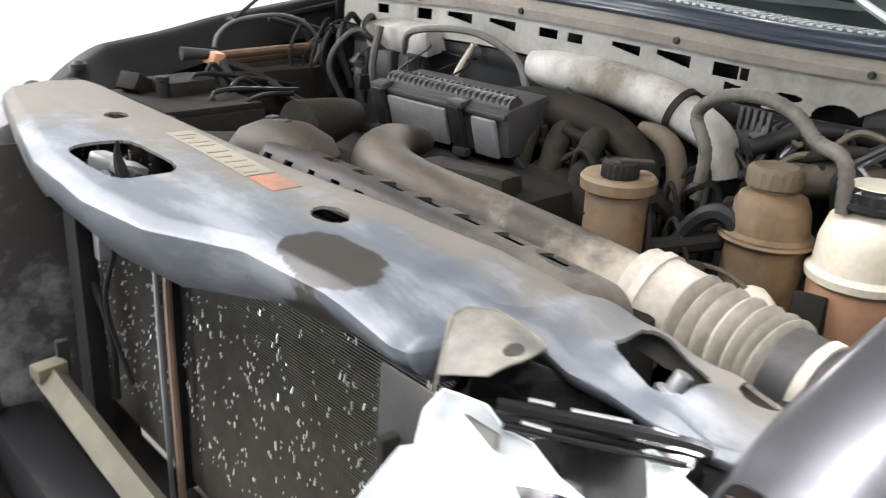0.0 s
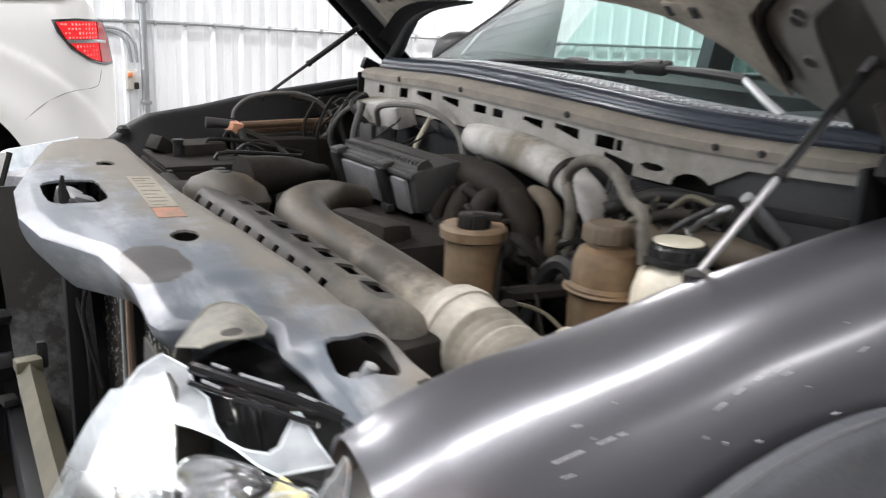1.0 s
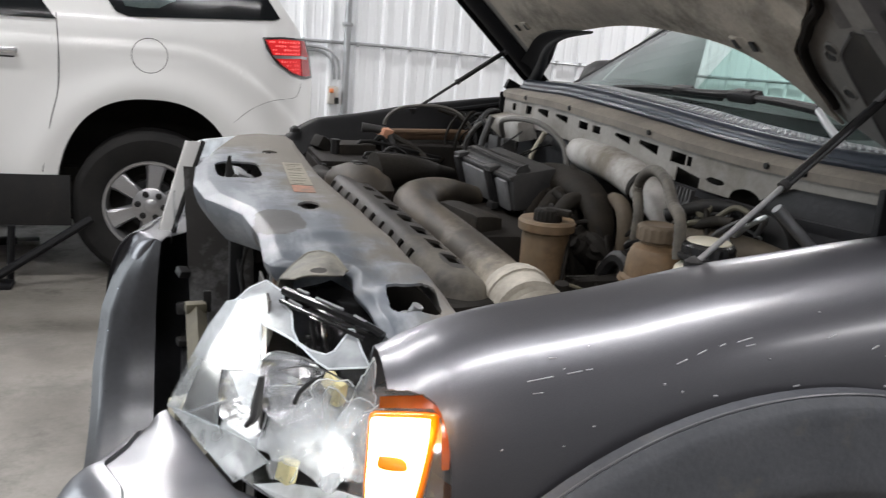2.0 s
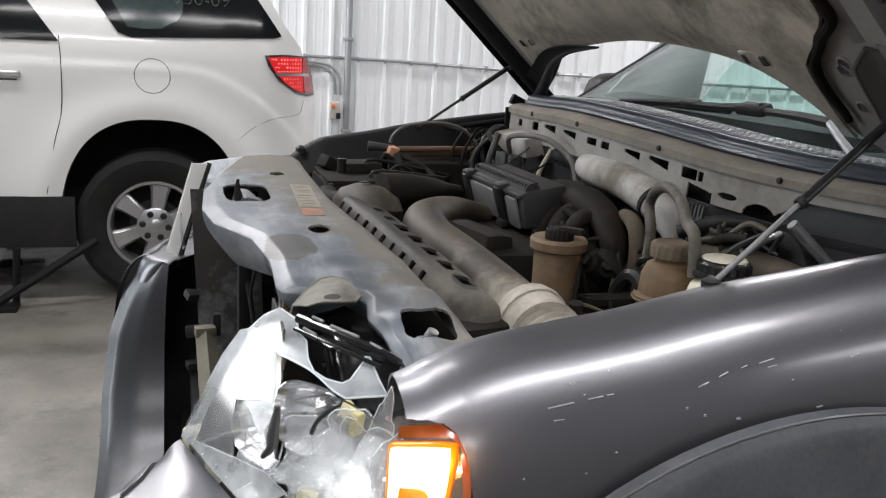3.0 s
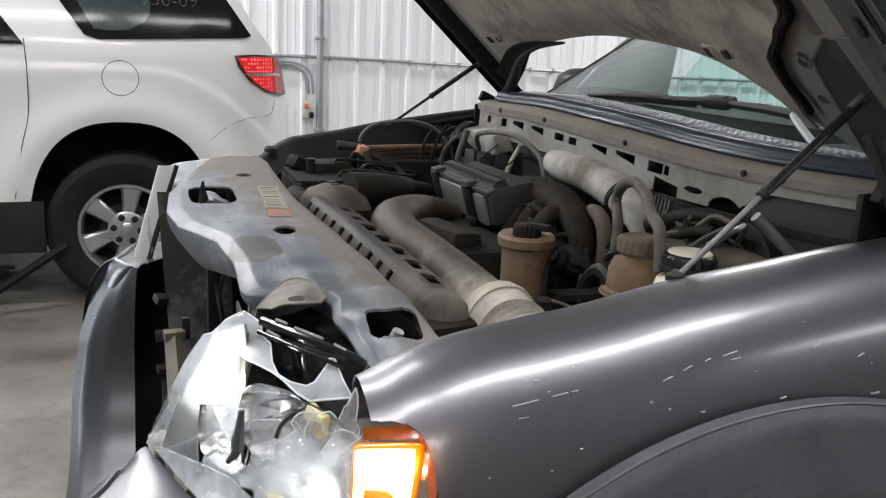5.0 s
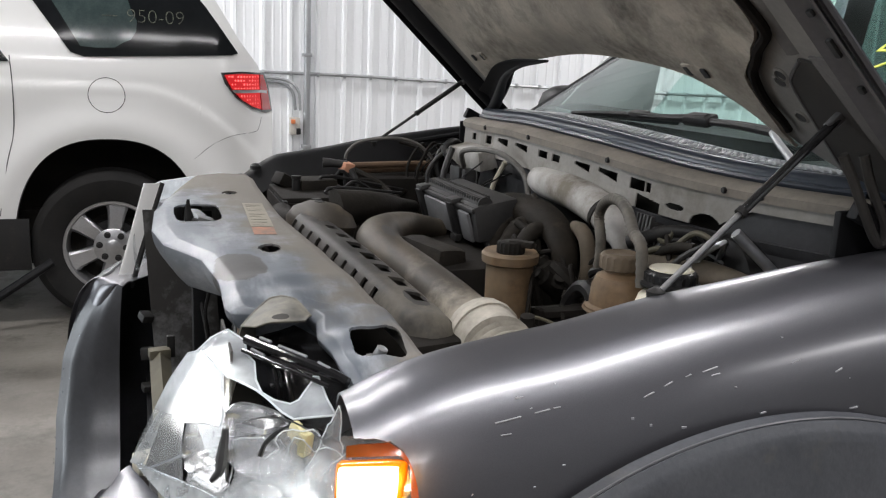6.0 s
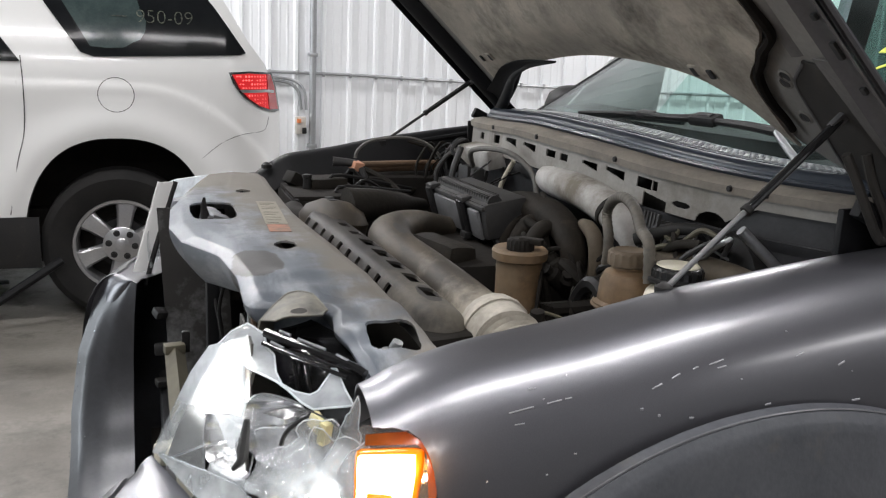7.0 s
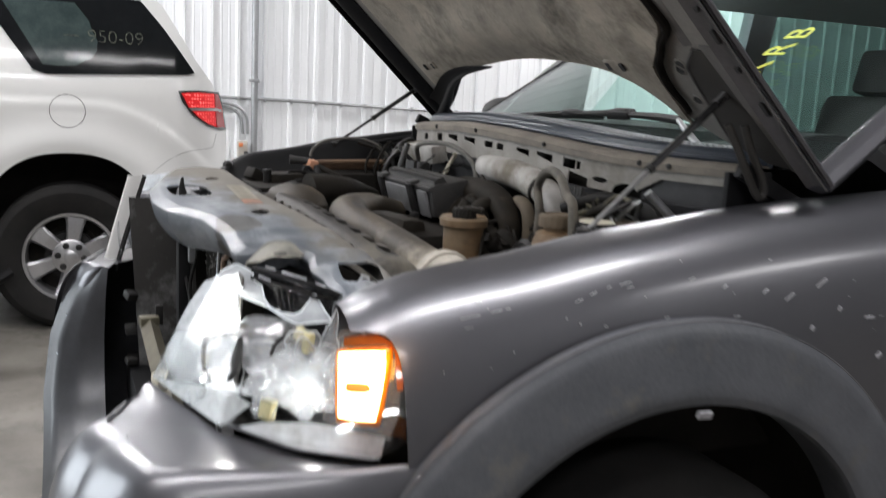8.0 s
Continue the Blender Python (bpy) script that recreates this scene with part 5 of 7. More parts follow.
def screen_pt(u, v):
    """The windscreen: u across from the driver's side, v from foot to top."""
    y = YC - 0.80 + 1.60 * u
    t = (y - YC) / 0.80
    return Vector((0.79 + 0.125 * t * t + 0.74 * v, YC + (y - YC) * (1 - 0.10 * v), 1.212 + 0.52 * v - 0.03 * v * t * t))


ws = part("windscreen", sheet(B(), screen_pt, 24, 12, 0.004), GLASS, car, "green-tinted windscreen with yellow marker writing")
ws.visible_shadow = False
for u, r in ((0.0, 0.03), (1.0, 0.013)):
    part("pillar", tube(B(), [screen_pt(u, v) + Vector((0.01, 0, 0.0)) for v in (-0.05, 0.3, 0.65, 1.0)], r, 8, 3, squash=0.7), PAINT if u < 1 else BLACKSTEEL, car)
# pale grey paints the windscreen's reflection over a dark sail panel
part("pillar_trim", slab(B(), [(1.02, 0.79, 1.20), (1.395, 0.79, 1.20), (1.40, 0.785, 1.42), (1.50, 0.74, 1.60), (1.42, 0.745, 1.575), (1.2, 0.77, 1.40)], (0, 0.012, 0)), mat("reflection_trim", (0.55, 0.56, 0.55), (0.34, 0.355, 0.35), 9, 0.6), car, "inner pillar trim, paled for the glass reflection")
part("screen_band", sheet(B(), lambda u, v: screen_pt(u, 0.11 * v) + Vector((0.012, 0, -0.006)), 24, 2, 0.002), GLOSSBLACK, car, "black printed band at the foot of the windscreen")
part("roof", sheet(B(), lambda u, v: Vector((1.48 + 2.7 * u, YC - 0.64 + 1.28 * v, 1.70 + 0.06 * math.sin(math.pi * v) + 0.02 * math.sin(math.pi * u))), 10, 10, 0.03), PAINT, car)
part("dashboard", sheet(B(), lambda u, v: Vector((0.86 + 0.55 * v, YC - 0.66 + 1.32 * u, 1.19 + 0.085 * math.sin(math.pi * min(1.0, 0.15 + 0.85 * v)) - 0.12 * v ** 4)), 16, 10, 0.03), mat("dash_plastic", (0.012, 0.012, 0.013), (0.02, 0.02, 0.021), 8, 0.6, bump=0.0004), car, "dark dashboard under the windscreen")
for sg in (-1, 1):
    y = YC + sg * 0.91
    part("door", box(B(), (1.70, y - sg * 0.03, 0.78), (0.86, 0.07, 0.84), bevel=0.03), PAINT, car, "front door")
    part("door", box(B(), (2.82, y - sg * 0.03, 0.78), (1.37, 0.07, 0.84), bevel=0.03), PAINT, car, "rear door")
    part("pillar", box(B(), (2.13, YC + sg * 0.80, 1.45), (0.12, 0.06, 0.62), rot=(sg * 12, 0, 0), bevel=0.01), PAINT, car)
    part("pillar", box(B(), (3.55, YC + sg * 0.80, 1.45), (0.14, 0.06, 0.62), rot=(sg * 12, 0, 0), bevel=0.01), PAINT, car)
    part("quarter_panel", box(B(), (3.95, y - sg * 0.03, 0.85), (0.85, 0.07, 0.70), bevel=0.03), PAINT, car)
    part("sill", box(B(), (2.3, y - sg * 0.05, 0.36), (2.4, 0.10, 0.12), bevel=0.02), BLACK, car)
    wheel(car, (3.45, YC + sg * 0.79, 0.36), 0.36, 0.22, 0.24, sg, "rear wheel")
    sw = part("side_window", slab(B(), [(1.40, YC + sg * 0.87, 1.19), (2.08, YC + sg * 0.87, 1.2), (2.08, YC + sg * 0.74, 1.68), (1.72, YC + sg * 0.74, 1.68)], (0, 0.004, 0)), GLASS, car)
    sw.visible_shadow = False
    part("side_window", slab(B(), [(2.18, YC + sg * 0.87, 1.2), (3.48, YC + sg * 0.87, 1.21), (3.48, YC + sg * 0.74, 1.67), (2.18, YC + sg * 0.74, 1.68)], (0, 0.004, 0)), TINT, car, "dark tinted rear side window")
part("headliner", sheet(B(), lambda u, v: Vector((1.52 + 2.6 * u, YC - 0.62 + 1.24 * v, 1.67 + 0.05 * math.sin(math.pi * v))), 6, 8, 0.01), BOXGREY, car)
part("rear_seat", box(B(), (3.15, YC, 0.98), (0.22, 1.3, 0.85), rot=(0, 12, 0), bevel=0.06), DARK, car, "dark rear bench seat")
part("rear_body", box(B(), (4.3, YC, 0.85), (0.12, 1.7, 0.8), bevel=0.03), PAINT, car)
part("cabin_floor", box(B(), (2.6, YC, 0.42), (3.2, 1.6, 0.06)), DARK, car)
for y in (-0.42, 0.36):
    s = part("seat", box(B(), (2.05, y, 0.72), (0.52, 0.50, 0.20), bevel=0.05), mat("seat_cloth", (0.05, 0.05, 0.052), (0.07, 0.07, 0.07), 12, 0.9), car, "dark front seat")
    part("backrest", box(B(), (2.36, y, 1.08), (0.14, 0.48, 0.62), rot=(0, 14, 0), bevel=0.05), BLACK, s)
    part("headrest", box(B(), (2.45, y, 1.47), (0.09, 0.27, 0.17), rot=(0, 14, 0), bevel=0.03), BLACK, s)
part("steering_wheel", tube(B(), [(1.55 + 0.06 * math.sin(a), -0.42 + 0.18 * math.cos(a), 1.10 + 0.17 * math.sin(a)) for a in np.linspace(0, 2 * math.pi, 17)], 0.016, 8, 3), BLACK, car)
# wipers
wp = part("wiper", tube(B(), [(0.90, -0.215, 1.292), (0.885, -0.09, 1.284), (0.88, 0.14, 1.276), (0.885, 0.35, 1.262)], [0.011, 0.008, 0.006, 0.005], 8, 5), BLACK, car, "black wiper arm at rest")
part("blade", tube(B(), [(0.892, -0.12, 1.276), (0.885, 0.14, 1.268), (0.892, 0.40, 1.252)], 0.0065, 6), RUBBER, wp)
part("pivot", box(B(), (0.90, -0.19, 1.288), (0.035, 0.075, 0.022), rot=(0, -20, 8), bevel=0.007), BLACK, wp)
part("joint", box(B(), (0.885, 0.02, 1.283), (0.022, 0.06, 0.016), rot=(0, -20, 3), bevel=0.005), BOXGREY, wp)
wp = part("wiper", tube(B(), [(0.905, -0.41, 1.283), (0.90, -0.33, 1.287), (0.90, -0.22, 1.287)], [0.010, 0.009, 0.007], 8, 5), BLACK, car, "black wiper arm at rest")
part("end_arm", tube(B(), [(0.905, -0.40, 1.287), (0.885, -0.46, 1.262), (0.862, -0.53, 1.236)], [0.006, 0.007, 0.008], 8), GALV, wp, "pale grey wiper arm end")
mi = part("door_mirror", lathe(B(), (1.16, 0.93, 1.20), [(0.0, 0.115), (0.035, 0.112), (0.068, 0.095), (0.088, 0.06), (0.094, 0.02), (0.09, -0.03), (0.06, -0.05), (0.0, -0.055)], 28, rot=(0, -12, 10), sx=0.8, sy=1.25), BLACK, car, "dusty dark far door mirror")
part("trim_strip", tube(B(), [(1.24, 0.86, 1.215), (1.225, 0.87, 1.30), (1.20, 0.89, 1.335)], 0.006, 6), GALV, mi)
part("door_mirror", box(B(), (1.32, -1.03, 1.25), (0.12, 0.20, 0.14), bevel=0.04), PAINT, car)

# marker writing on the windscreen
def writing(text, place, size, material, parent, name, normal_rot, thin=-0.012):
    cu = bpy.data.curves.new(name, "FONT")
    cu.body, cu.size, cu.extrude, cu.offset = text, size, 0.0008, thin * size
    tmp = bpy.data.objects.new(name, cu)
    me = bpy.data.meshes.new_from_object(tmp)
    bpy.data.objects.remove(tmp)
    me.transform(pose(*place, *normal_rot))
    bm = bmesh.new()
    bm.from_mesh(me)
    return part(name, bm, material, parent)


# ---------------------------------------------------------------- front end and engine bay
def shield_pt(u, v):
    """Plastic shield over the lock panel: u across from the driver's end to the far end, v from the rear edge over the top and down the front lip."""
    y = -0.80 + 1.50 * u
    rear = pick([(-0.80, 0.165), (-0.60, 0.140), (-0.35, 0.10), (0.0, 0.07), (0.35, 0.07), (0.5, 0.075), (0.70, 0.05)], y)
    front = pick([(-0.80, 0.075), (-0.74, 0.045), (-0.70, 0.034), (-0.66, 0.03), (-0.62, 0.018), (-0.58, 0.024), (-0.555, 0.012), (-0.545, -0.05), (-0.535, -0.088), (-0.52, -0.095), (-0.42, -0.095), (-0.31, -0.112), (-0.2, -0.168), (-0.08, -0.186), (0.1, -0.178), (0.3, -0.137), (0.45, -0.105), (0.70, -0.045)], y)
    top = pick([(-0.80, 0.985), (-0.70, 1.008), (-0.60, 1.03), (-0.45, 1.055), (-0.30, 1.066), (0.0, 1.072), (0.3, 1.074), (0.55, 1.072), (0.62, 1.055), (0.70, 1.03)], y)
    drop = pick([(-0.80, 0.03), (-0.60, 0.035), (-0.40, 0.06), (-0.2, 0.075), (0.1, 0.08), (0.25, 0.10), (0.45, 0.16), (0.70, 0.16)], y)
    k = [(0.0, -0.035), (0.03, -0.006), (0.10, 0.0), (0.5, 0.004), (0.86, -0.002), (0.95, -0.012)]
    if v < 0.8:
        t = v / 0.8
        x = rear + (front - rear) * t
        # a shallow trough along the middle, and dents towards the crushed end
        dent = 0.0035 * math.exp(-((t - 0.55) / 0.12) ** 2) * min(1.0, max(0.0, (0.45 - abs(y - 0.02)) / 0.1))
        crush = max(0.0, min(1.0, (-0.40 - y) / 0.25)) * min(1.0, t * 8, (1 - t) * 8)
        dent += crush * (0.006 * math.sin(38 * y + 22 * x) * math.sin(60 * x + 1) + 0.003 * math.sin(95 * y + 3))
        return Vector((x, y, top + pick(k, t * 0.95) - dent))
    t = (v - 0.8) / 0.2
    return Vector((front + 0.04 * t * t, y, top - 0.012 - drop * t))


# openings of the shield: (x, y, half-length, half-width, power)
SHIELD_HOLES = [(-0.098, 0.02, 0.044, 0.088, 4), (0.092, -0.665, 0.036, 0.038, 3), (0.138, -0.735, 0.013, 0.017, 2), (-0.015, 0.237, 0.016, 0.022, 2), (0.0, -0.295, 0.018, 0.025, 2)]


def shield_hole(p):
    for hx, hy, rx, ry, n in SHIELD_HOLES:
        k = (abs(p.x - hx) / rx) ** n + (abs(p.y - hy) / ry) ** n
        if k < 1:
            return hx, hy, max(k, 1e-4) ** (1 / n)
    return None


def shield_edge(u, v):
    p = shield_pt(u, v)
    h = shield_hole(p)
    if h and v < 0.95:
        p.x, p.y = h[0] + (p.x - h[0]) / h[2], h[1] + (p.y - h[1]) / h[2]
    return p


def shield_keep(u, v):
    p = shield_pt(u, v)
    return not (shield_hole(p) and v < 0.95)


shield = part("front_shield", sheet(B(), shield_edge, 260, 96, 0.004, shield_keep), SHIELD, car, "dusty grey plastic shield over the radiator", sharp=45)
def on_shield(x, y, lift=0.0006):
    """A place on the top of the shield."""
    u = (y + 0.80) / 1.50
    v = min((k / 400 for k in range(10, 320)), key=lambda q: abs(shield_pt(u, q).x - x))
    return Vector((x, y, shield_pt(u, v).z + lift))


def decal(x0, x1, y0, y1, lift, name, m, label="", slant=0.12):
    bm = B()
    return part(name, sheet(bm, lambda u, v: on_shield(x0 + (x1 - x0) * u - slant * ((y0 + (y1 - y0) * v) + 0.03), y0 + (y1 - y0) * v, lift), 6, 8, 0.0006), m, shield, label)


decal(-0.008, 0.034, 0.10, -0.135, 0.0010, "warning_label", PAPER, "faded paper warning label", -0.04)
decal(-0.007, 0.033, -0.14, -0.20, 0.0010, "label_band", ORANGE, "faded orange printed band", -0.04)
for y, w in ((0.08, 0.03), (0.06, 0.02), (0.035, 0.03), (0.015, 0.026), (-0.02, 0.03), (-0.045, 0.022), (-0.07, 0.03), (-0.095, 0.028), (-0.12, 0.02)):
    decal(-0.003, -0.003 + w, y, y - 0.005, 0.0018, "print_line", PRINT, "", -0.04)

# bonnet catch
ct = part("bonnet_catch", box(B(), (-0.10, 0.02, 1.015), (0.075, 0.15, 0.05), bevel=0.006), DARK, car, "greasy bonnet catch in its opening")
part("hook", tube(B(), [(-0.112, -0.03, 1.03), (-0.116, -0.022, 1.07), (-0.118, -0.02, 1.085), (-0.117, -0.021, 1.105)], [0.013, 0.010, 0.007, 0.003], 8, 3, squash=0.5), BLACK, ct, "upright black catch spike")
part("hook", box(B(), (-0.10, 0.065, 1.052), (0.03, 0.04, 0.03), rot=(10, 10, 25), bevel=0.006), GALV, ct)
part("hook", box(B(), (-0.108, -0.035, 1.052), (0.012, 0.03, 0.035), rot=(0, 10, 0), bevel=0.004), BLACK, ct)
part("lever", box(B(), (-0.085, 0.03, 1.052), (0.04, 0.028, 0.018), rot=(10, 20, 15), bevel=0.004), GALV, ct, "worn metal lever")
part("cable_end", tube(B(), [(-0.10, 0.0, 1.045), (-0.09, 0.05, 1.052), (-0.085, 0.08, 1.048)], 0.008, 8), CREAM, ct)
part("spring", tube(B(), [(-0.115, 0.01, 1.04), (-0.105, 0.06, 1.045)], 0.009, 8, 1, wave=None), BLACK, ct)

# radiator pack
rad = part("radiator", box(B(), (0.045, 0.03, 0.74), (0.04, 1.16, 0.56), bevel=0.004), FINS, car, "dark dusty radiator with painted fin glints")
part("side_tank", box(B(), (0.03, 0.16, 0.74), (0.05, 0.03, 0.58), bevel=0.006), BLACK, rad)
part("side_rail", tube(B(), [(-0.005, 0.125, 0.42), (-0.005, 0.125, 0.84), (0.0, 0.10, 0.90), (0.01, 0.04, 0.94)], 0.007, 8, 4), mat("copper_brown_pipe", (0.36, 0.25, 0.19), (0.28, 0.2, 0.15), 20, 0.5, 0.4), rad, "brownish coolant pipe")
part("side_rail", tube(B(), [(-0.012, 0.148, 0.42), (-0.012, 0.148, 0.86), (-0.005, 0.13, 0.92), (0.01, 0.09, 0.955)], 0.005, 8, 4), GALV, rad)
# near-white flecks scattered over the core paint the glints on its fins
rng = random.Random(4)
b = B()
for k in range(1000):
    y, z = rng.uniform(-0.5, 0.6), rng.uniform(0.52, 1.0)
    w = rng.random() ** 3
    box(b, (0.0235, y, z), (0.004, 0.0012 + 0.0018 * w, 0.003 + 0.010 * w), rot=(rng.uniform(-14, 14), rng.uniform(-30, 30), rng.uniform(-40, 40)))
tagged(part("bent_fin", b, GLINT, rad, "pale flecks painting the glints on the fins"), kind="stuff")
b = B()
for k in range(120):
    box(b, (0.0245, 0.03, 0.47 + k * 0.0045), (0.004, 1.14, 0.0016))
tagged(part("fin_bank", b, FINS, rad), kind="stuff")
part("wire_loom", tube(B(), [(-0.06, 0.22, 0.99), (-0.085, 0.235, 0.88), (-0.07, 0.20, 0.76), (-0.06, 0.22, 0.62)], 0.006, 8), BLACK, car)
part("wire_loom", tube(B(), [(-0.07, 0.19, 0.985), (-0.06, 0.175, 0.90), (-0.075, 0.19, 0.80), (-0.05, 0.18, 0.66)], 0.004, 6), BLACK, car)
part("plug", box(B(), (-0.068, 0.20, 0.90), (0.02, 0.022, 0.06), bevel=0.004), GALV, car)
part("support_column", box(B(), (-0.085, 0.24, 0.74), (0.03, 0.05, 0.5), bevel=0.006), BLACKSTEEL, car)
br = part("grille_bar", tube(B(), [(-0.174, 0.165, 0.722), (-0.172, -0.11, 0.694), (-0.168, -0.44, 0.67)], 0.022, 4), BRACE, car, "olive steel grille bar with a folded end", sharp=30)
part("bar_end", box(B(), (-0.175, 0.162, 0.735), (0.045, 0.03, 0.022), rot=(0, 0, 8), bevel=0.004), BRACE, br)
part("bar_tab", box(B(), (-0.150, 0.175, 0.745), (0.018, 0.014, 0.05), bevel=0.003), BLACK, br)
part("crash_beam", box(B(), (-0.16, YC, 0.47), (0.09, 1.25, 0.12), bevel=0.012), BLACKSTEEL, car)
part("lower_air_guide", box(B(), (-0.08, YC, 0.36), (0.3, 1.2, 0.02)), DARK, car)
part("side_guide", sheet(B(), lambda u, v: Vector((-0.20 + 0.16 * u + 0.03 * v, 0.46 - 0.03 * u, 1.0 - 0.60 * v)), 8, 12, 0.004), mat("dusted_guide", (0.02, 0.019, 0.018), (0.03, 0.028, 0.026), 6, 0.6, dust=(0.30, 0.305, 0.31), dust_amount=0.20, dust_scale=2.2), car, "black air guide with a grey bloom of dust")
part("side_guide", box(B(), (-0.05, -0.55, 0.70), (0.14, 0.012, 0.52), rot=(0, 0, -10), bevel=0.003), DARK, car)
for z, h, r in ((0.735, 0.02, 20), (0.64, 0.03, -12), (0.55, 0.018, 6)):
    part("bracket", box(B(), (-0.20, 0.44, z), (0.03, 0.03, h), rot=(r, 0.5 * r, 8 + r), bevel=0.004), BLACK, car)
part("bracket", box(B(), (-0.20, -0.52, 0.81), (0.05, 0.03, 0.03), rot=(0, 0, 20), bevel=0.008), CREAM, car)

# torn plastic flap and panels beside the near lamp
FLAP = [(-0.076, -0.564, 1.017), (-0.054, -0.543, 1.03), (-0.032, -0.528, 1.042), (-0.016, -0.527, 1.046), (0.003, -0.546, 1.042), (0.017, -0.58, 1.031), (0.004, -0.607, 1.036), (-0.030, -0.612, 1.034), (-0.060, -0.602, 1.026)]
bm, rim = torn(FLAP, (-0.2, -0.366, 0.909), lambda d, size: 0.012 * max(0.0, 1 - (d.length / size) ** 2) + 0.003 * math.sin(75 * d.x) * math.sin(60 * d.y + 1))
fp = part("torn_flap", bm, FLAPDUST, car, "torn dusty grey plastic flap")
part("curled_edge", tube(B(), rim + rim[:1], 0.0016, 6, 1), FLAPDUST, fp)
part("flap_stem", sheet(B(), lambda u, v: Vector((-0.076, -0.564, 1.017)).lerp(Vector((-0.032, -0.528, 1.042)), v) + Vector((-0.03, 0.01, -0.16)) * u + Vector((0, 0, 0.004)) * math.sin(9 * u + 3 * v), 12, 6, 0.003), FLAPDUST, fp, "dusty stem of the flap")
part("lamp_back_panel", sheet(B(), lambda u, v: Vector((-0.10 - 0.02 * u, -0.655 + 0.14 * v, 1.015 - 0.45 * u)), 8, 6, 0.003), BOXGREY, car)
part("under_flap", sheet(B(), lambda u, v: Vector((-0.05 + 0.13 * u, -0.66 + 0.10 * v, 0.965 + 0.012 * math.sin(5 * u))), 8, 5, 0.003), BLACK, car)
part("corner_bracket", sheet(B(), lambda u, v: Vector((0.035 + 0.10 * u + 0.03 * v, -0.69 - 0.085 * v + 0.012 * math.sin(9 * u), 0.985 - 0.035 * v + 0.008 * math.sin(11 * u + 4 * v))), 16, 10, 0.004, lambda u, v: (u - 0.35) ** 2 + (v - 0.5) ** 2 > 0.03 and not (v > 0.8 and 0.4 < u < 0.6)), SHIELD, car, "dusty bent corner bracket")
part("corner_bracket", box(B(), (0.085, -0.69, 0.972), (0.05, 0.03, 0.05), rot=(15, 0, 60), bevel=0.01), SHIELD, car)
part("corner_bolt", lathe(B(), (0.086, -0.684, 1.0), [(0.0, 0.02), (0.008, 0.018), (0.009, 0.0), (0.016, -0.002), (0.016, -0.01)], 10, rot=(15, 20, 0)), GALV, car)
rng = random.Random(5)
for k in range(7):
    c = Vector((rng.uniform(0.04, 0.13), rng.uniform(-0.78, -0.69), rng.uniform(0.955, 0.985)))
    ax, ay = Vector((rng.uniform(0.4, 1), rng.uniform(-1, 1), rng.uniform(-0.5, 0.5))).normalized(), Vector((rng.uniform(-0.6, 0.6), rng.uniform(0.3, 1), rng.uniform(-0.6, 0.6))).normalized()
    w, h, f0 = rng.uniform(0.02, 0.05), rng.uniform(0.02, 0.035), rng.uniform(0, 6)
    part("bent_scrap", sheet(B(), lambda u, v: c + ax * (u - 0.5) * w + ay * (v - 0.5) * h * (0.6 + 0.6 * u) + Vector((0, 0, 1)) * 0.012 * math.sin(5 * u + 4 * v + f0), 8, 8, 0.003), SHIELD, car, "crumpled grey bracket scrap")
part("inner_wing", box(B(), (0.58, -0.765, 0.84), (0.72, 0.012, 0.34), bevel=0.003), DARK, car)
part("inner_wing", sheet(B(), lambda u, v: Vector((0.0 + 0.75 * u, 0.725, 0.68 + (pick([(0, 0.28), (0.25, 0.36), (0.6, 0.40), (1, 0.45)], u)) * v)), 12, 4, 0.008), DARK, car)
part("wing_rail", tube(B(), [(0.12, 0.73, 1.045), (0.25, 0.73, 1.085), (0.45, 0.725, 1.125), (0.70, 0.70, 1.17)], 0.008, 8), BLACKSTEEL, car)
# dark floor added to close the view down through the bay
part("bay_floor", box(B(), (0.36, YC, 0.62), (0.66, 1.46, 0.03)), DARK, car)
for x, y, z, s in ((0.05, 0.60, 1.06, 0.02), (0.10, 0.70, 1.075, 0.015), (0.0, 0.66, 1.05, 0.018), (-0.03, 0.62, 1.045, 0.02)):
    part("rivet", lathe(B(), (x, y, z), [(0.0, 0.008), (s * 0.6, 0.006), (s, 0.0), (s, -0.01)], 10), BLACK, car)

# fan shroud bar with its row of square openings
def shroud_pt(u, v):
    y = 0.02 - 0.555 * u
    xr = 0.125 + 0.104 * u
    z = 1.066 - 0.070 * u ** 1.3
    w = 0.056 * (1 - max(0.0, (u - 0.86) / 0.14) ** 3 * 0.55) * (1 - max(0.0, (0.06 - u) / 0.06) ** 2 * 0.4)
    a = -1 + 2 * v
    return Vector((xr + w * a, y, z - 0.055 * abs(a) ** 4 - 0.010 * a - 0.03 * max(0.0, (u - 0.93) / 0.07) ** 2))


def shroud_keep(u, v):
    for k in range(8):
        uc = 0.09 + 0.098 * k + 0.004 * max(0, k - 2) ** 1.5
        hw = 0.021 if k < 3 else 0.034
        if abs(u - uc) < hw and 0.46 < v < (0.64 if k < 3 else 0.72):
            return False
    for k in range(10):
        if abs(u - 0.06 - 0.075 * k) < 0.013 and 0.075 < v < 0.15:
            return False
    return True


sh = part("fan_shroud", sheet(B(), shroud_pt, 150, 44, 0.005, shroud_keep), BAR, car, "dusty black fan shroud bar with square openings", sharp=45)
# near-black sheet that paints the shade inside the bar's openings
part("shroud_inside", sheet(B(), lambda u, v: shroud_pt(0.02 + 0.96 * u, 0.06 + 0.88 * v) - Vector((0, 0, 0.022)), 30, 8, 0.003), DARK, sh)
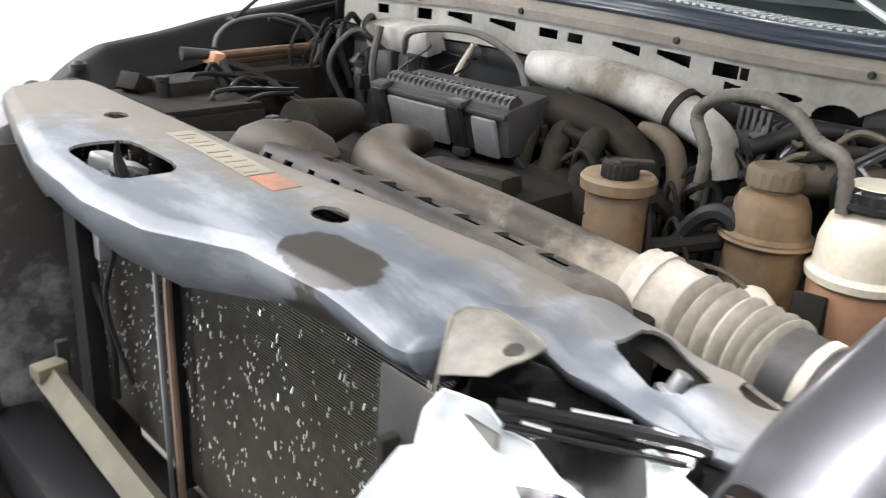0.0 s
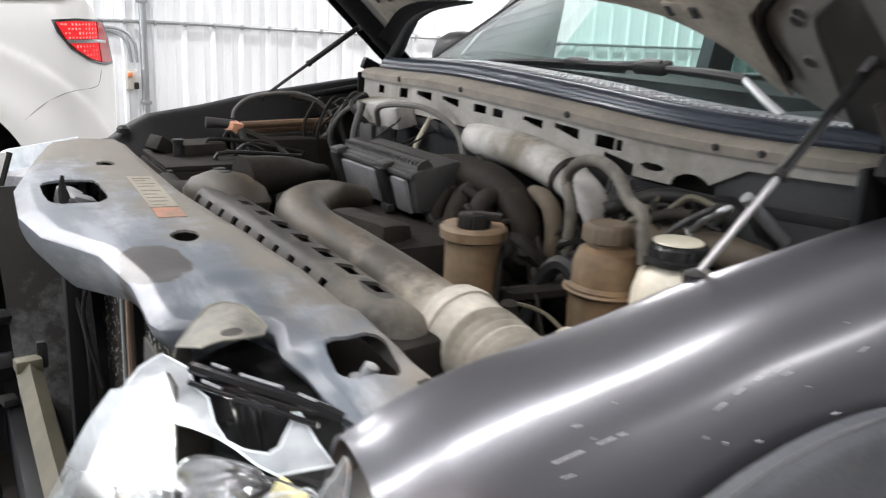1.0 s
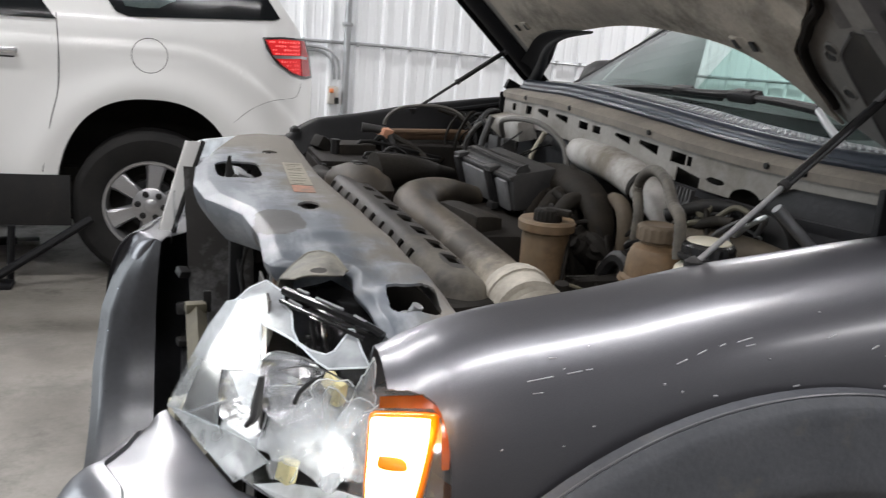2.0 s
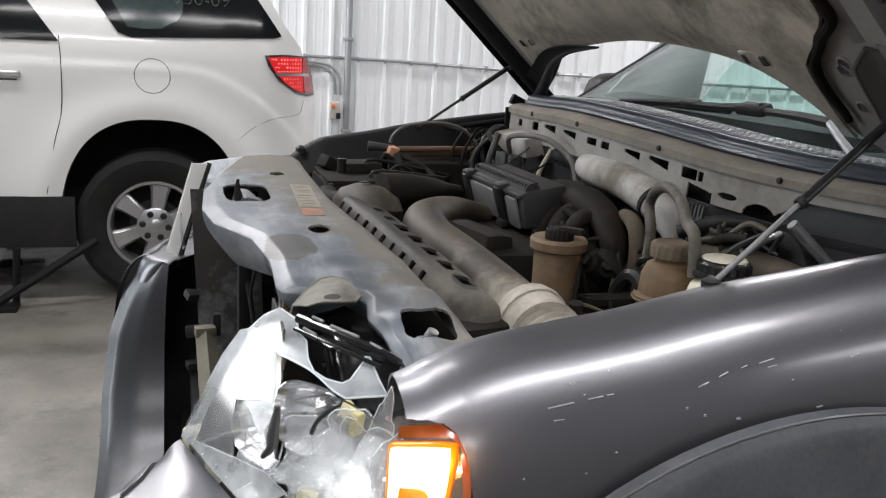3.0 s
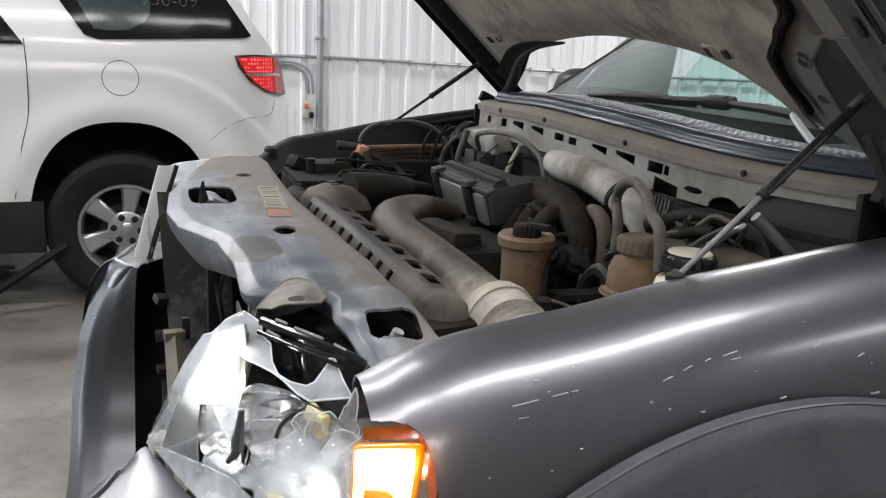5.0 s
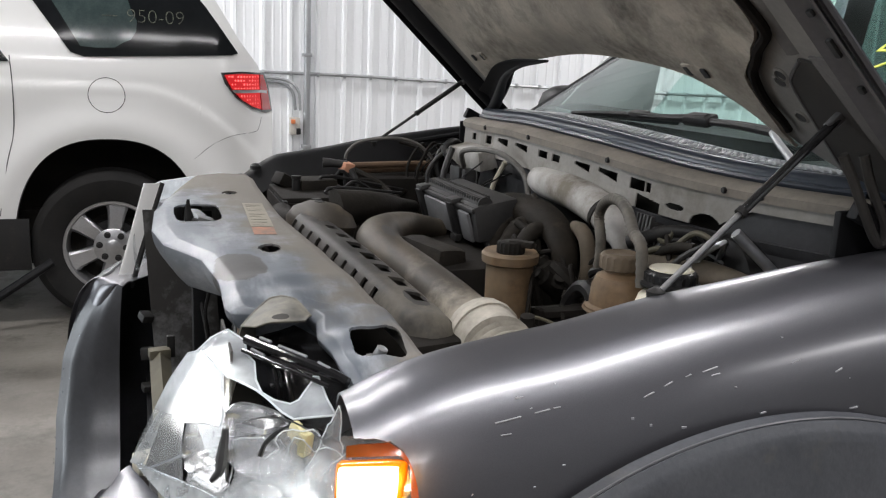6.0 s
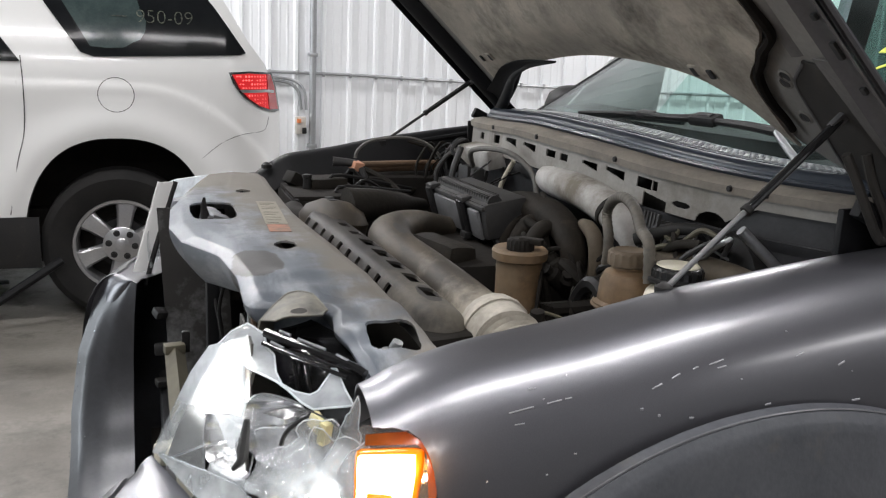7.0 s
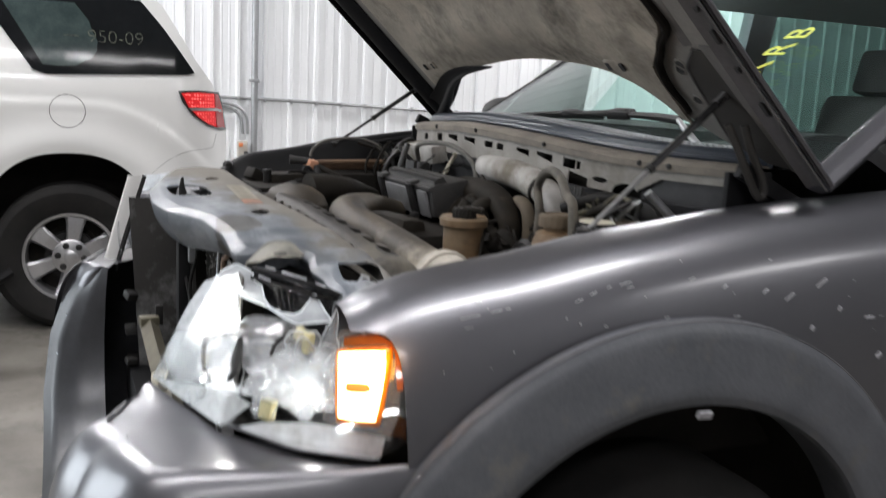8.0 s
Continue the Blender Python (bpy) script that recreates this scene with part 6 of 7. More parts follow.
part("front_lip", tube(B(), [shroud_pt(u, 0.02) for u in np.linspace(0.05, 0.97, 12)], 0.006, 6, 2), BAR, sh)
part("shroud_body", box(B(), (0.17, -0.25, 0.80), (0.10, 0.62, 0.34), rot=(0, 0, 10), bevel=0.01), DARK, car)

# hose neck and large intake tube
nk = part("hose_neck", lathe(B(), (0.155, 0.045, 1.045), [(0.0, 0.042), (0.03, 0.038), (0.058, 0.022), (0.07, 0.0), (0.066, -0.03), (0.05, -0.06)], 24, rot=(0, 8, 20), sx=1.0, sy=1.25), TUBE, car, "dusty plastic hose neck")
for dy in (-0.012, 0.02):
    part("window", box(B(), (0.15, 0.05 + dy, 1.086), (0.018, 0.014, 0.004), rot=(0, 0, 20), bevel=0.001), SEAM, nk)
part("hose", tube(B(), [(0.13, 0.10, 1.03), (0.10, 0.22, 1.012), (0.12, 0.36, 1.0)], 0.03, 14), DARK, car, "black coolant hose")
part("hose", tube(B(), [(0.19, 0.06, 1.065), (0.28, 0.08, 1.07), (0.36, 0.16, 1.05), (0.42, 0.26, 1.03)], [0.045, 0.03, 0.022, 0.02], 14), COVER, car, "ribbed neck hose")
tb = part("intake_tube", tube(B(), [(0.42, 0.05, 1.02), (0.33, 0.01, 1.035), (0.26, -0.05, 1.033), (0.24, -0.14, 1.022), (0.275, -0.28, 1.0), (0.305, -0.42, 0.975), (0.31, -0.50, 0.96)], [0.026, 0.038, 0.045, 0.045, 0.043, 0.044, 0.048], 20, 7, squash=0.85), TUBE, car, "big dusty intake tube")
part("collar", tube(B(), [(0.311, -0.485, 0.963), (0.312, -0.56, 0.953)], [0.058, 0.057], 20), BELLOWS, tb, "pale dusty rubber collar")
part("clamp", tube(B(), [(0.311, -0.50, 0.962), (0.3115, -0.512, 0.96)], 0.0605, 20), BELLOWS, tb)
part("bellows", tube(B(), [(0.312, -0.555, 0.953), (0.31, -0.60, 0.948), (0.306, -0.65, 0.945), (0.30, -0.685, 0.943)], 0.050, 24, 24, wave=(7, 0.0105)), BELLOWS, tb, "pale ribbed rubber bellows")
part("end_pipe", tube(B(), [(0.30, -0.68, 0.943), (0.29, -0.80, 0.935)], [0.054, 0.052], 20), BOXGREY, tb, "grey pipe into the air filter")
part("clamp", tube(B(), [(0.297, -0.715, 0.941), (0.296, -0.727, 0.94)], 0.0565, 20), BELLOWS, tb)
part("side_chamber", box(B(), (0.335, -0.155, 1.01), (0.07, 0.16, 0.06), rot=(0, 5, 14), bevel=0.022), COVER, tb, "small resonator box")
part("air_filter_box", box(B(), (0.20, -0.735, 0.86), (0.24, 0.06, 0.18), bevel=0.015), BLACK, car)

# ribbed box with clips on top of the engine
HOUSING = pose(0.475, 0.012, 1.072, 0, -10, 3)


def on_housing(name, at, size, material, label="", bevel=0.004, tilt=0):
    part(name, box(B(), HOUSING @ Vector(at), size, rot=(0, -10 + tilt, 3), bevel=bevel), material, eb, label)


eb = part("filter_housing", box(B(), (0.475, 0.012, 1.072), (0.10, 0.296, 0.078), rot=(0, -10, 3), bevel=0.010), BOXGREY, car, "grey ribbed plastic housing with two clips")
PLATE = mat("clip_plate", (0.20, 0.205, 0.215), (0.13, 0.13, 0.13), 18, 0.45)
part("roll", tube(B(), [HOUSING @ Vector((-0.022, -0.14, 0.036)), HOUSING @ Vector((-0.022, 0.14, 0.036))], 0.017, 12), BOXGREY, eb, "rolled ribbed edge")
for k in range(22):
    on_housing("rib", (-0.022, -0.132 + k * 0.0126, 0.047), (0.030, 0.0055, 0.012), BOXGREY, "", 0.002)
on_housing("front_lip", (-0.050, 0.0, 0.030), (0.012, 0.292, 0.010), BOXGREY)
for y0, y1 in ((0.118, -0.020), (-0.078, -0.128)):
    on_housing("pale_plate", (-0.0535, (y0 + y1) / 2, -0.008), (0.008, y0 - y1, 0.064), PLATE, "paler grey clip plate", 0.004, -6)
for y in (0.135, -0.048):
    on_housing("clip", (-0.058, y, -0.004), (0.012, 0.026, 0.082), BLACK, "", 0.004, -8)
    on_housing("clip_head", (-0.052, y, 0.038), (0.026, 0.034, 0.012), BOXGREY, "", 0.004)
    on_housing("clip_foot", (-0.060, y - 0.006, -0.040), (0.016, 0.030, 0.014), BLACK, "", 0.004, 12)
# rounded intake plenum behind the housing, with its runners
pl = part("engine_cover", tube(B(), [(0.525, 0.06, 1.05), (0.54, 0.0, 1.072), (0.55, -0.074, 1.085), (0.555, -0.17, 1.088), (0.555, -0.245, 1.076), (0.55, -0.30, 1.045), (0.55, -0.315, 1.0)], [0.03, 0.040, 0.043, 0.040, 0.033, 0.027, 0.022], 20, 8, squash=0.8), PLENUM, car, "dark grimy rounded intake plenum")
for k in range(5):
    y = 0.01 - 0.062 * k
    part("runner", tube(B(), [(0.54, y, 1.075), (0.508, y - 0.004, 1.07), (0.482, y - 0.01, 1.035), (0.47, y - 0.012, 0.97)], [0.02, 0.0195, 0.019, 0.019], 12, 5, squash=0.8), PLENUM, pl)
for k in range(4):
    y = -0.02 - 0.062 * k
    part("stud", lathe(B(), (0.512, y, 1.055), [(0.0, 0.022), (0.006, 0.02), (0.007, 0.0), (0.012, -0.002), (0.012, -0.02)], 8, rot=(0, -20, 0)), COVER, pl)
part("engine_block", box(B(), (0.46, 0.0, 0.84), (0.30, 0.52, 0.34), bevel=0.03), DARK, car, "grimy engine block")
part("engine_head", box(B(), (0.52, -0.22, 0.96), (0.14, 0.16, 0.12), rot=(10, 0, 0), bevel=0.03), DARK, car)
rng = random.Random(9)
for k in range(46):
    x, y, z = rng.uniform(0.34, 0.62), rng.uniform(-0.62, 0.55), rng.uniform(0.80, 0.99)
    kind = rng.choice(("box", "cyl", "hose"))
    if kind == "box":
        part("engine_fitting", box(B(), (x, y, z), (rng.uniform(0.02, 0.06), rng.uniform(0.02, 0.06), rng.uniform(0.02, 0.06)), rot=(rng.uniform(-20, 20), rng.uniform(-20, 20), rng.uniform(0, 90)), bevel=0.004), DARK, car)
    elif kind == "cyl":
        part("engine_fitting", lathe(B(), (x, y, z), [(0.0, -0.03), (0.02, -0.03), (0.02, 0.01), (0.012, 0.02), (0.012, 0.035), (0.0, 0.035)], 12, rot=(rng.uniform(-30, 30), rng.uniform(-30, 30), 0)), DARK, car)
    else:
        part("engine_hose", tube(B(), [(x, y, z), (x + rng.uniform(-0.08, 0.08), y + rng.uniform(-0.08, 0.08), z + rng.uniform(0.0, 0.06)), (x + rng.uniform(-0.14, 0.14), y + rng.uniform(-0.14, 0.14), z - 0.05)], rng.uniform(0.006, 0.014), 8, 5), rng.choice((DARK, COVER, BLACK)), car)

# loose hoses, wires and stays over the engine
rng = random.Random(31)
for k in range(34):
    x, y = rng.uniform(0.46, 0.63), rng.uniform(-0.42, 0.12)
    z = rng.uniform(0.98, 1.04)
    d = rng.choice((-1, 1)) * rng.uniform(0.05, 0.14)
    part("engine_hose", tube(B(), [(x, y, z - 0.10), (x + rng.uniform(-0.02, 0.02), y + d * 0.2, z), (x + rng.uniform(-0.04, 0.04), y + d * 0.6, z + rng.uniform(-0.02, 0.03)), (x + rng.uniform(-0.06, 0.06), y + d, z - rng.uniform(0.03, 0.10))],
                             rng.choice((0.004, 0.005, 0.008, 0.011, 0.014)), 8, 5), rng.choice((DARK, DARK, COVER, BLACK)), car)
for k in range(16):
    x, y, z = rng.uniform(0.46, 0.62), rng.uniform(-0.36, 0.05), rng.uniform(0.99, 1.045)
    part("engine_fitting", lathe(B(), (x, y, z), [(0.0, -0.05), (0.018, -0.05), (0.018, 0.0), (0.012, 0.006), (0.012, 0.018), (0.0, 0.02)], 10, rot=(rng.uniform(-60, 60), rng.uniform(-60, 60), 0)), rng.choice((DARK, DARK, COVER)), car)
for k in range(14):
    y = rng.uniform(0.15, 0.62)
    x = rng.uniform(0.50, 0.62)
    part("loom", tube(B(), [(x, y, 1.0), (x - 0.02, y + rng.uniform(-0.05, 0.05), 1.08), (x + 0.02, y + rng.uniform(-0.08, 0.08), rng.uniform(1.12, 1.17)), (x + 0.06, y + rng.uniform(-0.12, 0.12), 1.13)], rng.choice((0.002, 0.003, 0.004, 0.006)), 7, 5), rng.choice((BLACK, COVER, BOXGREY, DARK)), car)
for k in range(10):
    y = -0.40 - 0.022 * k
    part("loom", tube(B(), [(0.64, y, 1.02), (0.635 + rng.uniform(-0.02, 0.02), y + rng.uniform(-0.03, 0.03), 1.08), (0.66, y + rng.uniform(-0.06, 0.06), rng.uniform(1.10, 1.13)), (0.70, y + rng.uniform(-0.05, 0.05), 1.08)], rng.choice((0.003, 0.005, 0.007)), 7, 5), rng.choice((BLACK, COVER, GALV, BOXGREY)), car)
for k in range(5):
    part("loom", tube(B(), [(rng.uniform(0.16, 0.3), 0.38 + 0.05 * k, 0.98), (rng.uniform(0.2, 0.4), 0.40 + 0.04 * k, 1.04 + 0.01 * k), (rng.uniform(0.35, 0.5), 0.45 + 0.03 * k, 1.03)], 0.005, 7, 5), BLACK, car)

# reservoirs
def cap(parent, c, r, h, material, label=""):
    """A screw cap with a scalloped grip."""
    bm = B()
    rings = []
    for k, z, wave in ((0.9, -0.002, 0), (1.0, 0.0, 0), (1.0, h * 0.08, 1), (1.0, h * 0.78, 1), (0.93, h * 0.92, 0), (0.78, h, 0), (0.70, h * 0.94, 0), (0.0, h * 0.94, 0)):
        rings.append([bm.verts.new((c[0] + (r * k + wave * 0.0012 * math.cos(18 * a)) * math.cos(a), c[1] + (r * k + wave * 0.0012 * math.cos(18 * a)) * math.sin(a), c[2] + z)) for a in (2 * math.pi * i / 72 for i in range(72))] if k else [bm.verts.new((c[0], c[1], c[2] + z))])
    for a, b in zip(rings, rings[1:]):
        for i in range(72):
            bm.faces.new([a[i], a[(i + 1) % 72], b[(i + 1) % 72], b[i]] if len(b) > 1 else [a[i], a[(i + 1) % 72], b[0]])
    bm.faces.new(rings[0][::-1])
    return part("cap", bm, material, parent, label, sharp=30)


ps = part("steering_reservoir", lathe(B(), (0.411, -0.365, 0.90), [(0.034, -0.04), (0.040, -0.03), (0.0415, 0.05), (0.042, 0.142), (0.050, 0.146), (0.051, 0.160), (0.047, 0.165), (0.03, 0.163), (0.02, 0.160)], 32), TAN, car, "dusty tan fluid reservoir with a dark cap")
cap(ps, (0.411, -0.366, 1.058), 0.024, 0.026, COVER, "dark dusty cap")
part("cap_tab", box(B(), (0.424, -0.382, 1.080), (0.045, 0.018, 0.012), rot=(0, 0, -45), bevel=0.004), COVER, ps)
part("drip_ring", lathe(B(), (0.411, -0.365, 0.90), [(0.0425, 0.02), (0.044, 0.023), (0.0425, 0.026)], 28), TAN, ps)
part("bracket", box(B(), (0.464, -0.388, 0.90), (0.03, 0.02, 0.12), rot=(0, 8, 20), bevel=0.004), COVER, ps)
ex = part("expansion_bottle", lathe(B(), (0.550, -0.512, 0.915), [(0.03, -0.05), (0.046, -0.04), (0.050, 0.0), (0.052, 0.07), (0.058, 0.075), (0.058, 0.083), (0.051, 0.088), (0.048, 0.118), (0.041, 0.135), (0.028, 0.142), (0.027, 0.155)], 32, sy=1.06), TAN, car, "dusty tan expansion bottle with a brown cap")
cap(ex, (0.548, -0.510, 1.064), 0.035, 0.026, mat("brown_cap_plastic", (0.10, 0.075, 0.05), (0.16, 0.12, 0.08), 16, 0.7), "brown cap")
part("seam_lip", lathe(B(), (0.550, -0.512, 0.992), [(0.058, -0.003), (0.061, 0.0), (0.058, 0.003)], 32, sy=1.06), TAN, ex)
wb = part("brake_fluid_bottle", lathe(B(), (0.565, -0.635, 0.88), [(0.045, -0.02), (0.056, 0.0), (0.06, 0.06), (0.061, 0.09)], 28), PINK, car, "stained fluid bottle with a black and cream cap")
part("upper_shell", lathe(B(), (0.565, -0.635, 0.88), [(0.066, 0.09), (0.067, 0.10), (0.06, 0.106), (0.058, 0.14), (0.05, 0.168), (0.037, 0.18)], 28), MILK, wb, "milky white upper half")
cp = cap(wb, (0.560, -0.636, 1.066), 0.040, 0.026, mat("gloss_black_cap", (0.012, 0.012, 0.013), (0.02, 0.02, 0.02), 20, 0.25), "black cap")
part("cap_ring", lathe(B(), (0.560, -0.636, 1.066), [(0.040, 0.0), (0.046, 0.001), (0.046, 0.006), (0.040, 0.008)], 28), BLACK, wb)
part("cap_disc", lathe(B(), (0.560, -0.636, 1.092), [(0.0, 0.003), (0.032, 0.002), (0.034, 0.0)], 24), CREAM, wb, "cream disc on the cap")
b = tube(B(), [(0.42, -0.60, 0.93), (0.45, -0.56, 0.94), (0.47, -0.53, 0.93)], [0.02, 0.022, 0.012], 12)
part("valve", b, CREAM, car, "dirty cream plastic valve")
part("wire", tube(B(), [(0.36, -0.53, 0.95), (0.38, -0.50, 0.985), (0.43, -0.52, 0.975), (0.45, -0.56, 0.95)], 0.003, 6), BRACE, car)

# pipes and hoses along the scuttle
part("white_pipe", tube(B(), [(0.63, -0.005, 1.139), (0.63, -0.05, 1.138), (0.63, -0.174, 1.134), (0.63, -0.273, 1.121), (0.632, -0.336, 1.100), (0.637, -0.375, 1.075), (0.64, -0.39, 1.03)], [0.030, 0.036, 0.037, 0.036, 0.032, 0.028, 0.024], 20, squash=0.95), FOIL, car, "wide white insulated pipe, stained and worn")
part("pipe_band", tube(B(), [(0.631, -0.300, 1.115), (0.631, -0.310, 1.111)], 0.0375, 18), COVER, car)
part("grey_hose", tube(B(), [(0.578, -0.382, 1.006), (0.578, -0.386, 1.076), (0.585, -0.36, 1.122), (0.577, -0.393, 1.154), (0.56, -0.459, 1.17), (0.545, -0.52, 1.161), (0.535, -0.561, 1.134), (0.524, -0.604, 1.119), (0.524, -0.614, 1.059)], 0.0095, 12, 14, wave=(40, 0.0007)), mat("grey_rubber", (0.15, 0.135, 0.112), (0.055, 0.05, 0.043), 26, 0.65, dust=(0.22, 0.19, 0.15), dust_amount=0.2), car, "grey corrugated hose arch")
part("dark_hose", tube(B(), [(0.50, -0.19, 1.08), (0.52, -0.24, 1.05), (0.515, -0.26, 0.95)], 0.009, 10), COVER, car)
part("brown_hose", tube(B(), [(0.585, -0.27, 1.085), (0.582, -0.305, 1.083), (0.58, -0.335, 1.063), (0.58, -0.344, 1.015), (0.578, -0.328, 0.965), (0.57, -0.28, 0.93)], [0.012, 0.015, 0.0155, 0.0155, 0.015, 0.014], 12), mat("brown_hose", (0.12, 0.092, 0.06), (0.06, 0.047, 0.034), 12, 0.75), car, "dusty brown heater hose")
part("vacuum_pipe", tube(B(), [(0.555, -0.14, 1.125), (0.555, -0.16, 1.112), (0.555, -0.189, 1.071), (0.555, -0.217, 0.996)], 0.006, 10), COVER, car)
# ribbed plug block and leads behind the bottles
pb = part("plug_block", box(B(), (0.672, -0.435, 1.092), (0.03, 0.085, 0.034), rot=(0, -8, 0), bevel=0.004), BOXGREY, car, "ribbed plug block with leads")
for k in range(7):
    part("rib", box(B(), (0.660, -0.397 - 0.0125 * k, 1.100), (0.026, 0.007, 0.040), rot=(0, -8, 4 * (k % 3) - 4), bevel=0.002), BOXGREY, pb)
for k in range(6):
    y = -0.40 - 0.014 * k
    part("lead", tube(B(), [(0.655, y, 1.085), (0.635, y - 0.008 * (k % 3), 1.075), (0.622, y - 0.03 + 0.012 * k, 1.05), (0.62, y - 0.02, 1.0)], 0.0035 + 0.001 * (k % 2), 7, 5), (BLACK, COVER, BRACE)[k % 3], pb)
part("grimy_pipe", tube(B(), [(0.62, -0.423, 1.043), (0.62, -0.456, 1.061), (0.62, -0.489, 1.079), (0.624, -0.549, 1.105), (0.635, -0.585, 1.11)], 0.0085, 10), COVER, car, "dusty angled pipe")
part("thick_hose", tube(B(), [(0.60, -0.48, 1.055), (0.645, -0.545, 1.062), (0.675, -0.62, 1.06), (0.70, -0.70, 1.045)], 0.026, 14), mat("brown_rubber", (0.12, 0.095, 0.065), (0.05, 0.042, 0.032), 14, 0.7), car, "thick dusty brown hose")
part("brake_servo", lathe(B(), (0.71, -0.57, 1.03), [(0.0, -0.05), (0.06, -0.045), (0.095, -0.02), (0.10, 0.0), (0.09, 0.02), (0.0, 0.03)], 24, rot=(0, -80, 0)), BLACK, car, "black brake servo")
part("servo_pipe", tube(B(), [(0.60, -0.44, 1.09), (0.66, -0.50, 1.12), (0.72, -0.58, 1.11)], 0.012, 10), BLACK, car)
part("silver_bar", tube(B(), [(0.655, -0.655, 1.150), (0.725, -0.672, 1.085)], 0.009, 10), GALV, car, "silver steel bar")
part("connector", box(B(), (0.655, -0.415, 1.09), (0.03, 0.055, 0.05), rot=(0, 10, -10), bevel=0.006), BOXGREY, car)
for k in range(5):
    part("terminal", box(B(), (0.645, -0.395 - 0.011 * k, 1.12), (0.008, 0.006, 0.03), rot=(0, 8, 0), bevel=0.001), BOXGREY, car)
part("ivory_clip", tube(B(), [(0.635, -0.45, 1.10), (0.63, -0.47, 1.115), (0.64, -0.49, 1.10), (0.65, -0.50, 1.12)], 0.005, 8), BRACE, car, "faded plastic clip")
part("wire", tube(B(), [(0.60, -0.47, 1.06), (0.61, -0.50, 1.09), (0.63, -0.53, 1.10), (0.65, -0.56, 1.13), (0.66, -0.60, 1.125)], 0.005, 8), BRACE, car)

# control unit, fuse box and battery on the far side
cu = part("control_unit", box(B(), (0.595, 0.31, 1.150), (0.06, 0.17, 0.05), rot=(0, -10, 6), bevel=0.008), FOIL, car, "pale control unit with a wire loom")
part("plug", box(B(), (0.565, 0.33, 1.10), (0.03, 0.05, 0.05), rot=(0, 0, 10), bevel=0.006), BOXGREY, cu)
part("plug", box(B(), (0.565, 0.26, 1.105), (0.03, 0.04, 0.04), rot=(0, 0, -10), bevel=0.006), BOXGREY, cu)
for pts, r, m in (([(0.56, 0.33, 1.12), (0.53, 0.36, 1.16), (0.58, 0.40, 1.18), (0.62, 0.44, 1.14)], 0.006, BLACK),
                  ([(0.55, 0.26, 1.13), (0.53, 0.21, 1.175), (0.57, 0.10, 1.185), (0.60, 0.02, 1.15), (0.605, -0.01, 1.10)], 0.0065, LOOP),
                  ([(0.57, 0.45, 1.03), (0.55, 0.47, 1.12), (0.60, 0.50, 1.17), (0.64, 0.52, 1.15)], 0.007, BLACK),
                  ([(0.52, 0.30, 1.03), (0.515, 0.31, 1.10), (0.54, 0.32, 1.17)], 0.008, BOXGREY),
                  ([(0.60, 0.12, 1.16), (0.585, 0.15, 1.10), (0.58, 0.16, 1.04)], 0.006, CREAM)):
    part("loom", tube(B(), pts, r, 8), m, cu)
for k in range(6):
    part("fitting", box(B(), (0.56 + 0.012 * k, 0.40 + 0.02 * k, 1.05 + 0.012 * (k % 3)), (0.03, 0.02, 0.03), rot=(10 * k, 0, 15 * k), bevel=0.004), BOXGREY if k % 2 else BLACK, cu)
bt = part("battery", box(B(), (0.22, 0.50, 0.945), (0.20, 0.25, 0.16), bevel=0.008), DARK, car, "dusty black battery in its tray")
part("lid", box(B(), (0.22, 0.50, 1.03), (0.19, 0.24, 0.014), bevel=0.004), DARK, bt)
part("top_block", box(B(), (0.235, 0.545, 1.048), (0.10, 0.09, 0.03), rot=(0, 0, 8), bevel=0.006), COVER, bt)
part("post", lathe(B(), (0.18, 0.505, 1.03), [(0.012, 0.0), (0.011, 0.035), (0.013, 0.037), (0.013, 0.045), (0.0, 0.046)], 10), BLACK, bt)
part("tray_edge", box(B(), (0.13, 0.44, 1.022), (0.012, 0.16, 0.02), bevel=0.003), BLACK, bt)
part("wedge", box(B(), (0.16, 0.575, 1.05), (0.05, 0.05, 0.035), rot=(0, 30, 20), bevel=0.006), DARK, bt)
tm = part("positive_terminal", box(B(), (0.335, 0.60, 1.085), (0.035, 0.035, 0.028), rot=(10, 10, 20), bevel=0.008), COPPER, car, "orange-red battery terminal")
part("clamp_arm", tube(B(), [(0.27, 0.61, 1.096), (0.30, 0.605, 1.095), (0.335, 0.60, 1.09)], [0.014, 0.011, 0.012], 10), BOXGREY, tm)
part("hold_down_rod", tube(B(), [(0.35, 0.60, 1.09), (0.45, 0.605, 1.092), (0.58, 0.61, 1.094)], 0.008, 8), RUST, car, "rusty hold-down rod")
part("hold_down_rod", tube(B(), [(0.36, 0.62, 1.075), (0.58, 0.63, 1.08)], 0.011, 8), RUST, car, "rusty hold-down rod")
part("fuse_box", box(B(), (0.47, 0.62, 0.98), (0.22, 0.14, 0.16), bevel=0.01), DARK, car)
